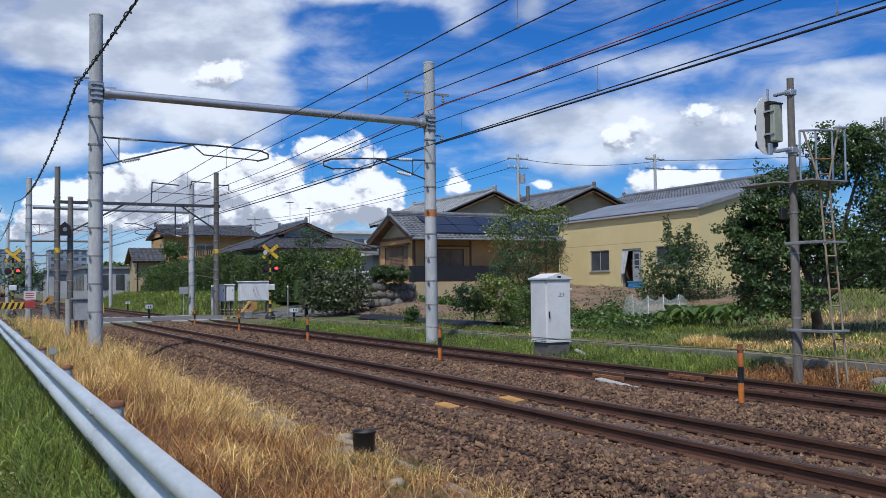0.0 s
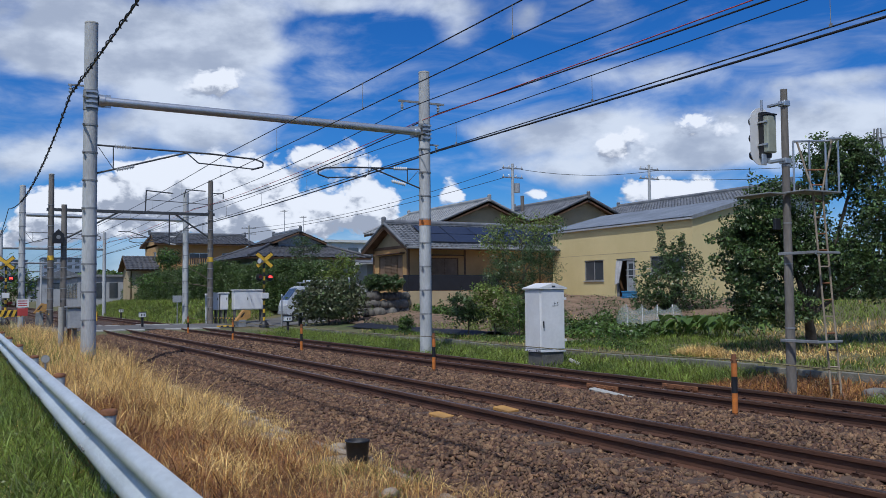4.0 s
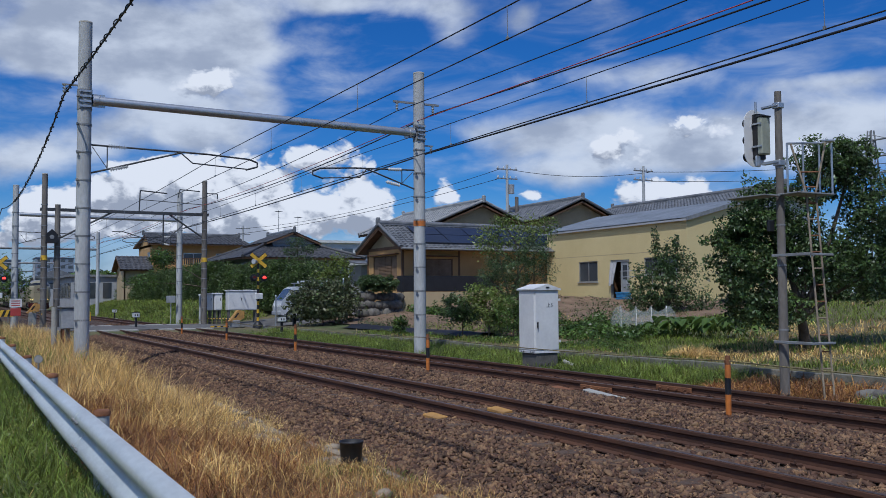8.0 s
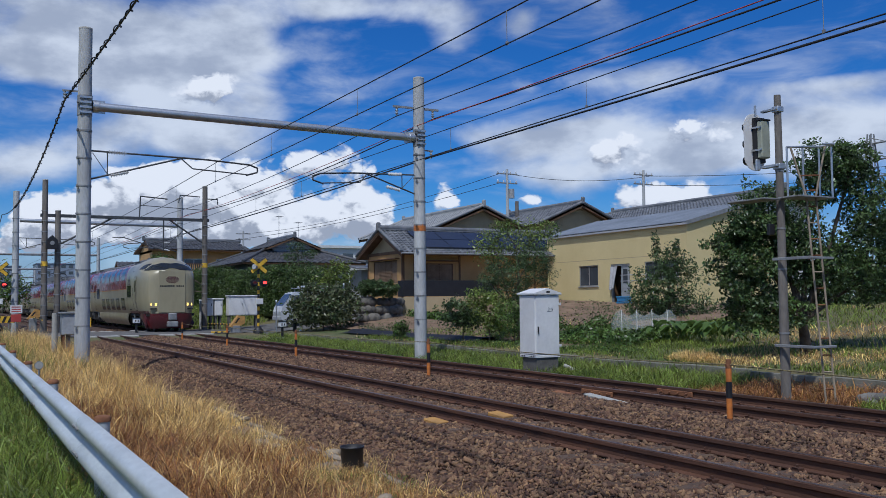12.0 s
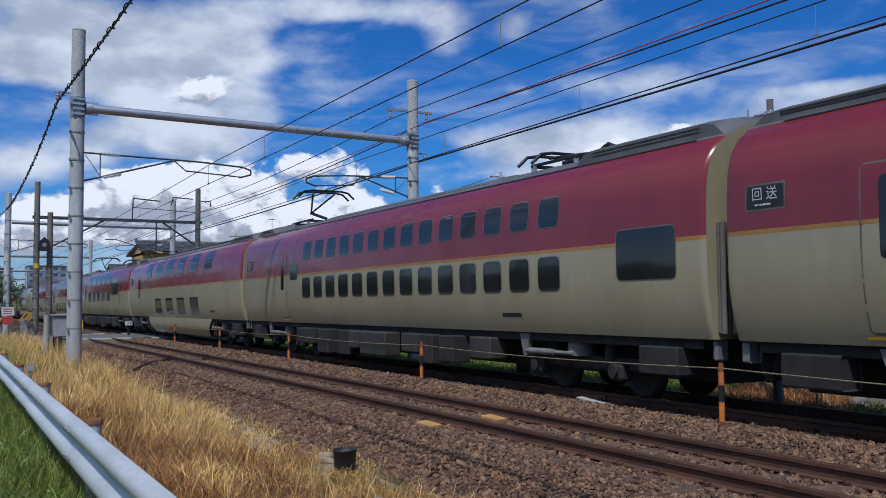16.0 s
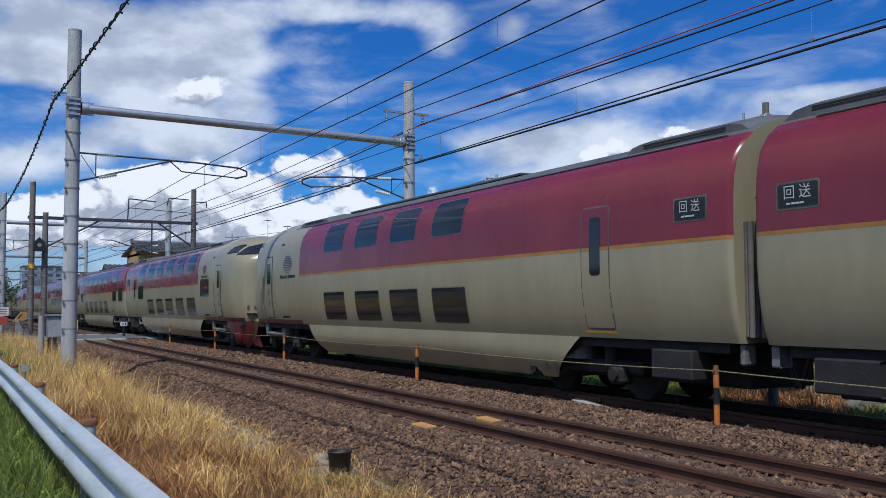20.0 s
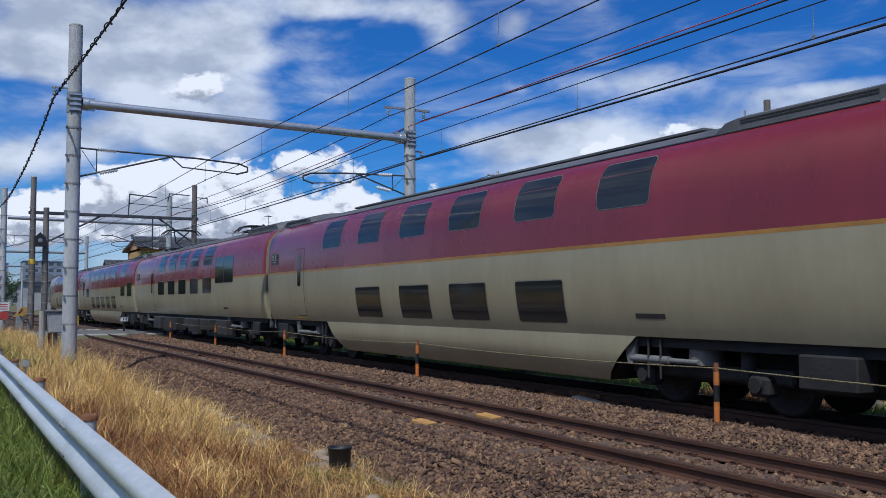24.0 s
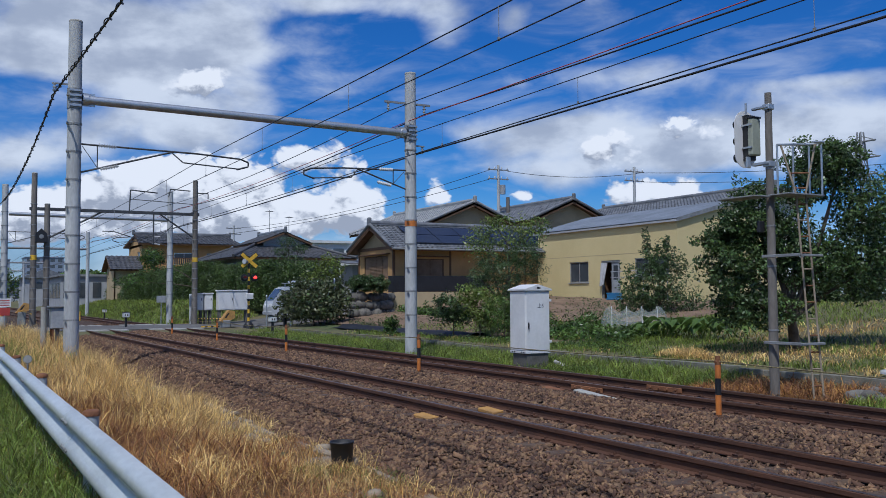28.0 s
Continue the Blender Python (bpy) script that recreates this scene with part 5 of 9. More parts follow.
def build_car(kind, lit=True):
    cab = {"H": 1, "T": -1}.get(kind, 0)
    length = 21.67 if cab else 21.3
    hull = Hull(length, cab, 0.42 if kind == "S" else 0.25, -0.06 if kind == "H" else 0.13)
    ef, er = hull.ef, hull.er
    names = {"H": "cream and maroon sleeping car with a driving cab leading its set", "T": "cream and maroon sleeping car with a driving cab ending its set",
             "S": "cream and maroon double-deck sleeping car", "G": "cream and maroon double-deck sleeping car with sparse windows",
             "N": "cream and maroon motor car with two rows of small windows", "M": "cream and maroon motor sleeping car with a wide lounge window"}
    car = thing("train_car", (0, 0, 0), names[kind], "train car", "train")
    x0, x1 = (-er, ef) if not cab else ((-er, hull.half - hull.face) if cab > 0 else (hull.face - hull.half, ef))
    low = [0.98, 1.06, 1.15, 1.28, 1.4, 1.55, 1.7, 1.85, 2.0, 2.29]
    up = [2.345, 2.5, 2.65, 2.8, 2.95, 3.1, 3.22, 3.35, 3.46, 3.55, 3.62, 3.69]
    top = [3.69, 3.72, 3.75, 3.79, 3.86, 3.91, 3.95, 3.975, 3.99]
    part("lower_body", hull.band(x0, x1, low), "cream", car)
    if cab:
        edge = cab * (hull.half - (6.2 if cab > 0 else 5.67))
        red = (x0, edge) if cab > 0 else (edge, x1)
        plain = (edge, x1) if cab > 0 else (x0, edge)
        rf = cab * (hull.half - 4.2)
        part("cab_side", hull.band(*plain, [2.29] + up), "cream", car)
        part("cab_roof", hull.band(*((rf, x1) if cab > 0 else (x0, rf)), top), "cream", car)
        part("roof", hull.band(*((x0, rf) if cab > 0 else (rf, x1)), top), "train_roof", car)
    else:
        red = (x0, x1)
        part("roof", hull.band(x0, x1, top), "train_roof", car)
    part("upper_body", hull.band(*red, up), "maroon", car)
    part("stripe", hull.band(*red, [2.29, 2.345], 0.001), "gold", car, "thin gold stripe between cream and maroon")
    # end walls
    for sx in (-1, 1):
        if cab == sx:
            continue
        e = ef if sx > 0 else er
        ring = [hull.at(sx * e, z, -1) for z, _ in SIDE] + [hull.at(sx * e, z, 1) for z, _ in SIDE[::-1][1:]]
        part("end_wall", Shape().add(ring, [tuple(range(len(ring)))]), "cream", car)
        part("gangway", Shape().box(sx * e, sx * (e + 0.18), -0.55, 0.55, 0.95, 3.25, 0.02), "rubber", car, "grey bellows gangway")
        for side in (-1, 1):
            cover = part("gap_cover", Shape().box(sx * e, sx * (e + 0.05), side * 1.06 - 0.17, side * 1.06 + 0.17, 1.06, 2.52, 0.01), "rubber", car, "grey ribbed rubber gap cover")
            for k in range(4):
                yy = side * (1.20 - 0.09 * k)
                part("rib", Shape().tube((sx * (e + 0.09), yy, 1.06), (sx * (e + 0.09), yy, 2.52), 0.04, n=8), "rubber", cover)
        for z in (2.45, 2.85):
            part("grab_iron", Shape().pipe([(sx * e, -1.0, z), (sx * (e + 0.09), -1.0, z), (sx * (e + 0.09), -0.72, z), (sx * e, -0.72, z)], 0.014, 6), "dull_steel", car)
        part("coupler", Shape().box(sx * (e - 0.4), sx * (e + 0.25), -0.14, 0.14, 0.72, 0.98, 0.03), "under", car)
        part("jumper_hose", Shape().pipe([(sx * e, -0.5, 0.85), (sx * (e + 0.12), -0.5, 0.5), (sx * (e + 0.25), -0.5, 0.42)], 0.035, 8), "black", car)
        part("buffer_bracket", Shape().box(sx * (e - 0.12), sx * (e - 0.04), -1.22, -1.0, 0.7, 0.97, 0.02), "damper", car)
    part("underframe", Shape().box(x0 + 0.5, x1 - 0.5, -0.62, 0.62, 0.34, 0.84, 0.02), "under", car)
    part("floor", Shape().box(x0 + 0.3, x1 - 0.3, -1.2, 1.2, 0.84, 0.97), "under", car)
    shift = -1.2 * cab
    hy = half_width(0.98)
    bogies = (7.1, -7.1) if not cab else ((7.1 + 0.25 * cab, -7.1 + 0.25 * cab))
    for bx in bogies:
        add_bogie(car, bx)
    if kind in "SGHT":
        for side in (-1, 1):
            rows = []
            for z, y, ex in ((0.98, hy, 6.05), (0.86, hy + 0.008, 5.9), (0.74, hy + 0.01, 5.75), (0.6, hy - 0.012, 5.58), (0.44, hy - 0.09, 5.37), (0.28, hy - 0.22, 5.17)):
                rows.append([(shift + k * ex, side * y, z) for k in (-1, -0.5, 0, 0.5, 1)])
            part("lower_deck_side", Shape().grid(rows), "cream", car)
        ends = Shape()
        for k in (-1, 1):
            ends.add([(shift + k * 6.03, -hy, 0.975), (shift + k * 6.03, hy, 0.975), (shift + k * 5.16, hy - 0.21, 0.285), (shift + k * 5.16, -hy + 0.21, 0.285)], [(0, 1, 2, 3)])
        ends.add([(shift - 5.16, -hy + 0.21, 0.285), (shift + 5.16, -hy + 0.21, 0.285), (shift + 5.16, hy - 0.21, 0.285), (shift - 5.16, hy - 0.21, 0.285)], [(0, 1, 2, 3)])
        part("lower_deck_floor", ends, "under", car)
        for k in (-1, 1):
            if cab == k:
                continue
            for side in (-1, 1):
                part("equipment_box", Shape().box(k * 8.95, k * 9.75, side * 1.0 - 0.35, side * 1.0, 0.46, 0.86, 0.02), "under", car)
                part("step_ladder", Shape().pipe([(k * 6.25, side * 1.24, 0.95), (k * 6.25, side * 1.24, 0.4)], 0.018, 6).pipe([(k * 6.5, side * 1.24, 0.95), (k * 6.5, side * 1.24, 0.4)], 0.018, 6).pipe([(k * 6.25, side * 1.24, 0.6), (k * 6.5, side * 1.24, 0.6)], 0.015, 6), "equip_pale", car)
    else:
        rng = random.Random(11 if kind == "N" else 12)
        for side in (-1, 1):
            x = -5.2
            while x < 5.0:
                w = rng.choice((0.6, 0.75, 1.1, 1.4))
                z0, yo = rng.choice((0.26, 0.34, 0.46)), rng.choice((1.02, 1.12, 1.2))
                bx = part("equipment_box", Shape().box(x, x + w, side * yo - 0.4, side * yo, z0, 0.86, 0.025), rng.choice(("equip", "under", "equip_pale")), car)
                if w > 1.0:
                    for k in range(5):
                        part("louvre", Shape().box(x + 0.08 + k * (w - 0.16) / 5, x + 0.04 + (k + 1) * (w - 0.16) / 5, side * yo - 0.012, side * yo + 0.012, 0.55, 0.78), "damper", bx)
                x += w + rng.choice((0.1, 0.22, 0.45))
        for k in (-1, 1):
            for side in (-1, 1):
                part("equipment_box", Shape().box(k * 8.95, k * 9.75, side * 1.0 - 0.35, side * 1.0, 0.46, 0.86, 0.02), "under", car)
    # roof equipment
    def air_unit(xa, xb, h=0.11, w=0.92):
        s = Shape()
        rows = []
        for x, k in ((xa, 0.0), (xa + 0.18, 0.8), (xa + 0.4, 1.0), (xb - 0.4, 1.0), (xb - 0.18, 0.8), (xb, 0.0)):
            rows.append([(x, -w, 3.72), (x, -w, 3.72 + k * (h + 0.05)), (x, -w * 0.78, 3.84 + k * h), (x, -w * 0.4, 3.95 + k * h * 0.75), (x, 0, 3.99 + k * h * 0.7),
                         (x, w * 0.4, 3.95 + k * h * 0.75), (x, w * 0.78, 3.84 + k * h), (x, w, 3.72 + k * (h + 0.05)), (x, w, 3.72)])
        u = part("air_conditioner", s.grid(rows, False), "train_roof", car, "dark grey rooftop air conditioner")
        v = Shape()
        n = max(4, int((xb - xa) / 0.16))
        for i in range(n):
            x = xa + 0.45 + i * (xb - xa - 0.9) / n
            v.box(x, x + 0.11, -w - 0.006, -w + 0.01, 3.76 + h * 0.35, 3.78 + h * 0.35)
            v.box(x, x + 0.11, -w - 0.006, -w + 0.01, 3.76 + h * 0.7, 3.78 + h * 0.7)
        tagged(part("vent_louvre", v, "under", u), kind="stuff")

    f = hull.half
    if kind in "SG":
        air_unit(f - 3.3, f - 0.35, 0.11, 0.98)
        air_unit(-f + 0.2, -f + 2.6, 0.10, 0.98)
        part("roof_walk", Shape().box(-6.5, 6.5, -0.35, 0.35, 3.985, 4.03, 0.01), "train_roof", car)
    elif cab:
        air_unit(-cab * (f - 0.35) if cab > 0 else f - 2.9, -cab * (f - 2.9) if cab > 0 else f - 0.35)
        a, b = cab * (f - 4.35), cab * (f - 6.6)
        air_unit(min(a, b), max(a, b), 0.08, 0.95)
        part("roof_walk", Shape().box(-4.2, 4.2, -0.35, 0.35, 3.985, 4.03, 0.01), "train_roof", car)
    else:
        pantograph(car, -7.4, True, 1)
        pantograph(car, 5.9, False, -1)
        air_unit(f - 3.6, f - 0.3, 0.15, 0.98)
        air_unit(-5.6, 4.4, 0.06, 0.8)
        air_unit(-f + 0.2, -f + 1.9, 0.12, 0.98)
        part("cable_arch", Shape().pipe([(7.6, -0.5, 3.85), (7.5, -0.5, 4.02), (7.3, -0.5, 4.1), (7.1, -0.5, 4.03), (7.0, -0.5, 3.85)], 0.035, 8), "black", car)
    # windows: positions are metres behind the front coupling plane
    def X(sv):
        return f - sv
    up_z, lo_z, mid_z = (2.86, 3.54), (1.15, 1.82), (1.84, 2.40)

    def row(starts, w, z, r=0.08):
        for a in starts:
            add_window(car, hull, X(a + w), X(a), *z, r)
    if kind == "S":
        row((3.01, 6.15, 8.12, 10.12, 12.08, 14.05, 16.22), 1.17, up_z)
        row((5.98, 7.98, 9.95, 11.93, 13.9), 1.33, lo_z, 0.03)
        row((3.0, 16.2), 1.2, mid_z, 0.03)
        row((0.97,), 1.24, (1.81, 2.52), 0.04)
        add_door(car, hull, X(19.2), X(18.45))
        add_sign(car, hull, X(20.5))
        rear_dash(car, hull, X(4.6))
    elif kind == "G":
        row((4.12, 6.4, 8.75, 10.95, 13.2, 15.5), 1.17, up_z)
        row((6.17, 8.53, 10.75, 13.12), 1.36, lo_z, 0.03)
        add_door(car, hull, X(18.75), X(18.0))
        add_sign(car, hull, X(20.5))
        rear_dash(car, hull, X(4.5))
    elif kind == "N":
        row([3.48 + 0.882 * i for i in range(14)], 0.56, (2.72, 3.2), 0.09)
        row([3.45 + 0.884 * i for i in range(14)], 0.60, (1.68, 2.22), 0.09)
        row((0.77,), 1.24, (1.8, 2.52))
        row((15.98,), 0.6, (2.2, 2.62), 0.06)
        add_door(car, hull, X(17.6), X(16.88))
        add_sign(car, hull, X(20.5))
        rear_dash(car, hull, X(5.3))
    elif kind == "M":
        row((6.42, 8.42, 10.4, 12.36, 14.42), 1.23, up_z)
        row((6.44, 8.42, 10.4, 12.38, 14.43), 1.24, (1.83, 2.39), 0.03)
        row((3.62,), 1.13, (2.17, 3.06), 0.03)
        row((4.785,), 1.13, (2.17, 3.06), 0.03)
        add_door(car, hull, X(17.4), X(16.68))
        add_sign(car, hull, X(20.5))
        rear_dash(car, hull, X(5.0))
    elif kind == "T":
        row((7.05, 9.02, 10.98, 12.98), 1.22, up_z)
        row((6.9, 8.88, 10.8, 12.82), 1.34, lo_z, 0.03)
        add_door(car, hull, X(3.32), X(2.62))
        add_sign(car, hull, X(0.95))
        rear_dash(car, hull, X(17.6), 1.14)
    elif kind == "H":
        row((6.82, 8.78, 10.76, 12.72, 14.68, 16.85), 1.18, up_z)
        row((6.7, 8.64, 10.6, 12.56, 14.54), 1.33, lo_z, 0.03)
        row((4.6, 16.9), 1.22, (1.86, 2.5))
        add_door(car, hull, X(19.45), X(18.72))
        add_sign(car, hull, X(20.9))
        rear_dash(car, hull, X(5.4), 1.14)
    if cab:
        shift_door = 0.0 if cab > 0 else -0.3

        def D(d):
            return cab * (hull.half - d)

        def span(d0, d1):
            return (min(D(d0), D(d1)), max(D(d0), D(d1)))
        # crew door
        for side in (-1, 1):
            a, b = span(2.95 + shift_door, 3.65 + shift_door)
            dr = part("crew_door", hull.panel(a, b, 1.12, 2.95, side, 0.003, 0.05), "black", car, "narrow crew door in a dark seal")
            part("crew_leaf", hull.panel(a + 0.03, b - 0.03, 1.15, 2.92, side, 0.008, 0.03), "cream", dr)
            part("crew_pane", hull.panel(a + 0.2, b - 0.17, 2.14, 2.74, side, 0.012, 0.04), "train_glass", dr)
            for z in (1.5, 1.82):
                part("crew_handle", hull.panel(a + 0.34, a + 0.48, z, z + 0.14, side, 0.02, 0.03), "window_rim", dr)
            for xx in (a - 0.05, b + 0.05):
                part("hand_rail", Shape().pipe([hull.at(xx, z, side, 0.05) for z in (1.2, 1.6, 2.0, 2.35)], 0.014, 6), "window_rim", dr)
            logo(car, hull, D(5.25 if cab > 0 else 4.7), side, *((2.84, 0.72) if cab > 0 else (2.66, 1.0)))
            part("lower_stripe", hull.panel(*span(hull.face + 0.03, 5.6), 0.985, 1.10, side, 0.004, 0.005, nx=24), "skirt", car)
            part("vent_grille", hull.panel(*span(4.0, 4.25), 3.22, 3.28, side, 0.006, 0.01), "black", car)
            # cab side glass: a pointed lens shape; the windscreen wraps round from the middle
            part("cab_side_window", cab_glass(hull, cab, side, (0.93, 0.99, 1.08, 1.2, 1.33, 1.45, 1.58, 1.7), 3.3, (0.55, 0.6, 0.58, 0.53, 0.45, 0.34, 0.2, 0.02), 0.008), "train_glass", car)
            part("windscreen_frame", cab_glass(hull, cab, side, (0.01, 0.04, 0.12, 0.2, 0.35, 0.5, 0.65, 0.79, 0.91), 3.22, (1.0, 1.0, 1.0, 1.0, 1.0, 1.0, 0.93, 0.6, 0.03), 0.014), "black", car)
            part("windscreen", cab_glass(hull, cab, side, (0.015, 0.04, 0.12, 0.2, 0.35, 0.5, 0.65, 0.77, 0.88), 3.245, (1.0, 1.0, 1.0, 1.0, 1.0, 0.96, 0.88, 0.55, 0.03), 0.024), "train_glass", car)
        part("wiper", Shape().tube(hull.at(D(hull.face + 0.12), 3.9, -1, 0.05), hull.at(D(hull.face + 0.45), 3.8, -1, 0.05), 0.012, n=6), "black", car)
        xf = D(hull.face)
        ring = [hull.at(xf, z, -1) for z, _ in SIDE] + [hull.at(xf, z, 1) for z, _ in SIDE[::-1][1:]]
        part("front_wall", Shape().add(ring, [tuple(range(len(ring)))]), "cream", car)
        q = (min(xf, xf + cab * 0.03), max(xf, xf + cab * 0.03))
        part("front_door", Shape().box(*q, -0.68, 0.68, 1.02, 3.2, 0.02), "cream", car, "flat front gangway door")
        for i in range(8):
            u = -0.8 + i * 0.23
            w = 0.34 * math.sqrt(max(0.02, 1 - u * u))
            part("front_emblem_bar", Shape().box(q[0] - 0.004, q[1] + 0.004, -w, w, 2.72 + u * 0.19, 2.745 + u * 0.19), "skirt", car)
        for i in range(12):
            y = -0.62 + i * 0.104
            part("front_lettering_bar", Shape().box(q[0] - 0.004, q[1] + 0.004, y, y + (0.07 if i != 7 else 0.02), 2.36, 2.44), "black", car)
        for y, d in ((-1.0, hull.face + 0.16), (-0.79, hull.face + 0.06), (0.79, hull.face + 0.06), (1.0, hull.face + 0.16)):
            lampo = part("headlight", Shape().tube((D(d + 0.2), y, 1.45), (D(d - 0.02), y, 1.45), 0.098, 0.092, 18), "window_rim", car)
            part("lens", Shape().tube((D(d - 0.02), y, 1.45), (D(d - 0.028), y, 1.45), 0.082, n=18), "lamp_on" if cab > 0 and lit else "window_rim", lampo)
        for s in (-1, 1):
            part("light_slot", Shape().box(*span(hull.face - 0.01, hull.face + 0.3), min(s * 0.78, s * 1.08), max(s * 0.78, s * 1.08), 1.2, 1.26, 0.01), "black", car)
        # nose skirt and coupler
        rows, back = [], (2.0 if cab > 0 else 0.85)
        for z, k, d in ((0.97, 1.0, 0.02), (0.75, 1.0, 0.03), (0.45, 0.96, 0.08), (0.2, 0.9, 0.2)):
            ring = []
            for yy, dd in ((-1.25, back), (-1.28, back * 0.62), (-1.2, 0.7), (-1.0, 0.15), (-0.6, 0.03), (-0.3, 0.02), (0.3, 0.02), (0.6, 0.03), (1.0, 0.15), (1.2, 0.7), (1.28, back * 0.62), (1.25, back)):
                ring.append((D(hull.face - 0.08 + dd + d + (-0.45 * back if (abs(yy) > 1.24 and z < 0.5) else 0)), yy * k, z))
            rows.append(ring)
        part("nose_skirt", Shape().grid(rows), "skirt", car, "maroon skirt under the cab, its shade put into the colour")
        c = span(hull.face - 0.36, hull.face + 0.5)
        cp = part("coupler", Shape().box(*c, -0.2, 0.2, 0.62, 1.0, 0.05), "dull_steel", car, "grey automatic coupler")
        part("jumper_box", Shape().box(*c, -0.26, 0.26, 0.28, 0.56, 0.04), "dull_steel", cp)
    # dark roof line along the gutter
    for side in (-1, 1):
        part("gutter", hull.band(max(x0, -9.9) if not cab else (x0 + (0.4 if cab > 0 else 4.3)), min(x1, 9.9) if not cab else (x1 - (4.3 if cab > 0 else 0.4)), [3.685, 3.705], 0.012, (side,)), "black", car)
    return car


CLOSE = 0.6  # how much nearer the two sets couple than their nose tips allow for
ORDER = ["H", "S", "N", "G", "M", "S", "T"]
LENGTHS = {"H": 21.67, "T": 21.67}


def make_train():
    built, cars, s = {}, [], 0.0
    for k in ORDER * 2:
        l = LENGTHS.get(k, 21.3)
        if k == "H" and cars:
            s -= CLOSE
        if k == "H" and cars:
            cars.append((build_car("H", False), s + l / 2))
        elif k not in built:
            built[k] = build_car(k)
            cars.append((built[k], s + l / 2))
        else:
            cars.append((copy_thing(built[k], pose(0, 0, 0)), s + l / 2))
        s += l
    # bellows joining the two cabs in the middle of the train
    part("cab_gangway", Shape().box(-LENGTHS["T"] / 2 - 0.21, -LENGTHS["T"] / 2 + 0.48, -0.55, 0.55, 1.0, 3.2, 0.03), "black", cars[6][0], "black bellows gangway between the cabs")
    return cars


TRAIN = make_train()
# where the nose of the train is along the line, by the second
NOSE_AT = [(0, -296.0), (6, -172.3), (10, -89.8), (12.5, -38.2), (14.5, 3.15), (15, 13.5), (16, 34.25), (17, 55.3), (18, 76.42), (19, 98.15), (20, 120.0), (20.5, 130.83), (21, 141.62),
           (21.5, 152.6), (23.5, 196.5), (24, 207.68), (25, 230.12), (26, 253.0), (27, 275.7), (27.5, 286.9), (28, 298.1)]


VAN_AT = [(0, 19.25), (0.5, 18.5), (1.0, 17.85), (1.5, 17.55), (2.0, 17.5), (15.0, 17.5), (28, 17.5)]


def motions():
    walk(VAN, [(t, pose(-49.3, y, 0.22)) for t, y in VAN_AT])
    for car, s in TRAIN:
        walk(car, [(t, pose(x - s, FAR_C, 0)) for t, x in NOSE_AT])


# ---- houses ----
def tile_slope(parent, e0, e1, r0, r1, material="kawara", period=0.29, course=0.27, name="roof_slope", amp=0.028):
    """A slope of wavy tiles from the eave e0-e1 up to the ridge r0-r1, with a board under it."""
    e0, e1, r0, r1 = map(Vector, (e0, e1, r0, r1))
    nu = max(2, int((e1 - e0).length / period)) * 4
    nv = max(2, int(((r0 + r1) / 2 - (e0 + e1) / 2).length / course))
    n = (e1 - e0).cross(r0 - e0).normalized()
    if n.z < 0:
        n = -n
    rows = []
    for j in range(nv):
        for v, lift in ((j / nv, 0.035), ((j + 0.98) / nv, 0.0)):
            a, b = e0.lerp(r0, v), e1.lerp(r1, v)
            rows.append([a.lerp(b, i / nu) + n * (lift + amp * math.sin(2 * math.pi * i / 4)) for i in range(nu + 1)])
    s = Shape().grid([[tuple(p) for p in r] for r in rows], False)
    low = [p - n * 0.05 for p in (e0, e1, r1, r0)]
    bot = [p - n * 0.16 for p in (e0, e1, r1, r0)]
    slope = part(name, s, material, parent)
    part("roof_board", Shape().add([tuple(p) for p in low + bot], [(0, 1, 2, 3), (4, 5, 6, 7), (0, 1, 5, 4), (1, 2, 6, 5), (2, 3, 7, 6), (3, 0, 4, 7)]), "wood", slope)
    return slope


def ridge(parent, a, b, material="kawara", r=0.14, horn=True):
    a, b = Vector(a), Vector(b)
    o = part("ridge", Shape().tube(a + Vector((0, 0, 0.12)), b + Vector((0, 0, 0.12)), r, n=10), material, parent, "raised tile ridge")
    d = (b - a).normalized()
    side = Vector((-d.y, d.x, 0)) * 0.13
    sh = Shape()
    sh.add([tuple(p) for p in (a - side, a + side, b + side, b - side, a - side * 0.8 + Vector((0, 0, 0.2)), a + side * 0.8 + Vector((0, 0, 0.2)), b + side * 0.8 + Vector((0, 0, 0.2)), b - side * 0.8 + Vector((0, 0, 0.2)))],
           [(0, 1, 2, 3), (4, 5, 6, 7), (0, 1, 5, 4), (1, 2, 6, 5), (2, 3, 7, 6), (3, 0, 4, 7)])
    part("ridge_course", sh, material, o)
    if horn:
        for p, k in ((a, -1), (b, 1)):
            c = p + d * 0.05 * k
            part("ridge_end", Shape().box(c.x - 0.12, c.x + 0.12, c.y - 0.12, c.y + 0.12, c.z - 0.1, c.z + 0.42, 0.06), material, o, "upturned ridge-end tile")


def wall_x(parent, x, y0, y1, z0, z1, t, material, holes=(), name="wall"):
    """Wall in the plane X = x (thickness t towards -X) with rectangular holes (y0, y1, z0, z1)."""
    return _wall(parent, lambda a, z, d: (x - d, a, z), y0, y1, z0, z1, t, material, holes, name)


def wall_y(parent, y, x0, x1, z0, z1, t, material, holes=(), name="wall"):
    """Wall in the plane Y = y (thickness t towards +Y)."""
    return _wall(parent, lambda a, z, d: (a, y + d, z), x0, x1, z0, z1, t, material, holes, name)


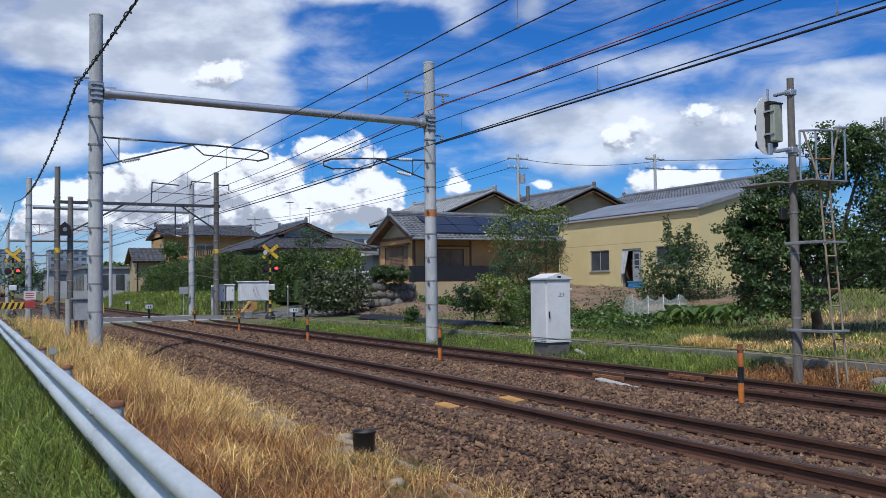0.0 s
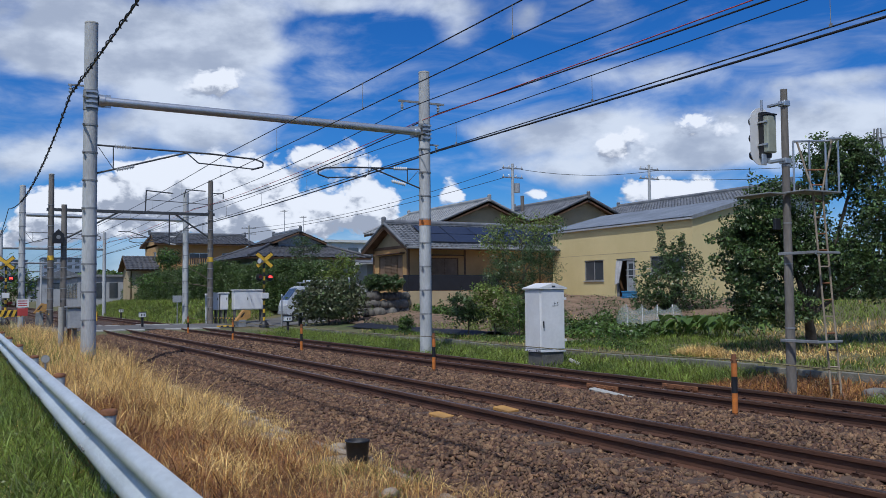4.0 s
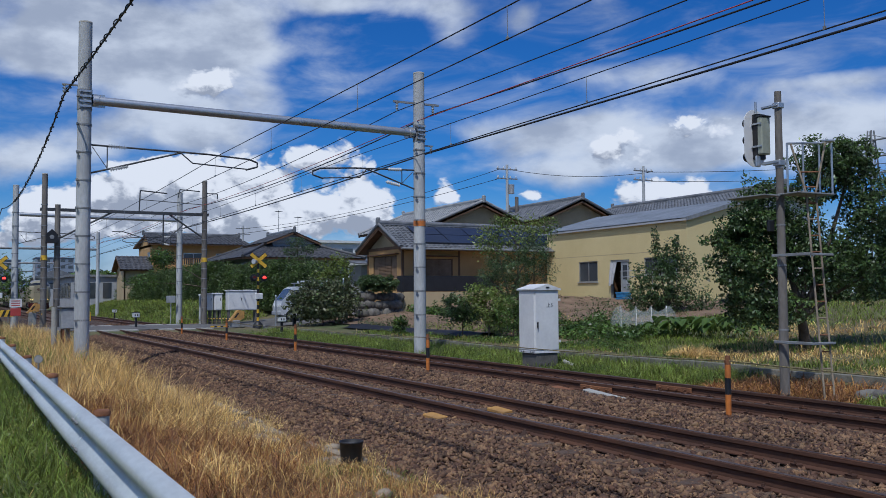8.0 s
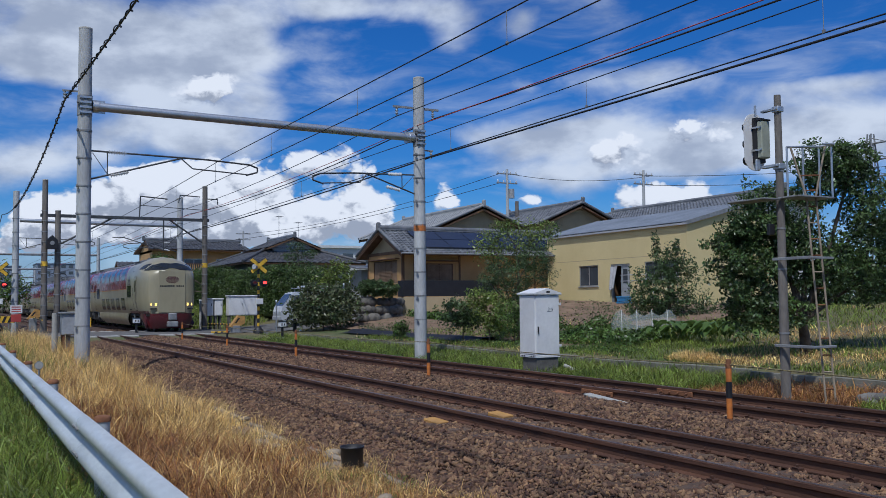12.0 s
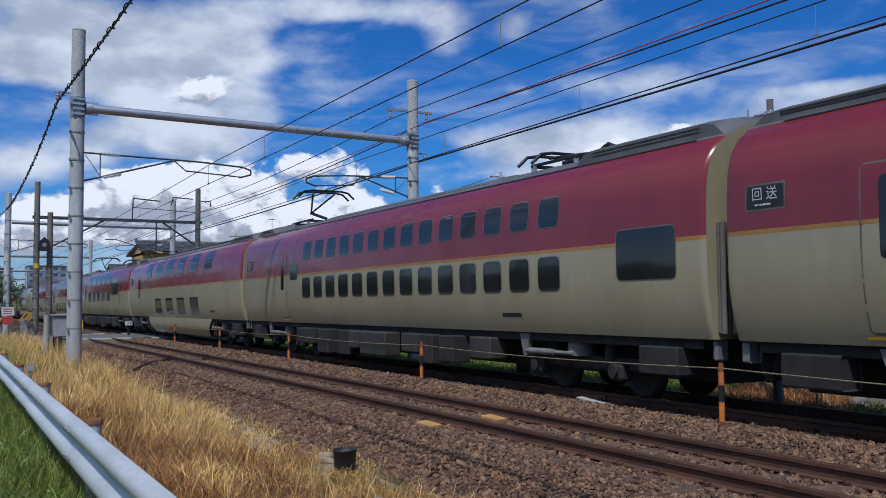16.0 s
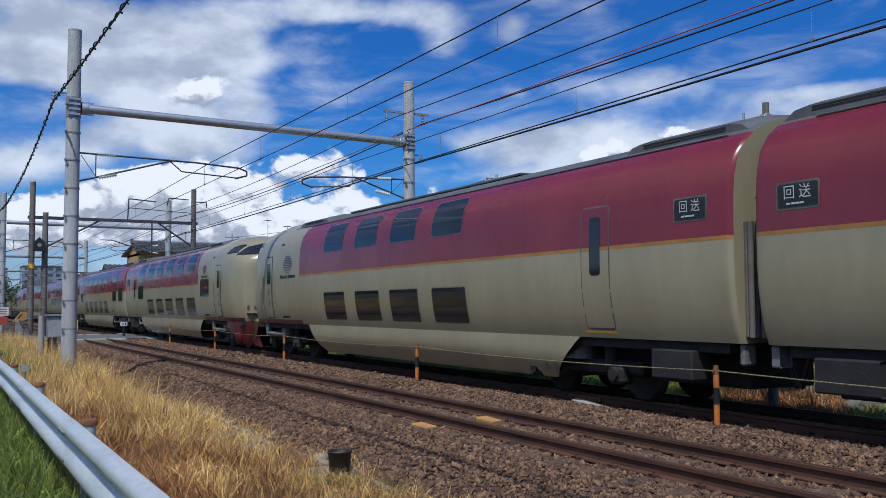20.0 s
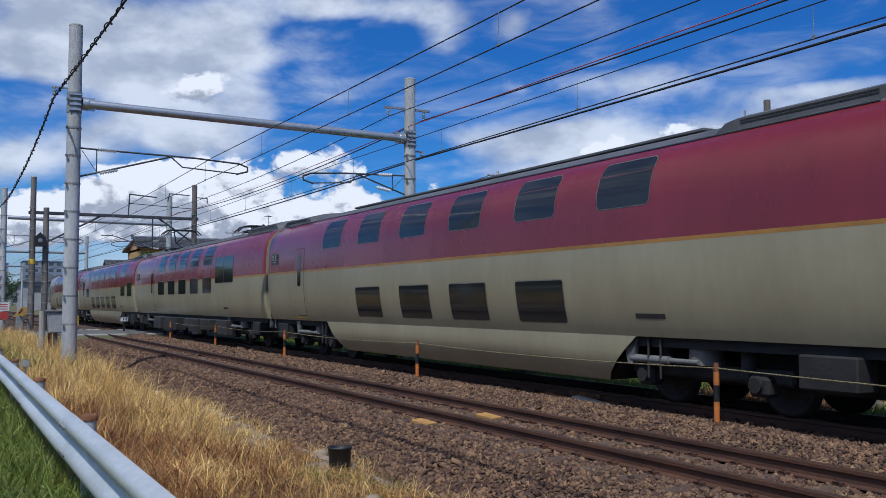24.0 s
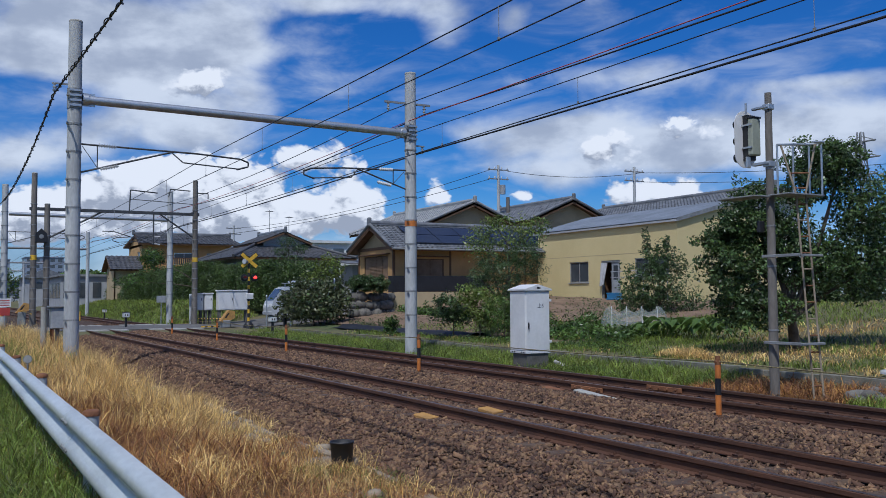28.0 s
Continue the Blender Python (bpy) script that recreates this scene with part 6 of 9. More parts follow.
def _wall(parent, put, a0, a1, z0, z1, t, material, holes, name):
    az = sorted({a0, a1, *[h[0] for h in holes], *[h[1] for h in holes]})
    zs = sorted({z0, z1, *[h[2] for h in holes], *[h[3] for h in holes]})
    na, nz = len(az), len(zs)

    def solid(i, j):
        if not (0 <= i < na - 1 and 0 <= j < nz - 1):
            return False
        am, zm = (az[i] + az[i + 1]) / 2, (zs[j] + zs[j + 1]) / 2
        return not any(h[0] < am < h[1] and h[2] < zm < h[3] for h in holes)

    def at(i, j, k):
        return k * na * nz + i * nz + j
    fs = []
    for i in range(na - 1):
        for j in range(nz - 1):
            if not solid(i, j):
                continue
            for k in (0, 1):
                fs.append((at(i, j, k), at(i + 1, j, k), at(i + 1, j + 1, k), at(i, j + 1, k)))
            for di, dj, p, q in ((-1, 0, (i, j), (i, j + 1)), (1, 0, (i + 1, j), (i + 1, j + 1)), (0, -1, (i, j), (i + 1, j)), (0, 1, (i, j + 1), (i + 1, j + 1))):
                if not solid(i + di, j + dj):
                    fs.append((at(*p, 0), at(*q, 0), at(*q, 1), at(*p, 1)))
    s = Shape().add([put(u, w, d) for d in (0, t) for u in az for w in zs], fs)
    return part(name, s, material, parent)


def window_y(parent, y, x0, x1, z0, z1, panes=2, frame_mat="sash", sill=True, pane_mat="glass"):
    w = part("window", Shape().box(x0, x1, y + 0.03, y + 0.1, z0, z0 + 0.05).box(x0, x1, y + 0.03, y + 0.1, z1 - 0.05, z1).box(x0, x0 + 0.05, y + 0.03, y + 0.1, z0, z1).box(x1 - 0.05, x1, y + 0.03, y + 0.1, z0, z1), frame_mat, parent)
    for i in range(panes):
        a, b = x0 + 0.05 + (x1 - x0 - 0.1) * i / panes, x0 + 0.05 + (x1 - x0 - 0.1) * (i + 1) / panes
        part("pane", Shape().box(a + 0.02, b - 0.02, y + 0.06, y + 0.075, z0 + 0.06, z1 - 0.06), pane_mat, w)
        part("stile", Shape().box(b - 0.025, b + 0.025, y + 0.045, y + 0.085, z0 + 0.05, z1 - 0.05), frame_mat, w)
    if sill:
        part("sill", Shape().box(x0 - 0.06, x1 + 0.06, y - 0.06, y + 0.04, z0 - 0.06, z0, 0.01), frame_mat, w)
    return w


def window_x(parent, x, y0, y1, z0, z1, panes=2, frame_mat="sash", pane_mat="glass"):
    w = part("window", Shape().box(x - 0.1, x - 0.03, y0, y1, z0, z0 + 0.05).box(x - 0.1, x - 0.03, y0, y1, z1 - 0.05, z1).box(x - 0.1, x - 0.03, y0, y0 + 0.05, z0, z1).box(x - 0.1, x - 0.03, y1 - 0.05, y1, z0, z1), frame_mat, parent)
    for i in range(panes):
        a, b = y0 + 0.05 + (y1 - y0 - 0.1) * i / panes, y0 + 0.05 + (y1 - y0 - 0.1) * (i + 1) / panes
        part("pane", Shape().box(x - 0.075, x - 0.06, a + 0.02, b - 0.02, z0 + 0.06, z1 - 0.06), pane_mat, w)
        part("stile", Shape().box(x - 0.085, x - 0.045, b - 0.025, b + 0.025, z0 + 0.05, z1 - 0.05), frame_mat, w)
    return w


def make_brown_house():
    h = thing("house", (0, 0, 0), "single-storey ochre timber house with grey tile roof and solar panels", "house")
    x0, x1, y0, y1, zb, ze = -49.9, -45.2, 21.5, 32.5, 0.8, 4.15
    wall_y(h, y0, x0, x1, zb, ze, 0.15, "ochre", [(-49.1, -45.9, 2.5, 3.75)])
    wall_x(h, x1, y0 + 0.15, y1, zb, ze, 0.15, "ochre", [(22.9, 24.6, 2.55, 3.55)])
    wall_x(h, x0 + 0.15, y0 + 0.15, y1, zb, ze, 0.15, "ochre")
    wall_y(h, y1, x0, x1, zb, ze, 0.15, "ochre")
    gable = Shape().add([(x0, y0 + 0.05, ze), (x1, y0 + 0.05, ze), (-47.3, y0 + 0.05, ze + 1.15), (x0, y0 + 0.15, ze), (x1, y0 + 0.15, ze), (-47.3, y0 + 0.15, ze + 1.15)], [(0, 1, 2), (3, 4, 5), (0, 1, 4, 3), (1, 2, 5, 4), (2, 0, 3, 5)])
    part("gable", gable, "sand", h, "sand-coloured gable plaster")
    part("gable_beam", Shape().box(x0, x1 + 0.02, y0 - 0.04, y0, ze - 0.06, ze + 0.1), "wood", h)
    for x in (x0 + 0.06, x1 - 0.06):
        part("corner_post", Shape().box(x - 0.07, x + 0.07, y0 - 0.035, y0 + 0.1, zb, ze), "wood", h)
    for y in (22.2, 25.0, 27.5, 30.0):
        part("post", Shape().box(x1 - 0.05, x1 + 0.03, y - 0.06, y + 0.06, zb, ze), "wood", h)
    # shuttered window in the gable end
    w = window_y(h, y0 - 0.02, -49.1, -45.9, 2.5, 3.75, 4, "wood", False, "shutter")
    part("hood", Shape().box(-49.4, -45.6, y0 - 0.28, y0, 3.8, 3.86, 0.01), "wood", w, "narrow wooden window hood")
    for i in range(14):
        part("slat", Shape().box(-48.4, -46.6, y0 - 0.015, y0 + 0.01, 2.58 + i * 0.08, 2.63 + i * 0.08), "shutter", w)
    w = window_x(h, x1 + 0.02, 22.9, 24.6, 2.55, 3.55, 2, "wood", "shutter")
    for i in range(11):
        part("slat", Shape().box(x1 - 0.02, x1 + 0.005, 23.0, 23.9, 2.62 + i * 0.08, 2.66 + i * 0.08), "shutter", w)
    part("hood", Shape().box(x1, x1 + 0.35, 22.7, 24.8, 3.66, 3.72, 0.01), "wood", w)
    part("boarding", Shape().box(x1, x1 + 0.012, 24.75, 26.4, 2.55, 3.6), "ochre", h)
    xr, zr = -47.3, 5.5
    e, ya, yb = 4.1, 21.0, 33.0
    tile_slope(h, (-44.35, ya, e), (-44.35, yb, e), (xr, ya, zr), (xr, yb, zr))
    tile_slope(h, (-50.6, ya, e), (-50.6, yb, e), (xr, ya, zr), (xr, yb, zr))
    ridge(h, (xr, ya + 0.05, zr), (xr, yb, zr))
    for sx in (-44.4, -50.55):
        a, b = Vector((sx, ya + 0.02, e)), Vector((xr, ya + 0.02, zr))
        part("verge", Shape().tube(a + Vector((0, 0, 0.05)), b + Vector((0, 0, 0.05)), 0.09, n=8), "kawara", h)
        part("barge_board", Shape().add([tuple(a), tuple(b), tuple(b - Vector((0, 0, 0.28))), tuple(a - Vector((0, 0, 0.24)))], [(0, 1, 2, 3)]), "wood", h)
    part("gutter", Shape().tube((-44.28, ya, e - 0.06), (-44.28, yb, e - 0.06), 0.06, n=8), "dull_steel", h)
    # solar panels on the slope that faces the camera side
    n = Vector((1.4, 0, 3.3)).normalized()
    for i in range(6):
        for j in range(2):
            yy = 22.6 + i * 1.72
            va, vb = 0.16 + j * 0.37, 0.16 + (j + 1) * 0.37 - 0.02
            a, b = Vector((-44.35, yy, e)), Vector((xr, yy, zr))
            p = [a.lerp(b, va), a.lerp(b, vb)]
            q = [v + Vector((0, 1.66, 0)) for v in p]
            up = n * 0.12
            base = [p[0], q[0], q[1], p[1]]
            part("solar_panel", Shape().add([tuple(v + up) for v in base] + [tuple(v + up * 0.6) for v in base], [(0, 1, 2, 3), (7, 6, 5, 4), (0, 1, 5, 4), (1, 2, 6, 5), (2, 3, 7, 6), (3, 0, 4, 7)]), "solar", h, "dark blue solar panel")
    f = thing("screen_fence", (0, 0, 0), "black screen panel on a sand-coloured block wall", "fence")
    part("base_wall", Shape().box(-44.6, -44.4, 21.2, 27.0, 0.3, 1.72, 0.01), "sand", f)
    part("screen", Shape().box(-44.53, -44.47, 21.2, 26.8, 1.74, 2.6, 0.005), "panel_black", f, "matt black screen")
    part("screen_return", Shape().box(-45.2, -44.53, 21.18, 21.24, 1.74, 2.6, 0.005), "panel_black", f)


make_brown_house()


def make_garden_wall():
    g = thing("garden_wall", (0, 0, 0), "low wall of rough grey and brown garden stones", "wall")
    rng = random.Random(3)
    for lay in range(3):
        for i in range(9 - lay % 2):
            r = rng.uniform(0.2, 0.32)
            prof = [(0.0, -0.9), (0.75, -0.75), (1.05, -0.1), (0.9, 0.55), (0.45, 0.9), (0.0, 0.95)]
            s = Shape().lathe([(a * r * rng.uniform(0.85, 1.15), b * r * rng.uniform(0.85, 1.1)) for a, b in prof], 6)
            o = part("stone", s, "wall_stone", g)
            o.matrix_local = pose(-44.1 - 0.1 * lay + rng.uniform(-0.06, 0.06), 18.55 + 0.14 * (lay % 2) + i * 0.29 + rng.uniform(-0.05, 0.05), 0.62 + lay * 0.42, rng.uniform(-20, 20), rng.uniform(-20, 20), rng.uniform(0, 90))


make_garden_wall()


def make_yellow_house():
    h = thing("workshop", (0, 0, 0), "butter-yellow rendered workshop with blue-grey corrugated metal roof", "building")
    x0, x1, y0, y1, zb, ze = -44.9, -33.3, 30.78, 37.6, 0.6, 5.1
    wall_y(h, y0, x0, x1, zb, ze, 0.18, "butter", [(-41.9, -40.2, 2.2, 3.33), (-39.1, -37.55, 1.25, 3.32), (-36.4, -33.9, 2.5, 3.35)])
    wall_x(h, x1, y0 + 0.18, y1, zb, ze, 0.18, "butter")
    part("back_wall", Shape().box(x0, x1, y1, y1 + 0.18, zb, ze), "butter", h)
    part("end_wall", Shape().box(x0, x0 + 0.18, y0 + 0.18, y1, zb, ze), "butter", h)
    zr, yr = 6.25, 34.8
    part("gable", Shape().prism([(y0 + 0.18, ze), (y1, ze), (yr, zr - 0.2)], x1 - 0.18, x1, 0), "butter", h)
    part("gable_rear", Shape().prism([(y0 + 0.18, ze), (y1, ze), (yr, zr - 0.2)], x0, x0 + 0.18, 0), "butter", h)
    window_y(h, y0, -41.9, -40.2, 2.2, 3.33, 2)
    window_y(h, y0, -36.4, -33.9, 2.5, 3.35, 2)
    for zz in (3.6,):
        part("wall_joint", Shape().box(x0, x1, y0 - 0.004, y0, zz, zz + 0.03), "sand", h)
    part("corner_trim", Shape().box(x1 - 0.05, x1 + 0.012, y0 - 0.012, y0 + 0.05, zb, ze), "butter", h)
    d = part("door", Shape().box(-39.1, -39.0, y0 + 0.02, y0 + 0.14, 1.25, 3.32).box(-37.65, -37.55, y0 + 0.02, y0 + 0.14, 1.25, 3.32).box(-39.0, -37.65, y0 + 0.02, y0 + 0.14, 3.22, 3.32), "dull_steel", h, "open doorway with a grey steel frame")
    part("door_leaf", Shape().box(-38.3, -37.65, y0 + 0.06, y0 + 0.1, 1.25, 3.22), "grey_box", d)
    part("door_pane", Shape().box(-38.15, -37.8, y0 + 0.05, y0 + 0.06, 2.3, 3.05), "glass", d)
    part("dark_room", Shape().box(-39.3, -37.4, y0 + 1.6, y0 + 1.66, 0.9, 3.6).box(-39.36, -39.3, y0 + 0.2, y0 + 1.6, 0.9, 3.6).box(-37.4, -37.34, y0 + 0.2, y0 + 1.6, 0.9, 3.6).box(-39.3, -37.4, y0 + 0.2, y0 + 1.6, 3.4, 3.46), "wood", d)
    # corrugated roof
    for side, ye, ze2 in ((-1, y0 - 0.16, 5.14), (1, y1 + 0.6, 5.25)):
        rows = []
        n = int((x1 - x0 + 0.75) / 0.1)
        for v in (0, 1):
            rows.append([(x0 - 0.6 + i * 0.1, ye + (yr - ye) * v, ze2 + (zr - ze2) * v + 0.02 * math.sin(i * math.pi / 1.5)) for i in range(n + 1)])
        rs = part("roof_slope", Shape().grid(rows, False), "metal_roof", h)
        part("roof_board", Shape().add([(x0 - 0.6, ye, ze2 - 0.05), (x1 + 0.15, ye, ze2 - 0.05), (x1 + 0.15, yr, zr - 0.05), (x0 - 0.6, yr, zr - 0.05), (x0 - 0.6, ye, ze2 - 0.14), (x1 + 0.15, ye, ze2 - 0.14), (x1 + 0.15, yr, zr - 0.2), (x0 - 0.6, yr, zr - 0.2)],
                                   [(0, 1, 2, 3), (4, 5, 6, 7), (0, 1, 5, 4), (1, 2, 6, 5), (2, 3, 7, 6), (3, 0, 4, 7)]), "plaster_grey", rs)
        part("fascia", Shape().add([(x1 + 0.16, ye, ze2 + 0.03), (x1 + 0.16, yr, zr + 0.03), (x1 + 0.16, yr, zr - 0.2), (x1 + 0.16, ye, ze2 - 0.16)], [(0, 1, 2, 3)]), "dull_steel", rs)
    part("downpipe", Shape().tube((x0 + 0.1, y0 - 0.08, zb), (x0 + 0.1, y0 - 0.08, ze), 0.04, n=8), "butter", h)
    c = Shape()
    rows = []
    for i in range(9):
        u = i / 8
        rows.append([(-39.05 + 0.62 * u * (1 - 0.35 * v), 30.72 - 0.06 * math.sin(u * 14) - 0.1 * v, 3.2 - 1.25 * v + 0.15 * u * v) for v in (0, 0.33, 0.66, 1)])
    solo("curtain", Shape().grid(rows), "cloth", "white curtain blown aside in the open doorway", "curtain")
    b = thing("crate_stack", (-37.45, 30.3, 1.08), "blue plastic crates stacked by the workshop door", "crate")
    for i in range(2):
        part("crate", Shape().box(-0.33, 0.33, -0.22, 0.22, i * 0.28, i * 0.28 + 0.26, 0.02), "blue", b)
        part("crate_rim", Shape().box(-0.36, 0.36, -0.25, 0.25, i * 0.28 + 0.2, i * 0.28 + 0.265, 0.01), "blue", b)
    r = thing("clothes_rail", (-36.9, 30.2, 1.1), "pale steel drying rail by the workshop wall", "rail")
    for x in (-0.6, 1.8):
        part("stand", Shape().tube((x, 0, 0), (x, 0, 1.6), 0.02, n=8), "steel", r)
    for z in (1.3, 1.6):
        part("bar", Shape().tube((-0.7, 0, z), (3.6, 0, z + 0.02), 0.02, n=8), "steel", r)
    part("prop", Shape().tube((3.5, 0, 0.0), (3.5, 0, 1.6), 0.02, n=8), "steel", r)
    a = thing("air_conditioner", (-43.3, 29.9, 1.05), "white outdoor unit beside the workshop", "air conditioner")
    part("casing", Shape().box(-0.4, 0.4, -0.15, 0.15, 0.05, 0.6, 0.03), "white", a)
    part("fan_grille", Shape().tube((-0.1, -0.152, 0.32), (-0.1, -0.165, 0.32), 0.22, n=20), "grey_box", a)


make_yellow_house()


def gable_house_x(name, label, xa, xb, yr, half, zr, ze, zb, wall, roof, over=0.7):
    """House with its ridge along X; gable ends at xa < xb."""
    h = thing(name, (0, 0, 0), label, "house")
    y0, y1 = yr - half + over, yr + half - over
    hole = [(xa + 1.2 + i * 2.4, xa + 2.6 + i * 2.4, ze - 1.5, ze - 0.5) for i in range(int((xb - xa - 2.5) / 2.4))]
    wall_y(h, y0, xa, xb, zb, ze, 0.15, wall, hole)
    for q in hole:
        window_y(h, y0, *q)
    wall_x(h, xb, y0 + 0.15, y1, zb, ze, 0.15, wall)
    wall_x(h, xa + 0.15, y0 + 0.15, y1, zb, ze, 0.15, wall)
    wall_y(h, y1, xa, xb, zb, ze, 0.15, wall)
    k = (zr - ze) * (half - over) / half
    for x in (xa + 0.02, xb - 0.14):
        part("gable", Shape().prism([(y0, ze), (y1, ze), (yr, zr - 0.12)], x, x + 0.12, 0), wall, h)
    for s in (-1, 1):
        tile_slope(h, (xa - 0.6, yr + s * half, ze - 0.05), (xb + 0.6, yr + s * half, ze - 0.05), (xa - 0.6, yr, zr), (xb + 0.6, yr, zr), roof)
        for x in (xa - 0.6, xb + 0.6):
            a, b = Vector((x, yr + s * half, ze)), Vector((x, yr, zr))
            part("verge", Shape().tube(a + Vector((0, 0, 0.06)), b + Vector((0, 0, 0.06)), 0.1, n=8), roof, h)
            part("barge_board", Shape().add([tuple(a), tuple(b), tuple(b - Vector((0, 0, 0.3))), tuple(a - Vector((0, 0, 0.25)))], [(0, 1, 2, 3)]), "wood", h)
    ridge(h, (xa - 0.6, yr, zr), (xb + 0.6, yr, zr), roof)
    return h


gable_house_x("house", "house with pale grey tile roof behind the ochre house", -66.0, -54.6, 31.8, 3.9, 7.9, 6.3, 1.2, "sand", "kawara_pale")
gable_house_x("house", "house with grey tile roof and buff plaster gable", -61.0, -52.6, 38.6, 3.6, 8.2, 6.7, 1.2, "sand", "kawara")
gable_house_x("house", "house with grey tile roof behind the workshop", -55.5, -40.2, 44.5, 3.2, 8.05, 7.15, 1.2, "plaster_white", "kawara")


def hip_roof(h, x0, x1, y0, y1, ze, rx0, rx1, ry0, ry1, zr, material):
    e = [(x0, y0, ze), (x1, y0, ze), (x1, y1, ze), (x0, y1, ze)]
    r = [(rx0, ry0, zr), (rx1, ry0, zr), (rx1, ry1, zr), (rx0, ry1, zr)]
    for i in range(4):
        j = (i + 1) % 4
        tile_slope(h, e[i], e[j], r[i], r[j], material, 0.5, 0.4)
    for i in range(4):
        part("hip", Shape().tube(Vector(e[i]) + Vector((0, 0, 0.08)), Vector(r[i]) + Vector((0, 0, 0.08)), 0.12, n=8), material, h)


def make_grey_house():
    h = thing("house", (0, 0, 0), "grey-walled house with broad dark hipped tile roofs", "house")
    wall_x(h, -69.2, 20.2, 28.0, 0.8, 4.6, 0.15, "plaster_grey", [(21.5, 23.0, 2.6, 3.9), (25.6, 27.0, 2.6, 3.9)])
    window_x(h, -69.2, 21.5, 23.0, 2.6, 3.9)
    window_x(h, -69.2, 25.6, 27.0, 2.6, 3.9)
    wall_y(h, 20.2, -80, -69.35, 0.8, 4.6, 0.15, "plaster_grey")
    wall_y(h, 28.0, -80, -69.35, 0.8, 4.6, 0.15, "plaster_grey")
    hip_roof(h, -81, -68.2, 19.2, 29.2, 4.55, -77, -73, 22.8, 25.6, 6.0, "kawara_dark")
    wall_x(h, -71.6, 22.6, 25.8, 5.4, 6.0, 0.15, "plaster_grey")
    tile_slope(h, (-71.0, 21.9, 5.85), (-78, 21.9, 5.85), (-71.0, 24.2, 6.75), (-78, 24.2, 6.75), "kawara_dark")
    tile_slope(h, (-71.0, 26.5, 5.85), (-78, 26.5, 5.85), (-71.0, 24.2, 6.75), (-78, 24.2, 6.75), "kawara_dark")
    part("gable", Shape().prism([(22.2, 5.8), (26.2, 5.8), (24.2, 6.6)], -71.6, -71.5, 0), "plaster_grey", h)
    ridge(h, (-71.0, 24.2, 6.75), (-78, 24.2, 6.75))
    part("side_roof", Shape().add([(-66.0, 27.5, 4.1), (-66.0, 31.0, 4.1), (-70, 31.0, 4.6), (-70, 27.5, 4.6), (-66.0, 27.5, 4.0), (-66.0, 31.0, 4.0), (-70, 31.0, 4.5), (-70, 27.5, 4.5)], [(0, 1, 2, 3), (4, 5, 6, 7), (0, 1, 5, 4), (1, 2, 6, 5), (2, 3, 7, 6), (3, 0, 4, 7)]), "kawara", h)
    part("side_wall", Shape().box(-69.2, -66.8, 28.2, 30.6, 0.8, 4.0), "plaster_grey", h)


make_grey_house()


def make_orange_house():
    h = thing("house", (0, 0, 0), "two-storey orange-brown house with dark tile roof and balcony", "house")
    holes = [(17.6, 18.6, 4.9, 5.9), (20.0, 22.0, 4.7, 5.9), (23.2, 25.0, 4.7, 5.9)]
    wall_x(h, -92, 17.0, 25.6, 0.5, 6.72, 0.15, "ochre", holes)
    for q in holes:
        window_x(h, -92, *q)
    wall_y(h, 17.0, -99, -92.15, 0.5, 6.72, 0.15, "ochre", [(-94.5, -93, 4.9, 6.0)])
    window_y(h, 17.0, -94.5, -93, 4.9, 6.0)
    wall_y(h, 25.6, -99, -92.15, 0.5, 6.72, 0.15, "ochre")
    tile_slope(h, (-91.1, 16.5, 6.75), (-91.1, 26.6, 6.75), (-95.3, 16.9, 7.85), (-95.3, 26.2, 7.85), "kawara_dark", 0.4, 0.35)
    tile_slope(h, (-99.6, 16.5, 6.75), (-99.6, 26.6, 6.75), (-95.3, 16.9, 7.85), (-95.3, 26.2, 7.85), "kawara_dark", 0.4, 0.35)
    ridge(h, (-95.3, 16.8, 7.85), (-95.3, 26.4, 7.85))
    part("gable", Shape().prism([(-99, 6.5), (-92, 6.5), (-95.3, 7.8)], 17.0, 17.12, 1), "ochre", h)
    bal = part("balcony", Shape().box(-92.0, -91.0, 18.9, 25.8, 4.35, 4.5), "ochre", h)
    for i in range(34):
        y = 18.95 + i * 0.205
        part("baluster", Shape().box(-91.05, -91.0, y, y + 0.06, 4.5, 5.3), "ochre", bal)
    part("balcony_rail", Shape().box(-91.08, -90.97, 18.9, 25.9, 5.3, 5.38), "wood", bal)
    part("green_sheet", Shape().box(-90.95, -90.92, 19.4, 24.8, 3.5, 4.45), "leaf_mid", bal, "green shade net below the balcony")
    # lower wing towards the line
    wall_x(h, -91.5, 14.4, 16.8, 0.4, 4.3, 0.15, "sand")
    tile_slope(h, (-90.8, 13.9, 4.2), (-90.8, 17.0, 4.2), (-93.5, 13.9, 5.6), (-93.5, 17.0, 5.6), "kawara_dark", 0.4, 0.35)
    tile_slope(h, (-96.2, 13.9, 4.2), (-96.2, 17.0, 4.2), (-93.5, 13.9, 5.6), (-93.5, 17.0, 5.6), "kawara_dark", 0.4, 0.35)
    part("wing_gable", Shape().prism([(-96, 0.4), (-91.5, 0.4), (-91.5, 4.2), (-93.5, 5.4), (-96, 4.2)], 14.4, 14.5, 1), "sand", h)
    return h


ORANGE = make_orange_house()
ORANGE.matrix_world = Matrix.Translation(EYE * -0.18) @ Matrix.Scale(1.18, 4)


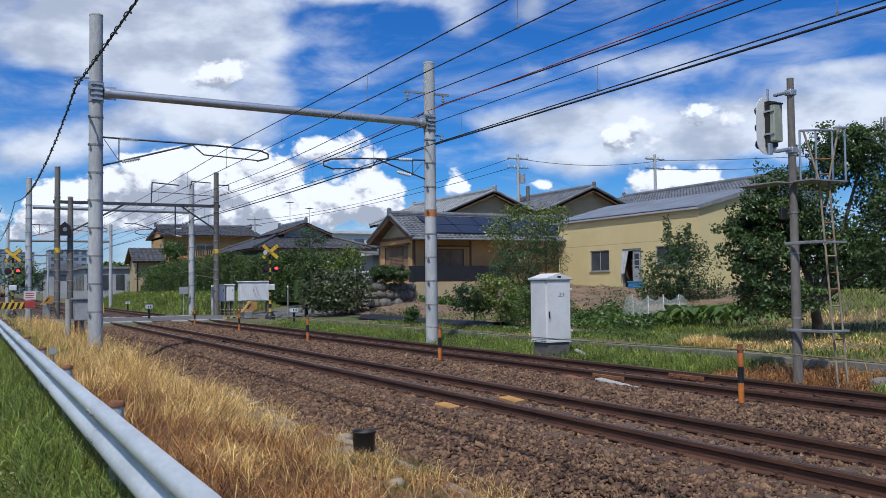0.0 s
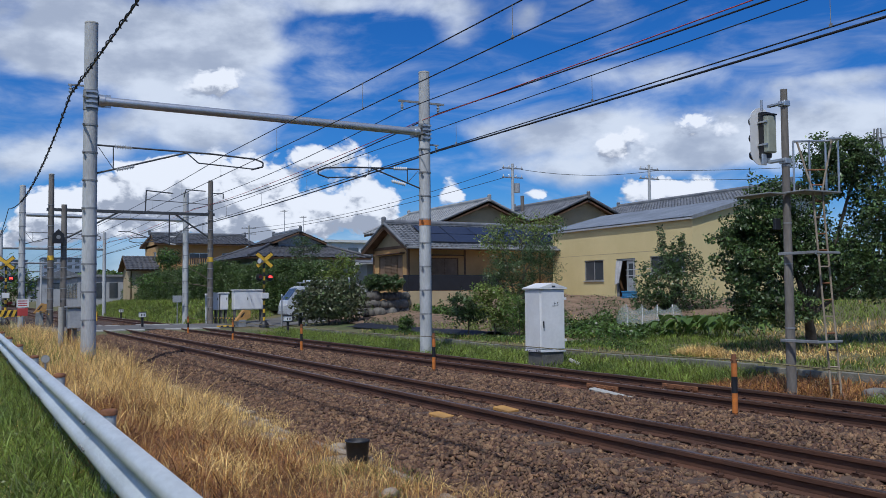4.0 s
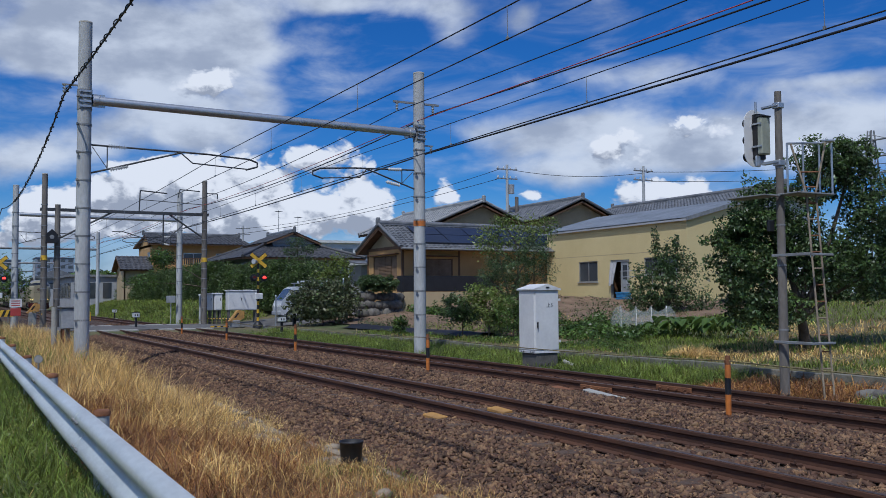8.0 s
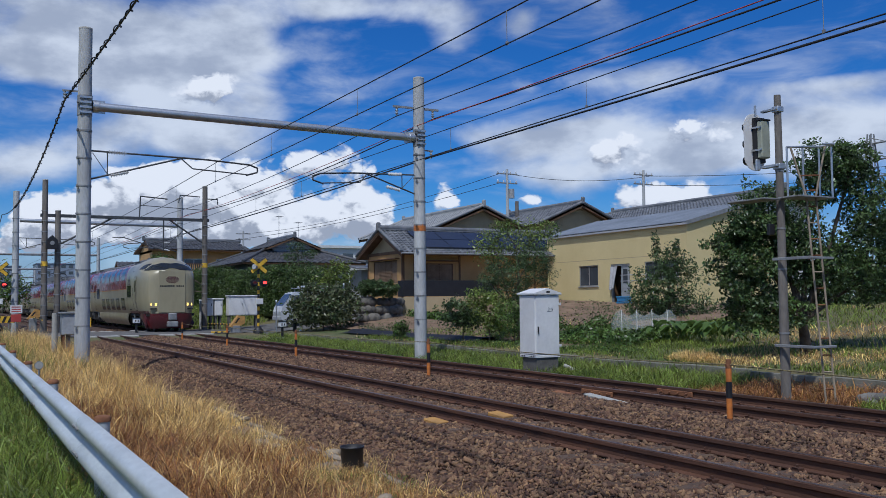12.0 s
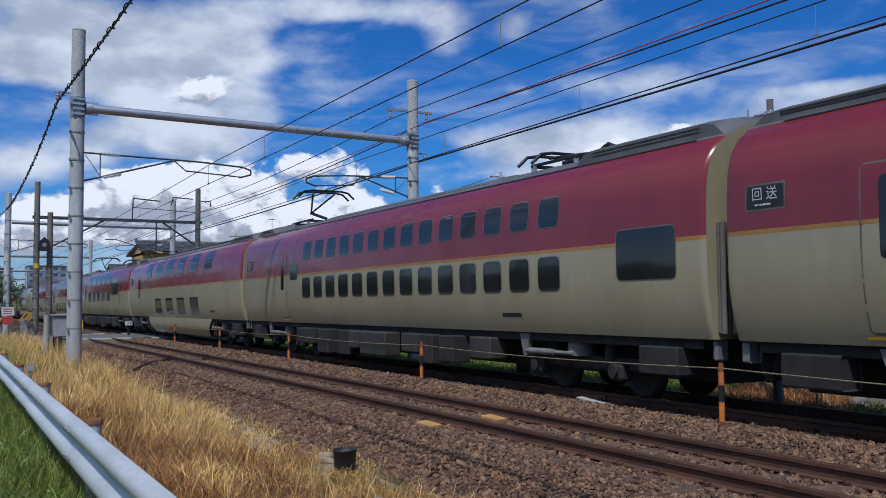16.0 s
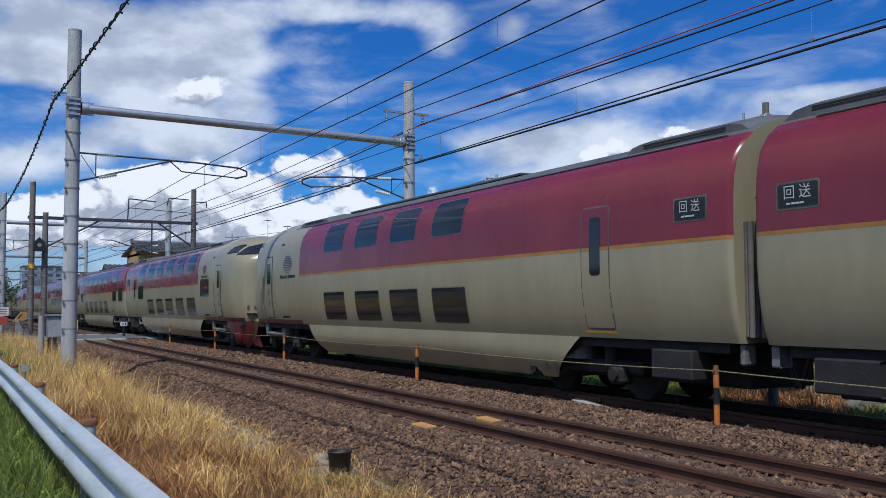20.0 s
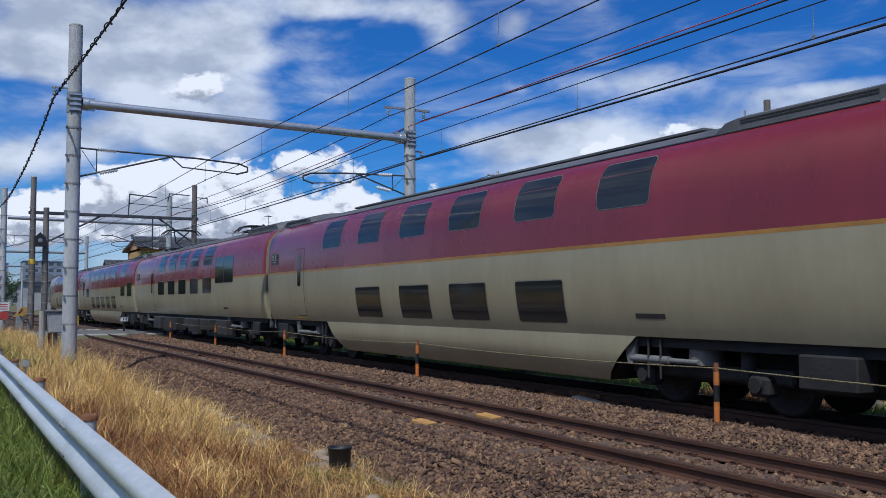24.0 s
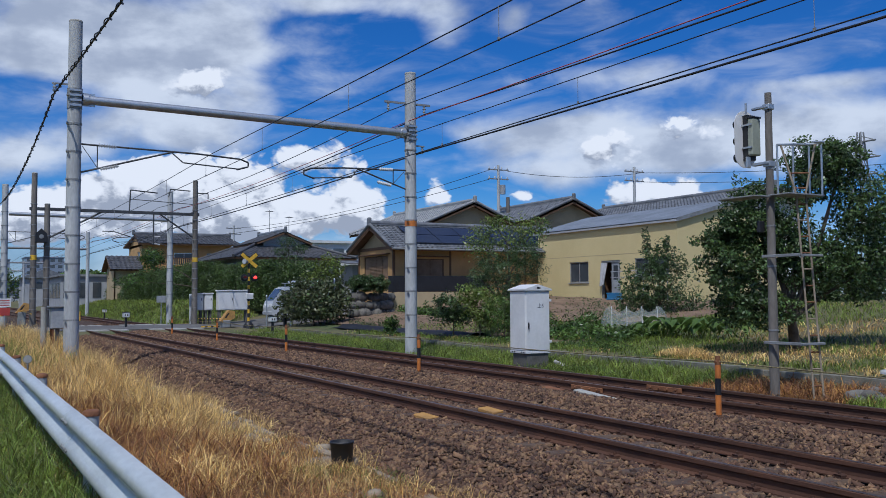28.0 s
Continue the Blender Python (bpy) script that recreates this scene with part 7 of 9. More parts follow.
def block(name, label, x0, x1, y0, y1, z0, z1, material, floors, cols, roof="dull_steel"):
    """Plain flat-roofed building with rows of windows on the two sides that show."""
    h = thing(name, (0, 0, 0), label, "building")
    part("body", Shape().box(x0, x1, y0, y1, z0, z1), material, h)
    part("roof_edge", Shape().box(x0 - 0.3, x1 + 0.3, y0 - 0.3, y1 + 0.3, z1, z1 + 0.25), roof, h)
    fh = (z1 - z0) / floors
    for f in range(floors):
        za, zc = z0 + fh * (f + 0.35), z0 + fh * (f + 0.82)
        for c in range(cols):
            w = (y1 - y0) / cols
            part("window", Shape().box(x1, x1 + 0.05, y0 + w * (c + 0.2), y0 + w * (c + 0.8), za, zc), "glass", h)
        n = max(2, int((x1 - x0) / ((y1 - y0) / cols)))
        for c in range(n):
            w = (x1 - x0) / n
            part("window", Shape().box(x0 + w * (c + 0.2), x0 + w * (c + 0.8), y0 - 0.05, y0, za, zc), "glass", h)
    return h


block("office_building", "white flat-roofed building with a band of dark windows", -100, -88.5, 33.0, 42.5, 1.0, 7.0, "plaster_white", 2, 5, "plaster_white")
block("warehouse", "grey flat-roofed block by the line in the distance", -130, -117, 12.4, 20.5, 0.2, 4.1, "plaster_grey", 1, 5)
block("white_shed", "small white outbuilding between the houses", -76, -72, 31.0, 34.0, 0.5, 4.2, "plaster_white", 1, 2, "plaster_white")
for i, (x, y, w, d, hh, fl) in enumerate(((-420, 10, 16, 14, 17, 6), (-470, 33, 20, 16, 20, 7), (-520, -2, 22, 18, 22, 8), (-430, 24, 14, 10, 9, 3))):
    block("apartment_building", "apartment block far down the line, tinted blue-grey for haze", x, x + w, y, y + d, 0, hh, "distance", fl, 5, "distance")
rng_d = random.Random(8)
for i in range(16):
    x, y = -150 - i * 14 + rng_d.uniform(-5, 5), rng_d.choice((-9, -16, 17, 24, 30)) + rng_d.uniform(-3, 3)
    w, hh = rng_d.uniform(6, 10), rng_d.uniform(3, 5.5)
    h = thing("house", (x, y, 0), "small distant house with a dark pitched roof", "house", "distant houses")
    part("wall", Shape().box(-w / 2, w / 2, -4, 4, -0.5, hh), rng_d.choice(("plaster_grey", "sand", "plaster_white", "distance")), h)
    part("roof", Shape().prism([(-4.6, hh), (4.6, hh), (0, hh + 1.8)], -w / 2 - 0.5, w / 2 + 0.5, 0), "kawara", h)
    for k in (-1.8, 1.2):
        part("window", Shape().box(w / 2, w / 2 + 0.04, k, k + 1.2, hh - 1.9, hh - 0.8), "glass", h)


# ---- utility poles, masts, distant wires ----
def utility_pole(x, y, z0, z1, label, drum=True):
    p = thing("utility_pole", (x, y, z0), label, "utility pole", "utility poles")
    part("pole", Shape().tube((0, 0, 0), (0, 0, z1 - z0), 0.16, 0.1, 12), "pole", p)
    for dz in (0.4, 1.1):
        part("cross_arm", Shape().box(-0.06, 0.06, -0.9, 0.9, z1 - z0 - dz, z1 - z0 - dz + 0.08), "dull_steel", p)
        for k in (-0.8, -0.3, 0.3, 0.8):
            part("insulator", Shape().lathe([(0.03, 0), (0.06, 0.05), (0.03, 0.1), (0.06, 0.15), (0, 0.18)], 8, Matrix.Translation((0, k, z1 - z0 - dz + 0.08))), "porcelain", p)
    if drum:
        part("transformer", Shape().tube((0.05, 0.35, z1 - z0 - 2.2), (0.05, 0.35, z1 - z0 - 1.5), 0.22, n=14), "grey_box", p)


utility_pole(-59.2, 36.95, 1.3, 11.4, "concrete utility pole with cross arms among the houses")
utility_pole(-54.3, 46.0, 1.4, 11.2, "slim utility pole behind the tile roofs", False)
utility_pole(-110, 31.0, 1.0, 10.2, "distant utility pole behind the roofs", False)
solo("vent_pipe", Shape().tube((-58.9, 37.6, 1.3), (-58.9, 37.6, 8.95), 0.14, n=12), "dark_pole", "dark upright pipe beside the utility pole", "pipe")
for x, y, z0, z1 in ((-76, 24.5, 6.6, 8.9), (-74.5, 25.7, 5.9, 8.3), (-112.4, 26.0, 9.15, 10.5)):
    a = thing("antenna", (x, y, z0), "thin rooftop television antenna", "antenna", "antennas")
    part("mast", Shape().tube((0, 0, 0), (0, 0, z1 - z0), 0.025, n=6), "dull_steel", a)
    for k in range(4):
        part("element", Shape().tube((-0.3 + k * 0.2, -0.3, z1 - z0 - 0.1), (-0.3 + k * 0.2, 0.3, z1 - z0 - 0.1), 0.012, n=5), "dull_steel", a)
    part("boom", Shape().tube((-0.4, 0, z1 - z0 - 0.1), (0.4, 0, z1 - z0 - 0.1), 0.014, n=5), "dull_steel", a)


def pylon():
    p = thing("pylon", (-92.0, 122.0, 0), "grey lattice power pylon beyond the trees", "pylon")
    h = 26.0
    for sx in (-1, 1):
        for sy in (-1, 1):
            part("leg", Shape().tube((sx * 2.0, sy * 2.0, 0), (sx * 0.3, sy * 0.3, h), 0.13, n=5), "dull_steel", p)
    for k in range(10):
        z, w = k * 2.5, 2.0 - 1.7 * k * 2.5 / h
        z2, w2 = z + 2.5, 2.0 - 1.7 * (k + 1) * 2.5 / h
        part("lacing", Shape().tube((w, -w, z), (w2, w2, z2), 0.07, n=4).tube((w, w, z), (w2, -w2, z2), 0.07, n=4), "dull_steel", p)
    for z, w in ((24.5, 2.6), (22.0, 3.3), (19.5, 2.8)):
        part("arm", Shape().tube((-w, 0, z), (w, 0, z), 0.14, n=5).tube((-w, 0, z), (0, 0, z + 0.9), 0.08, n=4).tube((w, 0, z), (0, 0, z + 0.9), 0.08, n=4), "dull_steel", p)


pylon()


def cable(name, a, b, sag, r, label):
    a, b = Vector(a), Vector(b)
    pts = [a.lerp(b, i / 20) - Vector((0, 0, sag * 4 * (i / 20) * (1 - i / 20))) for i in range(21)]
    solo(name, Shape().pipe(pts, r, 5), "wire", label, "wire", "power lines")


cable("power_line", (-59.2, 36.2, 11.0), (-110, 30.2, 9.8), 0.9, 0.02, "thin power line between utility poles")
cable("power_line", (-59.2, 37.7, 11.0), (-54.3, 46.7, 10.8), 0.4, 0.02, "thin power line between utility poles")
cable("power_line", (-54.3, 46.7, 10.8), (-20, 62, 10.8), 0.9, 0.02, "thin power line above the trees")
cable("power_line", (-54.3, 46.7, 10.1), (-20, 62, 10.0), 0.9, 0.02, "thin power line above the trees")
cable("power_line", (-59.2, 36.2, 10.3), (-92, 18, 7.0), 0.8, 0.02, "thin power line sloping down to a house")
for z, dy in ((5.2, 0), (4.6, 0.6), (5.8, -0.5)):
    cable("power_line", (-60, 1.8 + dy, z + 1.2), (-190, 0 + dy, z), 1.0, 0.02, "thin dark cable beside the line")


# ---- level crossing equipment ----
def warning_signal(x, y, z, rz, label, lit=(0, 1)):
    s = thing("crossing_signal", (x, y, z), label, "crossing signal", "crossing signals", rz=rz)
    post = part("post", Shape().tube((0, 0, 0), (0, 0, 3.3), 0.06, n=14), "black", s)
    for k in range(7):
        part("stripe", Shape().tube((0, 0, 0.3 + k * 0.42), (0, 0, 0.5 + k * 0.42), 0.064, n=14), "yellow", post)
    for a in (40, -40):
        o = part("cross_board", Shape().box(-0.012, 0.012, -0.52, 0.52, -0.09, 0.09, 0.005), "yellow", s, "yellow crossbuck board")
        o.matrix_local = pose(0.09 + (0.015 if a > 0 else 0), 0, 3.45, a, 0, 0)
        part("black_edge", Shape().box(-0.016, -0.012, -0.55, 0.55, -0.115, 0.115), "black", o)
    for i, dy in enumerate((-0.26, 0.26)):
        h = part("lamp", Shape().tube((0.05, dy, 2.55), (0.09, dy, 2.55), 0.19, n=20).tube((0.09, dy, 2.55), (0.28, dy, 2.57), 0.11, 0.12, 16), "black", s, "round black lamp head")
        part("lens", Shape().tube((0.1, dy, 2.55), (0.285, dy, 2.55), 0.1, n=16), "lamp_red" if i in lit else "lamp_off", h)
    part("lamp_arm", Shape().box(-0.03, 0.05, -0.3, 0.3, 2.5, 2.58), "black", s)
    part("direction_box", Shape().box(0.05, 0.2, -0.2, 0.2, 1.45, 1.75, 0.02), "white", s)
    part("loudspeaker", Shape().tube((0.0, 0, 3.35), (0.2, -0.3, 3.4), 0.04, 0.14, 12), "grey_box", s)
    part("foot", Shape().lathe([(0.28, -0.1), (0.26, 0.12), (0.12, 0.3), (0.07, 0.32)], 14), "black", s)


warning_signal(-47.0, 14.05, -0.05, 0, "level crossing signal with yellow crossbuck and red lamps", lit=(1,))
warning_signal(-58.5, 2.35, 0.1, 0, "level crossing signal with red lamps beside the road", lit=(1,))


def barrier(x, y, z, side, label):
    b = thing("crossing_barrier", (x, y, z), label, "barrier", "crossing barriers")
    part("machine", Shape().box(-0.22, 0.22, -0.2, 0.2, 0, 0.75, 0.03), "dull_steel", b)
    part("hood", Shape().prism([(-0.32, 0.7), (0.1, 1.25), (0.42, 1.2), (0.42, 0.85), (0.0, 0.62)], -0.2, 0.2, 0), "board", b, "yellow and black hood of the barrier machine")
    part("hood_band", Shape().prism([(-0.12, 0.86), (0.06, 1.1), (0.16, 1.12), (-0.02, 0.86)], -0.205, 0.205, 0), "black", b)
    arm = part("arm", Shape().tube((0, 0, 0.8), (-6.2 * side, 0, 0.72), 0.04, 0.025, 10), "yellow", b, "yellow and black striped barrier arm, lowered")
    for k in range(9):
        part("arm_band", Shape().tube((side * (-0.5 - k * 0.64), 0, 0.795 - k * 0.008), (side * (-0.8 - k * 0.64), 0, 0.792 - k * 0.008), 0.045, 0.043, 10), "black", arm)


barrier(-46.6, 12.75, -0.4, 1, "lowered level crossing barrier with yellow hood")
barrier(-56.6, 4.0, 0.0, -1, "lowered level crossing barrier beside the near track")


def striped_fence(x, y, z, n, rz, label):
    f = thing("warning_fence", (x, y, z), label, "fence", "crossing fences", rz=rz)
    for i in range(n):
        o = part("board", Shape().box(-0.02, 0.02, i * 0.9, i * 0.9 + 0.88, 0.25, 0.62, 0.005), "yellow", f)
        for k in range(3):
            a = i * 0.9 + 0.06 + k * 0.3
            part("black_stripe", Shape().add([(0.022, a, 0.26), (0.022, a + 0.14, 0.26), (0.022, a + 0.28, 0.61), (0.022, a + 0.14, 0.61), (0.026, a, 0.26), (0.026, a + 0.14, 0.26), (0.026, a + 0.28, 0.61), (0.026, a + 0.14, 0.61)], [(0, 1, 2, 3), (4, 5, 6, 7), (0, 1, 5, 4), (1, 2, 6, 5), (2, 3, 7, 6), (3, 0, 4, 7)]), "black", o)
        part("stake", Shape().box(-0.04, -0.02, i * 0.9 + 0.4, i * 0.9 + 0.46, -0.1, 0.62), "dull_steel", f)


striped_fence(-57.5, 0.6, 0.25, 3, 0, "yellow and black striped fence boards beside the crossing")
striped_fence(-46.6, 11.5, -0.55, 1, 0, "low yellow and black striped board at the crossing edge")


def stop_box(x, y, z, label):
    b = thing("detector_post", (x, y, z), label, "sensor", "crossing sensors")
    part("stem", Shape().tube((0, 0, 0), (0, 0, 0.55), 0.06, n=12), "black", b)
    part("foot", Shape().box(-0.25, 0.25, -0.25, 0.25, -0.15, 0.06, 0.02), "concrete", b)
    part("head", Shape().box(-0.14, 0.14, -0.17, 0.17, 0.55, 0.8, 0.03), "white", b)
    part("visor", Shape().box(-0.16, 0.16, -0.2, 0.2, 0.8, 0.83, 0.005), "black", b)
    for k in (-0.06, 0.06):
        part("eye", Shape().box(0.14, 0.15, k - 0.025, k + 0.025, 0.62, 0.72), "black", b)


stop_box(-42.3, 13.8, -0.22, "white crossing detector head on a short black stem")
stop_box(-49.6, 8.4, -0.05, "white crossing detector head between the tracks")
stop_box(-79.0, 11.7, -0.2, "white detector head on a short stem beside the track")
for x, y, h in ((-67, 8.35, 0.7), (-80, 8.35, 0.7)):
    solo("marker_post", Shape().tube((0, 0, 0), (0, 0, h), 0.04, n=10), "yellow", "short yellow post between the tracks", "post", "marker posts", at=(x, y, -0.1))


def relay_cabinets():
    for x, y, w, h in ((-52.6, 13.9, 1.75, 1.08), (-53.2, 12.72, 0.46, 0.92), (-53.2, 13.26, 0.46, 0.92)):
        c = thing("relay_cabinet", (x, y, 0.52), "white steel relay cabinet standing on a raised base near the crossing", "cabinet", "relay cabinets")
        part("body", Shape().box(-0.3, 0.3, 0, w, 0.25, 0.25 + h, 0.02), "white", c)
        part("roof", Shape().box(-0.36, 0.36, -0.05, w + 0.05, 0.25 + h, 0.32 + h, 0.02), "white", c)
        n = 2 if w > 1 else 1
        for i in range(n):
            d = part("door", Shape().box(0.3, 0.315, 0.03 + i * w / n, (i + 1) * w / n - 0.03, 0.3, 0.2 + h, 0.004), "white", c)
            part("handle", Shape().box(0.315, 0.335, (i + 1) * w / n - 0.12, (i + 1) * w / n - 0.09, 0.8, 0.95), "black", d)
        for a in (0.1, w - 0.1):
            part("leg", Shape().box(-0.2, 0.2, a - 0.05, a + 0.05, -0.75, 0.25), "plinth", c)


relay_cabinets()
post_specs = [(-46.5, 14.85, -0.1, 1.7, 0.035, "steel", "thin pale post beside the crossing"), (-44.6, 15.5, 0.0, 1.45, 0.05, "porcelain", "leaning white post beside the crossing"),
              (-44.9, 15.3, 0.0, 1.4, 0.09, "black", "dark short post beside the crossing"), (-54.8, 12.9, -0.2, 1.9, 0.07, "pole", "short concrete post with a box"), (-43.0, 17.2, 0.2, 2.2, 0.03, "steel", "thin pale pole beside the bush")]
for x, y, z, h, r, m, lab in post_specs:
    solo("post", Shape().tube((0, 0, 0), (0, 0, h), r, n=12).lathe([(r * 1.3, h - 0.1), (r * 1.3, h), (0, h + 0.02)], 12), m, lab, "post", "crossing posts", at=(x, y, z))
solo("post_box", Shape().box(-0.1, 0.1, -0.12, 0.12, 0, 0.5, 0.02), "white", "small white box on a post by the crossing", "box", at=(-54.7, 13.1, 1.1))
solo("post_sign", Shape().box(-0.02, 0.02, -0.28, 0.28, 0, 0.42, 0.01).tube((0, 0, -1.3), (0, 0, 0.4), 0.03, n=8), "grey_box", "small grey sign plate on a post by the concrete gantry", "sign", at=(-58.6, 12.0, 1.2))


def lineside_cabinet():
    c = thing("lineside_cabinet", (-28.5, 2.75, 0.0), "grey steel lineside cabinet on legs beside a concrete stub", "cabinet")
    part("body", Shape().box(-0.3, 0.3, 0.0, 0.52, 0.62, 1.22, 0.02), "grey_box", c)
    part("roof", Shape().box(-0.36, 0.36, -0.05, 0.57, 1.22, 1.27, 0.01), "dull_steel", c)
    part("door", Shape().box(0.3, 0.312, 0.03, 0.49, 0.65, 1.19, 0.004), "grey_box", c)
    for y in (0.06, 0.46):
        for x in (-0.25, 0.25):
            part("leg", Shape().box(x - 0.025, x + 0.025, y - 0.025, y + 0.025, -0.4, 0.62), "rust", c)
    part("stub_post", Shape().tube((0.1, -0.17, -0.4), (0.1, -0.17, 1.24), 0.08, n=12), "concrete", c)
    part("conduit", Shape().tube((0.0, 0.2, -0.4), (0.0, 0.2, 0.62), 0.06, n=10), "dull_steel", c)


lineside_cabinet()
q = thing("warning_sign", (-54.0, 3.0, 0.3), "red and white warning plates on a short post by the crossing", "sign")
part("post", Shape().tube((0, 0, -0.4), (0, 0, 1.15), 0.04, n=10), "steel", q)
part("upper_plate", Shape().box(0.03, 0.05, -0.3, 0.3, 0.75, 1.2, 0.005), "porcelain", q)
for k in range(3):
    part("lettering_bar", Shape().box(0.05, 0.054, -0.22, 0.22, 0.82 + k * 0.12, 0.87 + k * 0.12), "red_wire", q)
part("lower_plate", Shape().box(0.03, 0.05, -0.25, 0.25, 0.3, 0.7, 0.005), "red_wire", q)


# ---- van waiting at the crossing ----
def make_van():
    v = thing("van", (-49.3, 20.0, 0.2), "silver boxy van with a roof rack waiting at the crossing", "van")
    # local: +X towards the viewer's side, front towards -Y
    L, W = 3.4, 1.46
    prof = [(-1.7, 0.35), (-1.72, 0.75), (-1.62, 1.05), (-1.05, 1.75), (-0.8, 1.85), (1.5, 1.88), (1.66, 1.7), (1.7, 0.9), (1.7, 0.3), (-1.6, 0.28)]
    part("body", Shape().prism(prof, -W / 2, W / 2, 0), "van", v)
    for s in (-1, 1):
        x = s * (W / 2 + 0.006)
        def pane(poly, nm):
            part(nm, Shape().add([(x, a, b) for a, b in poly] + [(x - s * 0.02, a, b) for a, b in poly], [tuple(range(len(poly))), tuple(range(len(poly), 2 * len(poly)))]), "glass", v)
        pane([(-1.4, 1.1), (-0.95, 1.65), (-0.45, 1.68), (-0.45, 1.1)], "front_side_window")
        pane([(-0.38, 1.1), (-0.38, 1.68), (0.55, 1.7), (0.55, 1.1)], "side_window")
        pane([(0.65, 1.1), (0.65, 1.7), (1.5, 1.68), (1.56, 1.1)], "rear_side_window")
        for y in (-1.15, 1.1):
            wh = part("wheel", Shape().tube((s * (W / 2 - 0.16), y, 0.27), (s * (W / 2 + 0.01), y, 0.27), 0.28, n=20), "black", v)
            part("rim", Shape().tube((s * (W / 2 + 0.01), y, 0.27), (s * (W / 2 + 0.016), y, 0.27), 0.17, n=16), "steel", wh)
    part("windscreen", Shape().add([(-0.66, -1.6, 1.1), (0.66, -1.6, 1.1), (0.62, -1.09, 1.73), (-0.62, -1.09, 1.73)], [(0, 1, 2, 3)]), "glass", v)
    part("rear_window", Shape().add([(-0.6, 1.705, 1.15), (0.6, 1.705, 1.15), (0.6, 1.675, 1.66), (-0.6, 1.675, 1.66)], [(0, 1, 2, 3)]), "glass", v)
    part("bumper", Shape().box(-0.7, 0.7, -1.78, -1.62, 0.3, 0.5, 0.03), "grey_box", v)
    for s in (-1, 1):
        part("headlight", Shape().box(s * 0.5 - 0.14, s * 0.5 + 0.14, -1.74, -1.66, 0.72, 0.88, 0.03), "porcelain", v)
        part("mirror", Shape().box(s * 0.78 - 0.06, s * 0.78 + 0.06, -1.2, -1.12, 1.1, 1.3, 0.02), "black", v)
    rack = part("roof_rack", Shape().box(-0.6, 0.6, -0.7, 1.4, 2.02, 2.06, 0.01), "steel", v)
    for y in (-0.5, 0.4, 1.2):
        for s in (-1, 1):
            part("rack_foot", Shape().box(s * 0.6 - 0.02, s * 0.6 + 0.02, y - 0.03, y + 0.03, 1.86, 2.02), "steel", rack)
    part("load", Shape().box(-0.45, 0.5, -0.4, 1.5, 2.06, 2.18, 0.03), "van", rack)
    return v


VAN = make_van()


# ---- plants ----
def unit(v):
    return v / np.maximum(np.linalg.norm(v, axis=-1, keepdims=True), 1e-9)


def leaf_cloud(name, pts, size, material, parent=None, seed=0, long=2.0, out=None, kind="", label="", category=""):
    """Small folded leaves, one at each point, facing all ways but mostly up and outwards."""
    rng = np.random.default_rng(seed)
    n = len(pts)
    nor = unit(rng.normal(size=(n, 3)) * 0.9 + np.array([0, 0, 0.6]) + (out if out is not None else 0))
    d = unit(np.cross(nor, rng.normal(size=(n, 3))))
    w = np.cross(nor, d)
    s = size * rng.uniform(0.6, 1.3, n)[:, None]
    p0 = pts - d * s * 0.5
    tip = pts + d * s * 0.5 - nor * s * 0.12
    l = pts + w * s * (0.5 / long) + nor * s * 0.07
    r = pts - w * s * (0.5 / long) + nor * s * 0.07
    v = np.stack([p0, l, tip, r], 1).reshape(-1, 3)
    f = np.arange(n * 4).reshape(n, 4)
    return array_mesh(name, v, f, 0, material, kind, label, category, parent)


def blob_points(blobs, seed, hollow=0.55, gaps=0.35):
    rng = np.random.default_rng(seed)
    out, dirs = [], []
    for x, y, z, rh, rv, n in blobs:
        d = unit(rng.normal(size=(n * 2, 3)))
        r = rng.uniform(hollow ** 3, 1.0, n * 2) ** (1 / 3)
        wob = 1 + 0.28 * np.sin(d[:, 0] * 5 + x * 3) * np.sin(d[:, 1] * 6 + y) + 0.22 * np.sin(d[:, 2] * 8 + z * 2 + d[:, 0] * 4)
        p = np.array([x, y, z]) + d * (r * wob)[:, None] * np.array([rh, rh, rv])
        g = np.sin(p[:, 0] * 7.1) * np.sin(p[:, 1] * 6.3 + 1) * np.sin(p[:, 2] * 7.7 + 2)
        keep = np.flatnonzero(g > -gaps)[:n]
        out.append(p[keep])
        dirs.append(d[keep])
    return np.concatenate(out), np.concatenate(dirs)


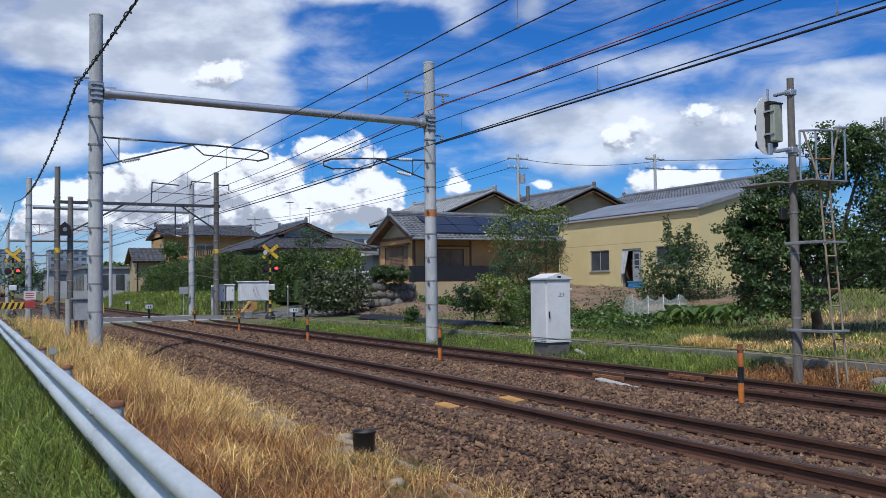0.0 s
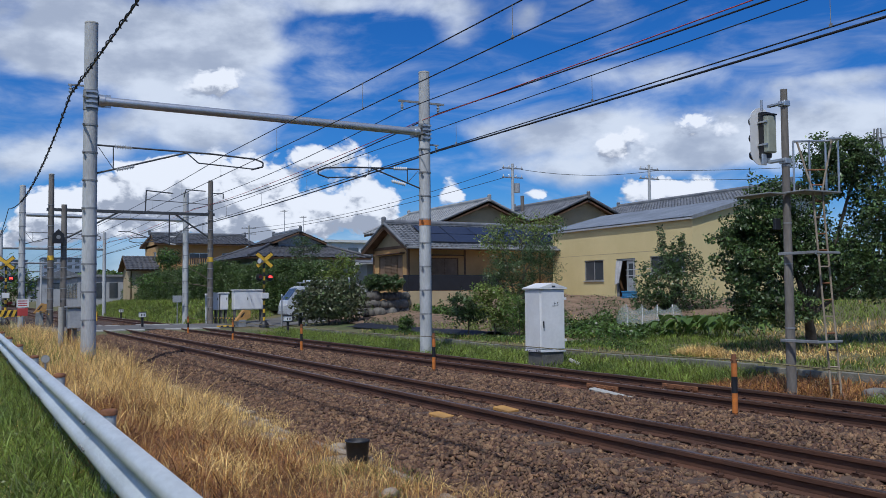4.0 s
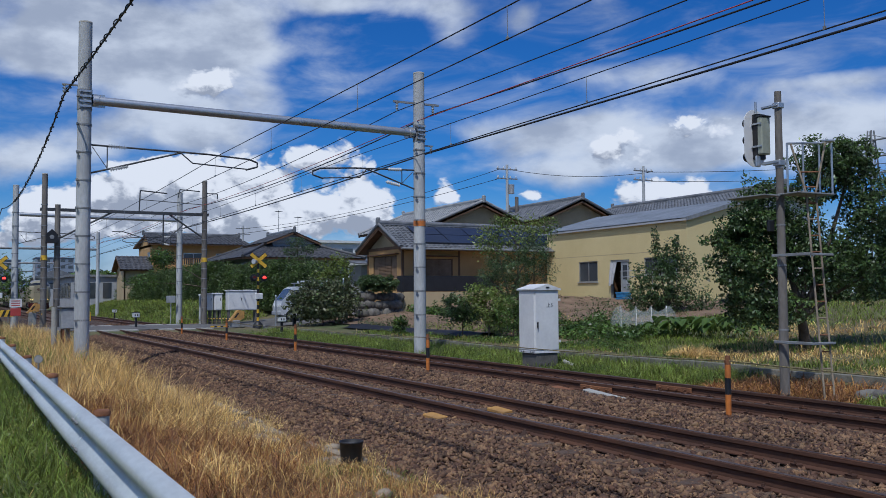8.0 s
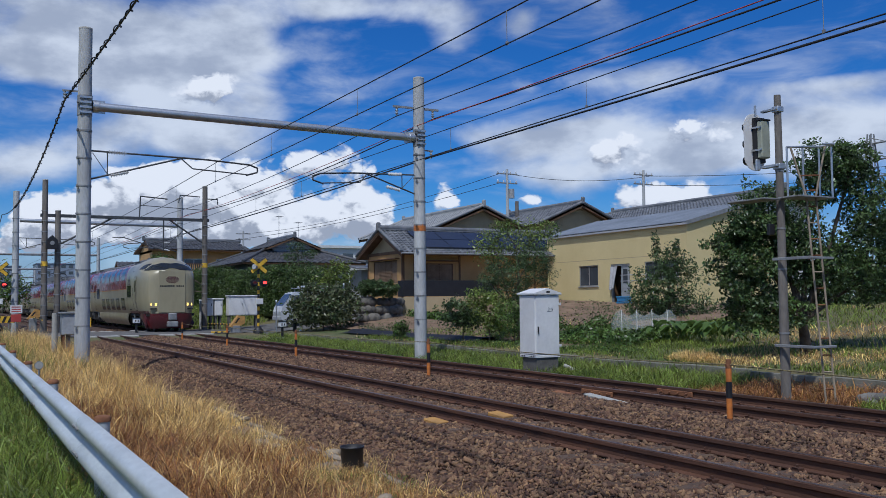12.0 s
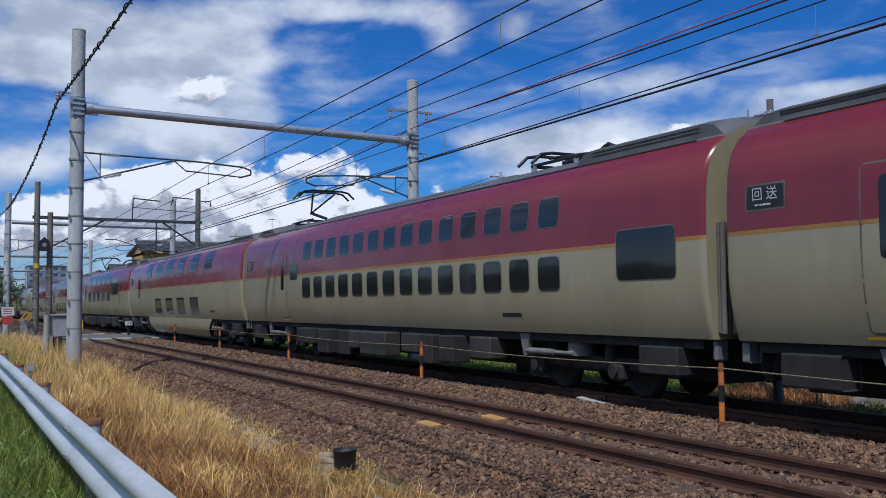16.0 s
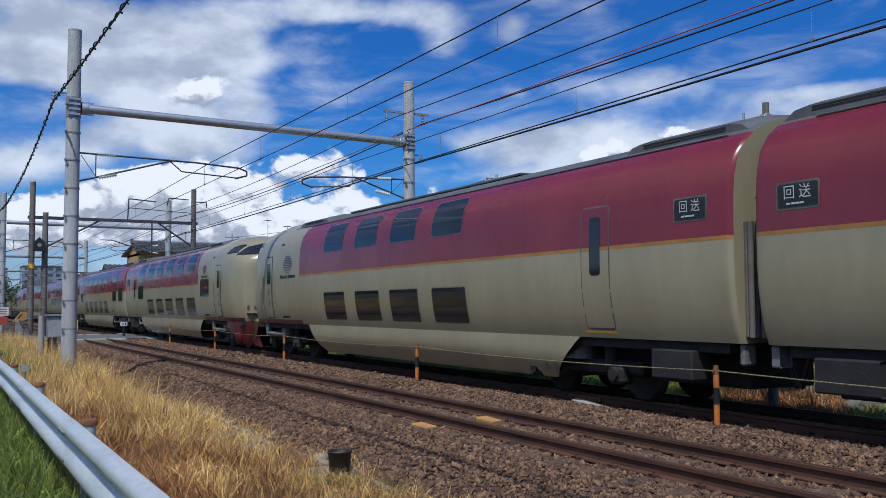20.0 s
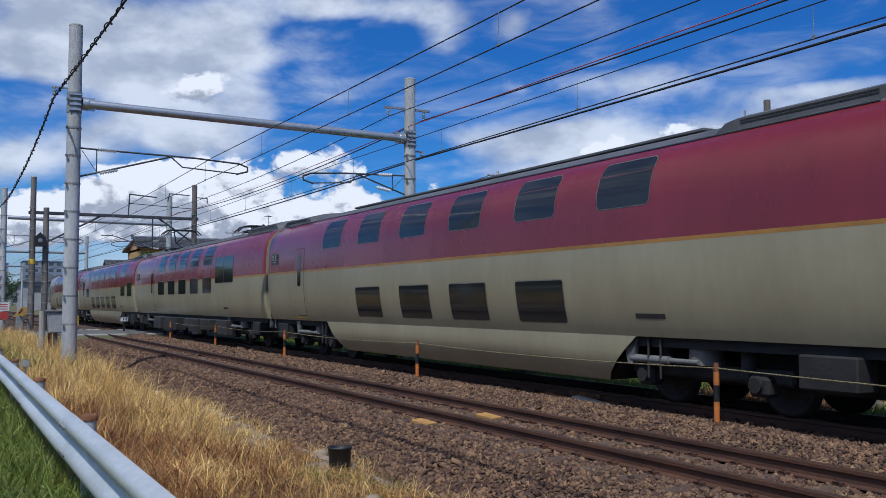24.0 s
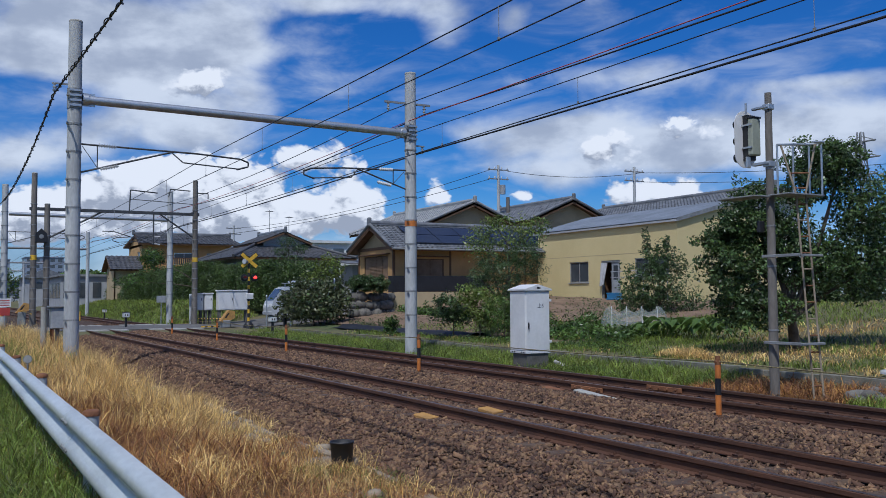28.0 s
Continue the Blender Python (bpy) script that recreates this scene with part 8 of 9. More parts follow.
def plant(name, label, category, blobs, leaf, size, seed, base=None, trunk=0.0, long=2.0, density=1.0, group="", gaps=0.35, hollow=0.5, tips=0.0, tip_leaf="leaf_light"):
    """A tree or shrub: tapered trunk, limbs to each clump, crown of leaves."""
    blobs = [(x, y, z, rh, rv, int(n * density)) for x, y, z, rh, rv, n in blobs]
    cx, cy = np.mean([b[0] for b in blobs]), np.mean([b[1] for b in blobs])
    bx, by, bz = base or (cx, cy, ground_z(cx, cy))
    t = thing(name, (bx, by, bz), label, category, group)
    if trunk:
        mid = Vector((np.mean([b[0] for b in blobs]) - bx, np.mean([b[1] for b in blobs]) - by, (min(b[2] for b in blobs) - bz) * 0.75))
        s = Shape().tube((0, 0, -0.2), mid * 0.5, trunk, trunk * 0.8, 12).tube(mid * 0.5, mid, trunk * 0.8, trunk * 0.62, 12)
        part("trunk", s, "bark", t)
        rr = random.Random(seed)
        for x, y, z, rh, rv, n in blobs:
            end = Vector((x - bx, y - by, z - bz))
            k = mid.lerp(end, 0.5) + Vector((rr.uniform(-0.15, 0.15), rr.uniform(-0.15, 0.15), rr.uniform(-0.05, 0.2)))
            limb = part("limb", Shape().tube(mid, k, trunk * 0.45, trunk * 0.3, 8).tube(k, end, trunk * 0.3, trunk * 0.12, 8), "bark", t)
            for i in range(5):
                d = Vector((rr.gauss(0, 1), rr.gauss(0, 1), rr.gauss(0.3, 0.8))).normalized()
                part("twig", Shape().tube(end * 0.7 + k * 0.3, end + Vector((d.x * rh, d.y * rh, d.z * rv)) * 0.85, trunk * 0.1, trunk * 0.03, 5), "bark", limb)
    p, d = blob_points(blobs, seed, hollow, gaps)
    rr = np.random.default_rng(seed + 5).uniform(0, 1, len(p))
    young = (rr < tips) & (d[:, 2] > -0.2)
    leaf_cloud("crown", p[~young] - np.array([bx, by, bz]), size, leaf, t, seed + 1, long, d[~young] * 0.5)
    if tips:
        leaf_cloud("young_leaves", p[young] + 0.06 * d[young] - np.array([bx, by, bz]), size * 0.9, tip_leaf, t, seed + 2, long, d[young] * 0.7)
    return t


TREE_RIGHT = [(-16.38, 16.97, 2.19, 0.85, 1.03, 1500), (-16.13, 17.31, 3.36, 0.71, 0.82, 1000), (-16.60, 16.50, 2.77, 0.47, 0.18, 160), (-15.80, 17.98, 2.73, 0.76, 1.10, 1200), (-15.35, 18.61, 4.52, 0.71, 0.80, 900), (-15.01, 19.21, 4.72, 0.58, 0.58, 520), (-14.81, 19.72, 3.55, 0.92, 0.9, 1000), (-15.40, 18.78, 2.18, 0.89, 0.82, 1000), (-14.77, 19.93, 2.17, 0.9, 0.85, 850), (-16.17, 17.47, 1.16, 1.10, 0.49, 900), (-16.40, 16.83, 3.09, 0.55, 0.41, 350)]
TREE_MID = [(-28.57, 24.98, 1.89, 1.18, 0.95, 900), (-28.35, 25.27, 2.85, 0.68, 0.72, 420), (-28.15, 25.85, 1.09, 1.13, 0.81, 520), (-28.90, 24.45, 1.10, 0.86, 0.68, 420), (-28.59, 24.76, 3.62, 0.16, 0.54, 60), (-27.96, 26.01, 2.67, 0.32, 0.50, 80), (-28.19, 25.50, 3.46, 0.14, 0.41, 40)]
TREE_OLIVE = [(-28.34, 17.87, 3.65, 1.02, 0.70, 260), (-27.93, 18.62, 3.77, 0.78, 0.61, 200), (-28.75, 17.15, 3.37, 0.74, 0.61, 200), (-27.69, 19.03, 4.01, 0.51, 0.37, 80), (-28.47, 17.59, 4.13, 0.53, 0.33, 90)]
PINE = [(-27.84, 17.89, 2.33, 1.17, 0.52, 900), (-27.61, 18.23, 2.93, 0.77, 0.44, 600), (-28.06, 17.55, 1.73, 0.85, 0.44, 500), (-28.16, 17.26, 2.68, 0.60, 0.40, 350), (-28.37, 16.92, 2.18, 0.48, 0.36, 250)]
BACK_TREES = [(-25.73, 32.22, 2.67, 1.16, 1.16, 900), (-25.05, 33.57, 1.85, 1.04, 1.04, 800), (-24.69, 34.04, 3.58, 0.81, 1.04, 500), (-25.53, 32.77, 0.93, 1.39, 0.58, 700), (-26.17, 31.53, 1.51, 0.93, 0.81, 600)]
SHRUB_A = [(-27.56, 16.42, 1.22, 0.66, 0.63, 420), (-27.73, 16.07, 1.57, 0.47, 0.39, 200), (-27.41, 16.74, 0.88, 0.51, 0.47, 250)]
SHRUB_B = [(-29.00, 15.88, 1.07, 0.60, 0.54, 500), (-28.77, 16.32, 0.87, 0.52, 0.40, 300)]
SHRUB_C = [(-26.39, 16.50, 1.03, 0.53, 0.64, 260), (-26.26, 16.75, 0.80, 0.42, 0.49, 200)]
BUSH_VAN = [(-43.56, 16.32, 1.32, 1.46, 0.96, 1300), (-43.98, 15.59, 0.96, 0.96, 0.67, 500), (-43.08, 17.24, 1.09, 0.96, 0.79, 600), (-43.30, 16.73, 2.02, 0.84, 0.45, 350), (-43.52, 16.46, 0.67, 1.41, 0.39, 400), (-43.86, 15.69, 2.08, 0.45, 0.39, 120), (-42.93, 17.42, 1.79, 0.56, 0.45, 160), (-44.19, 15.16, 1.38, 0.39, 0.45, 120)]
HEDGE_BROWN = [(-44.36, 18.95, 2.18, 0.41, 0.41, 350), (-44.09, 19.46, 2.15, 0.47, 0.41, 400), (-43.78, 20.03, 2.14, 0.47, 0.41, 400), (-44.21, 19.20, 2.38, 0.41, 0.23, 200)]
GARDEN_PINE = [(-59.37, 20.36, 5.21, 0.76, 0.34, 200), (-59.55, 20.10, 4.57, 0.68, 0.30, 180), (-59.00, 21.10, 4.75, 0.61, 0.30, 160), (-59.30, 20.61, 4.00, 0.98, 0.38, 220), (-58.87, 21.45, 3.62, 0.76, 0.45, 200)]
SHRUB_D = [(-51.56, 20.28, 3.10, 0.87, 0.81, 500), (-51.95, 19.64, 2.36, 0.81, 0.74, 350)]
BUSH_PATH = [(-31.79, 15.01, 0.40, 0.30, 0.30, 260)]
FAR_WOOD = [(-169.75, 22.76, 5.06, 4.11, 1.27, 500), (-168.36, 25.34, 4.75, 2.54, 0.88, 250), (-171.17, 20.19, 4.59, 2.44, 0.98, 200)]
LEFT_HEDGE = [(-79.64, 4.30, 2.55, 1.14, 1.32, 500), (-80.18, 3.29, 2.78, 1.32, 1.76, 400)]
HEDGE_TOP = [(-74.01, 14.46, 4.55, 0.97, 0.79, 500), (-70.16, 21.63, 3.76, 1.76, 0.79, 600), (-69.13, 23.57, 3.44, 1.32, 0.97, 500), (-74.83, 13.15, 2.72, 1.32, 0.62, 300)]

plant("tree", "broad dark-leaved garden tree with a low forked trunk", "tree", TREE_RIGHT, "leaf_dark", 0.10, 21, base=(-16.0, 18.6, 0.05), trunk=0.16, density=5.2, gaps=0.25, hollow=0.2, tips=0.18, tip_leaf="leaf_mid")
plant("tree", "dark tangled trees at the back of the garden", "tree", BACK_TREES, "leaf_dark", 0.2, 36, trunk=0.1, density=2.2, gaps=0.2)
plant("tree", "pointed evergreen garden tree by the workshop", "tree", TREE_MID, "leaf_dark", 0.11, 22, trunk=0.06, density=4.5)
plant("tree", "airy olive-green tree with thin branches", "tree", TREE_OLIVE, "leaf_light", 0.10, 23, base=(-28.2, 18.0, 0.1), trunk=0.07, density=3.4, hollow=0.2)
plant("pine_tree", "dense dark clipped pine in the garden", "tree", PINE, "leaf_dark", 0.09, 24, base=(-27.8, 17.9, 0.1), trunk=0.09, density=5.0, long=4.0)
plant("shrub", "light green leafy shrub in the vegetable garden", "shrub", SHRUB_A, "leaf_light", 0.11, 25, trunk=0.03, density=3.2)
plant("shrub", "dark rounded shrub beside the field", "shrub", SHRUB_B, "leaf_dark", 0.10, 26, trunk=0.03, density=4.0)
plant("shrub", "tall yellow-green garden plants", "shrub", SHRUB_C, "leaf_mid", 0.14, 27, trunk=0.02, density=3.0, long=4.0)
plant("bush", "spreading broad-leaved bush in front of the van", "bush", BUSH_VAN, "leaf_olive", 0.2, 28, trunk=0.05, density=1.7, gaps=0.1, hollow=0.2, tips=0.25, tip_leaf="leaf_dark")
plant("hedge", "clipped dark hedge above the garden stones", "hedge", HEDGE_BROWN, "leaf_dark", 0.10, 29, density=7.0)
plant("pine_tree", "layered garden pine above the hedge", "tree", GARDEN_PINE, "leaf_dark", 0.13, 30, base=(-57.0, 19.5, 0.8), trunk=0.12, density=4.5, long=4.0)
plant("shrub", "bright green tree beside the grey house", "tree", SHRUB_D, "leaf_light", 0.15, 31, trunk=0.06, density=3.5)
plant("shrub", "small dark bush at the edge of the field", "shrub", BUSH_PATH, "leaf_mid", 0.09, 32, density=5)
plant("tree", "distant round-topped woodland beyond the grey block", "tree", FAR_WOOD, "leaf_mid", 0.9, 33, base=(-165, 16, 0.0), trunk=0.3, density=2.5)
plant("hedge", "hedge beside the road beyond the crossing", "hedge", LEFT_HEDGE, "leaf_mid", 0.22, 34, density=2.0)
plant("tree", "leafy garden trees standing above the long hedge", "tree", HEDGE_TOP, "leaf_mid", 0.17, 35, base=(-80, 20, 0.6), trunk=0.1, density=4.0)


def make_long_hedge():
    rng = np.random.default_rng(40)
    pts = []
    for x0, x1, y0, y1, z0, z1, n in ((-102, -72, 17.4, 19.6, 0.9, 3.75, 66000), (-72, -57, 17.8, 19.6, 0.8, 3.35, 42000), (-57.5, -53, 18.2, 20, 0.8, 3.0, 13000), (-128, -100, 17.6, 19.5, 1.0, 2.6, 20000)):
        x = rng.uniform(x0, x1, n)
        u = rng.uniform(0, 1, n)
        top = z1 + 0.3 * np.sin(x * 0.9) + 0.25 * np.sin(x * 2.3 + 1) + 0.15 * np.sin(x * 5.1)
        front = u < 0.62
        y = np.where(front, y0 + rng.uniform(-0.25, 0.35, n) + 0.22 * np.sin(x * 1.7) + 0.15 * np.sin(x * 4.3), rng.uniform(y0, y1, n))
        z = np.where(front, rng.uniform(z0, 1, n) * 0 + z0 + (top - z0) * rng.uniform(0, 1, n), top + rng.uniform(-0.35, 0.15, n))
        end = rng.uniform(0, 1, n) < 0.12
        x = np.where(end, x1 + rng.uniform(-0.3, 0.2, n), x)
        y = np.where(end, rng.uniform(y0, y1, n), y)
        pts.append(np.c_[x, y, z])
    h = thing("hedge", (0, 0, 0), "long tall clipped hedge behind the railway embankment", "hedge")
    leaf_cloud("foliage", np.concatenate(pts), 0.125, "hedge_leaf", h, 41, 1.8, np.array([0.2, -0.5, 0.2]))
    # Solid boxes added inside the foliage; they stand in for the hedge's inner shade.
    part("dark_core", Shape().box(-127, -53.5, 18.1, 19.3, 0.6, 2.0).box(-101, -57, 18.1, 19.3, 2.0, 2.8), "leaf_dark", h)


make_long_hedge()


def make_reflection_belt():
    """Closes the place across the road, behind the eye; unseen, added to darken train reflections."""
    b = thing("tree_belt", (0, 0, 0), "unseen belt of dark green foliage across the road, added for train reflections", "trees", kind="structure")
    rng = np.random.default_rng(44)
    for x0, x1, n, size in ((-90, 40, 16000, 0.6), (-430, -90, 16000, 1.4)):
        x = rng.uniform(x0, x1, n)
        lift = np.interp(-x, [-40, 45, 90, 150, 430], [2.9, 2.9, 4.2, 9.0, 13.0])
        top = lift + 0.7 * np.sin(x * 0.21) + 0.5 * np.sin(x * 0.57 + 1) + 0.3 * np.sin(x * 1.7)
        z = -0.5 + (top + 0.5) * rng.uniform(0, 1, n) ** 0.8
        y = -19.0 + 0.5 * np.sin(x * 0.9) + rng.uniform(-0.8, 0.8, n)
        leaf_cloud("foliage", np.c_[x, y, z], size, "leaf_dark", b, 45, 1.6, np.array([0.2, 0.6, 0.2]))
    for x0, x1, z in ((-90, 40, 2.0), (-150, -90, 3.2), (-230, -150, 6.5), (-430, -230, 9.0)):
        part("thicket", Shape().box(x0, x1, -21.0, -19.4, -0.6, z), "leaf_dark", b)


make_reflection_belt()


def make_bank():
    rows = []
    for x in np.arange(-150, -55.9, 2.0):
        k = min(1.0, (-56 - x) / 5.0)
        rows.append([(x, y, z * k - 0.35 * (1 - k) + 0.06 * noise.noise((x * 0.7, y, 3))) for y, z in ((12.3, -0.3), (13.2, 0.0), (14.5, 0.45), (16.0, 0.95), (17.6, 1.2), (20.5, 1.2))])
    solo("embankment", Shape().grid(rows), "ground", "green grass bank between the far track and the hedge", "embankment", kind="structure")


make_bank()


def blades(name, x, y, z, h, width, lean, material, seed, label, category="grass"):
    """Bent grass blades from arrays of root positions and heights."""
    rng = np.random.default_rng(seed)
    n = len(x)
    a, b = rng.uniform(0, 2 * np.pi, n), rng.uniform(0, 2 * np.pi, n)
    d = np.c_[np.cos(a), np.sin(a), np.zeros(n)]
    w = np.c_[np.cos(b), np.sin(b), np.zeros(n)] * (width * rng.uniform(0.6, 1.4, n))[:, None] * 0.5
    root = np.c_[x, y, z]
    le = np.minimum(lean * rng.uniform(0.2, 1.7, n), 1.55)
    up = np.array([0, 0, 1.0])

    def at(u):
        return root + d * (h * le * u * u)[:, None] + up * (h * (u - 0.46 * le * u * u))[:, None]
    p1, p2, tip = at(0.4), at(0.75), at(1.0)
    v = np.stack([root - w, root + w, p1 + w * 0.9, p1 - w * 0.9, p2 + w * 0.65, p2 - w * 0.65, tip + w * 0.12, tip - w * 0.12], 1).reshape(-1, 3)
    base = np.arange(n)[:, None] * 8
    f = np.concatenate([base + np.array([0, 1, 2, 3]), base + np.array([3, 2, 4, 5]), base + np.array([5, 4, 6, 7])])
    return array_mesh(name, v, f, 0, material, "stuff", label, category)


def zz(x, y):
    fy = np.interp(y, [a for a, _ in FIELD], [b for _, b in FIELD])
    return fy


def patch(x, y, s, k):
    return np.sin(x * s + k) * np.sin(y * s * 1.3 + 2 * k) + 0.6 * np.sin(x * s * 2.7 + 3 * k + y) * np.sin(y * s * 3.1 + k)


def make_grass():
    rng = np.random.default_rng(50)

    def field(n, x0, x1, y0, y1, power=1.0):
        x = x1 - (x1 - x0) * rng.uniform(0, 1, n) ** power
        return x, rng.uniform(y0, y1, n)
    # withered tangle behind the guard rail
    x, y = field(80000, -44, -4.2, 1.06, 3.5, 1.8)
    k = (y < 3.0 + 0.3 * np.sin(x * 1.7) + 0.25 * rng.normal(0, 1, len(x))) & (rng.uniform(0, 1, len(x)) < np.where(x < -17, 0.4, 1.0))
    x, y = x[k], y[k]
    h = rng.uniform(0.14, 0.42, len(x)) * (1 + 0.35 * patch(x, y, 1.6, 3)) * np.where(x > -8.0, 0.75, 1.0)
    blades("withered_grass", x, y, zz(x, y) - 0.02, h, 0.008, 1.35, "straw_red", 52, "red-brown withered grass behind the guard rail")
    # pale tufts on the crest, growing taller towards the pole
    x, y = field(105000, -46, -4.4, 1.1, 3.9, 1.25)
    crest = 2.7 - 0.5 * np.clip((x + 12) / 6, -0.3, 1) + 0.3 * np.sin(x * 0.8)
    near = np.exp(-((y - crest) / 0.6) ** 2)
    p = 0.62 * near * np.where(x > -8.5, 0.3, 1.0) + 0.03 + np.where(x < -14, 0.4, 0.0)
    k = (rng.uniform(0, 1, len(x)) < p * np.clip(0.75 + 0.7 * patch(x, y, 1.5, 2), 0.05, 1.3)) & (y < 3.95 - 0.35 * (x < -17))
    k &= (y > 2.1) | (x < -15) | (rng.uniform(0, 1, len(x)) < 0.4)
    x, y, near = x[k], y[k], near[k]
    tall = np.interp(-x, [5, 9, 13, 18, 23, 46], [0.24, 0.36, 0.50, 0.66, 0.86, 0.9])
    h = tall * rng.uniform(0.45, 1.1, len(x)) * (0.7 + 0.35 * near) * (1 + 0.2 * patch(x, y, 0.9, 4))
    blades("dry_grass", x, y, zz(x, y) - 0.02, h, 0.009, 0.85, "straw", 51, "tall pale yellow dry grass beside the ballast")
    # thin dead stems along the drain
    x, y = field(16000, -20, -4.2, 3.1, 4.5, 1.2)
    k = patch(x, y, 1.9, 6) > -0.1
    blades("dead_stems", x[k], y[k], zz(x[k], y[k]) - 0.02, rng.uniform(0.08, 0.3, k.sum()), 0.006, 1.1, "straw", 65, "thin dead stems along the drain edge")
    x, y = field(7000, -12, -4.2, 2.6, 4.2, 0.9)
    blades("brown_stems", x, y, zz(x, y) - 0.02, rng.uniform(0.08, 0.26, len(x)), 0.007, 1.2, "straw_red", 68, "brown broken stems at the edge of the ballast")
    x, y = field(2600, -44, -5.0, 1.1, 3.7, 1.1)
    tall = np.interp(-x, [5, 9, 14, 22, 46], [0.3, 0.45, 0.65, 1.0, 1.05])
    blades("grass_stalks", x, y, zz(x, y) - 0.02, tall * rng.uniform(0.7, 1.1, len(x)), 0.007, 0.5, "straw", 53, "tall dry grass stalks")
    x, y = field(9000, -13, -4, 3.0, 4.3, 0.8)
    k = (patch(x, y, 1.4, 5) + 0.06 * (x + 8) + rng.normal(0, 0.3, len(x))) > 0.35
    blades("green_tufts", x[k], y[k], zz(x[k], y[k]) - 0.03, rng.uniform(0.08, 0.2, k.sum()), 0.008, 0.9, "grass", 54, "green weeds among the dry grass")
    x, y = field(4500, -46, -22, 1.1, 3.2, 1.0)
    blades("green_shoots", x, y, zz(x, y) - 0.03, rng.uniform(0.3, 0.8, len(x)), 0.014, 0.6, "grass", 66, "green shoots in the dry grass by the pole")
    # green verge on the road side of the guard rail
    x, y = field(105000, -34, -3.2, -3.0, 0.95, 1.9)
    blades("green_grass", x, y, zz(x, y) - 0.02, rng.uniform(0.12, 0.34, len(x)) * (1 + 0.3 * patch(x, y, 1.3, 1)), 0.010, 0.95, "grass", 55, "lush green grass beside the guard rail")
    x, y = field(15000, -30, -3.4, 0.35, 1.08, 1.7)
    blades("rail_foot_grass", x, y, zz(x, y) - 0.02, rng.uniform(0.2, 0.48, len(x)), 0.010, 0.8, "grass", 69, "long grass growing under the guard rail")
    lx, ly = field(22000, -16, -3.0, -2.4, 0.88, 1.5)
    k = patch(lx, ly, 2.1, 7) > -0.1
    lx, ly = lx[k], ly[k]
    leaf_cloud("verge_weeds", np.c_[lx, ly, zz(lx, ly) + rng.uniform(0.03, 0.26, len(lx))], 0.042, "leaf_light", None, 67, 2.2, np.array([0, 0, 0.6]), "stuff", "broad-leaved green weeds in the verge", "weeds")
    x, y = field(15000, -22, -3.2, -2.4, 0.95, 1.5)
    k = patch(x, y, 1.1, 9) > -0.2
    blades("verge_straw", x[k], y[k], zz(x[k], y[k]) - 0.02, rng.uniform(0.1, 0.3, k.sum()), 0.009, 1.1, "straw", 56, "dry blades in the green verge")
    # far verge
    x, y = field(62000, -46, -8.5, 11.75, 14.45, 1.2)
    dry = (x > -13.5) & (patch(x, y, 0.8, 2) > -0.6)
    hh = rng.uniform(0.13, 0.36, len(x)) * np.clip((y - 11.4) / 0.9, 0.4, 1)
    z = np.maximum(zz(x, y), -0.42) - 0.02
    blades("verge_grass", x[~dry], y[~dry], z[~dry], hh[~dry], 0.014, 0.6, "grass", 57, "green grass along the far side of the tracks")
    blades("dry_verge", x[dry], y[dry], z[dry], hh[dry] * 0.8, 0.013, 0.9, "straw_red", 58, "withered grass below the concrete edging")
    # garden grass behind the edging
    x, y = field(26000, -36, -8, 14.85, 19.5)
    dry = (patch(x, y, 0.55, 4) + 0.55 * (x > -17) + rng.normal(0, 0.3, len(x))) > 0.75
    z = zz(x, y) - 0.02
    hh = rng.uniform(0.07, 0.22, len(x))
    k = (x > -22.5) | (y < 16.2)
    x2, y2 = field(34000, -44, -6, 17.5, 31, 1.0)
    kk = ~((x2 < -26) & (y2 > 22.3) & (patch(x2, y2, 0.9, 8) < 0.35))
    x2, y2 = x2[kk], y2[kk]
    dry2 = (patch(x2, y2, 0.4, 6) + 0.4 * (x2 > -16) + rng.normal(0, 0.3, len(x2))) > 0.6
    z2 = zz(x2, y2) - 0.02
    h2 = rng.uniform(0.1, 0.3, len(x2))
    blades("meadow_grass", x2[~dry2], y2[~dry2], z2[~dry2], h2[~dry2], 0.022, 0.7, "grass", 63, "rough green grass in the garden")
    blades("meadow_straw", x2[dry2], y2[dry2], z2[dry2], h2[dry2], 0.022, 1.0, "straw", 64, "dry yellow grass under the garden trees")
    blades("garden_grass", x[~dry & k], y[~dry & k], z[~dry & k], hh[~dry & k], 0.016, 0.6, "grass", 59, "short green grass in the garden")
    blades("straw_patch", x[dry & k], y[dry & k], z[dry & k], hh[dry & k], 0.016, 0.9, "straw", 60, "patches of dry orange straw")
    n = 900
    a, r = rng.uniform(0, 6.28, n), np.sqrt(rng.uniform(0, 1, n)) * 0.85
    x, y = -16.6 + r * np.cos(a), 15.5 + 0.55 * r * np.sin(a)
    blades("straw_heap", x, y, zz(x, y), 0.32 * (1 - (r / 0.9) ** 2) + 0.08, 0.016, 1.3, "straw", 61, "heap of cut orange straw")
    # bank behind the far track
    x, y = field(24000, -118, -56, 12.4, 17.6)
    z = np.interp(y, [12.3, 13.2, 14.5, 16.0, 17.6], [-0.3, 0.0, 0.45, 0.95, 1.2]) * np.clip((-56 - x) / 5, 0, 1) - 0.05
    blades("bank_grass", x, y, z, rng.uniform(0.2, 0.5, len(x)), 0.035, 0.6, "grass", 62, "long green grass on the bank")


make_grass()


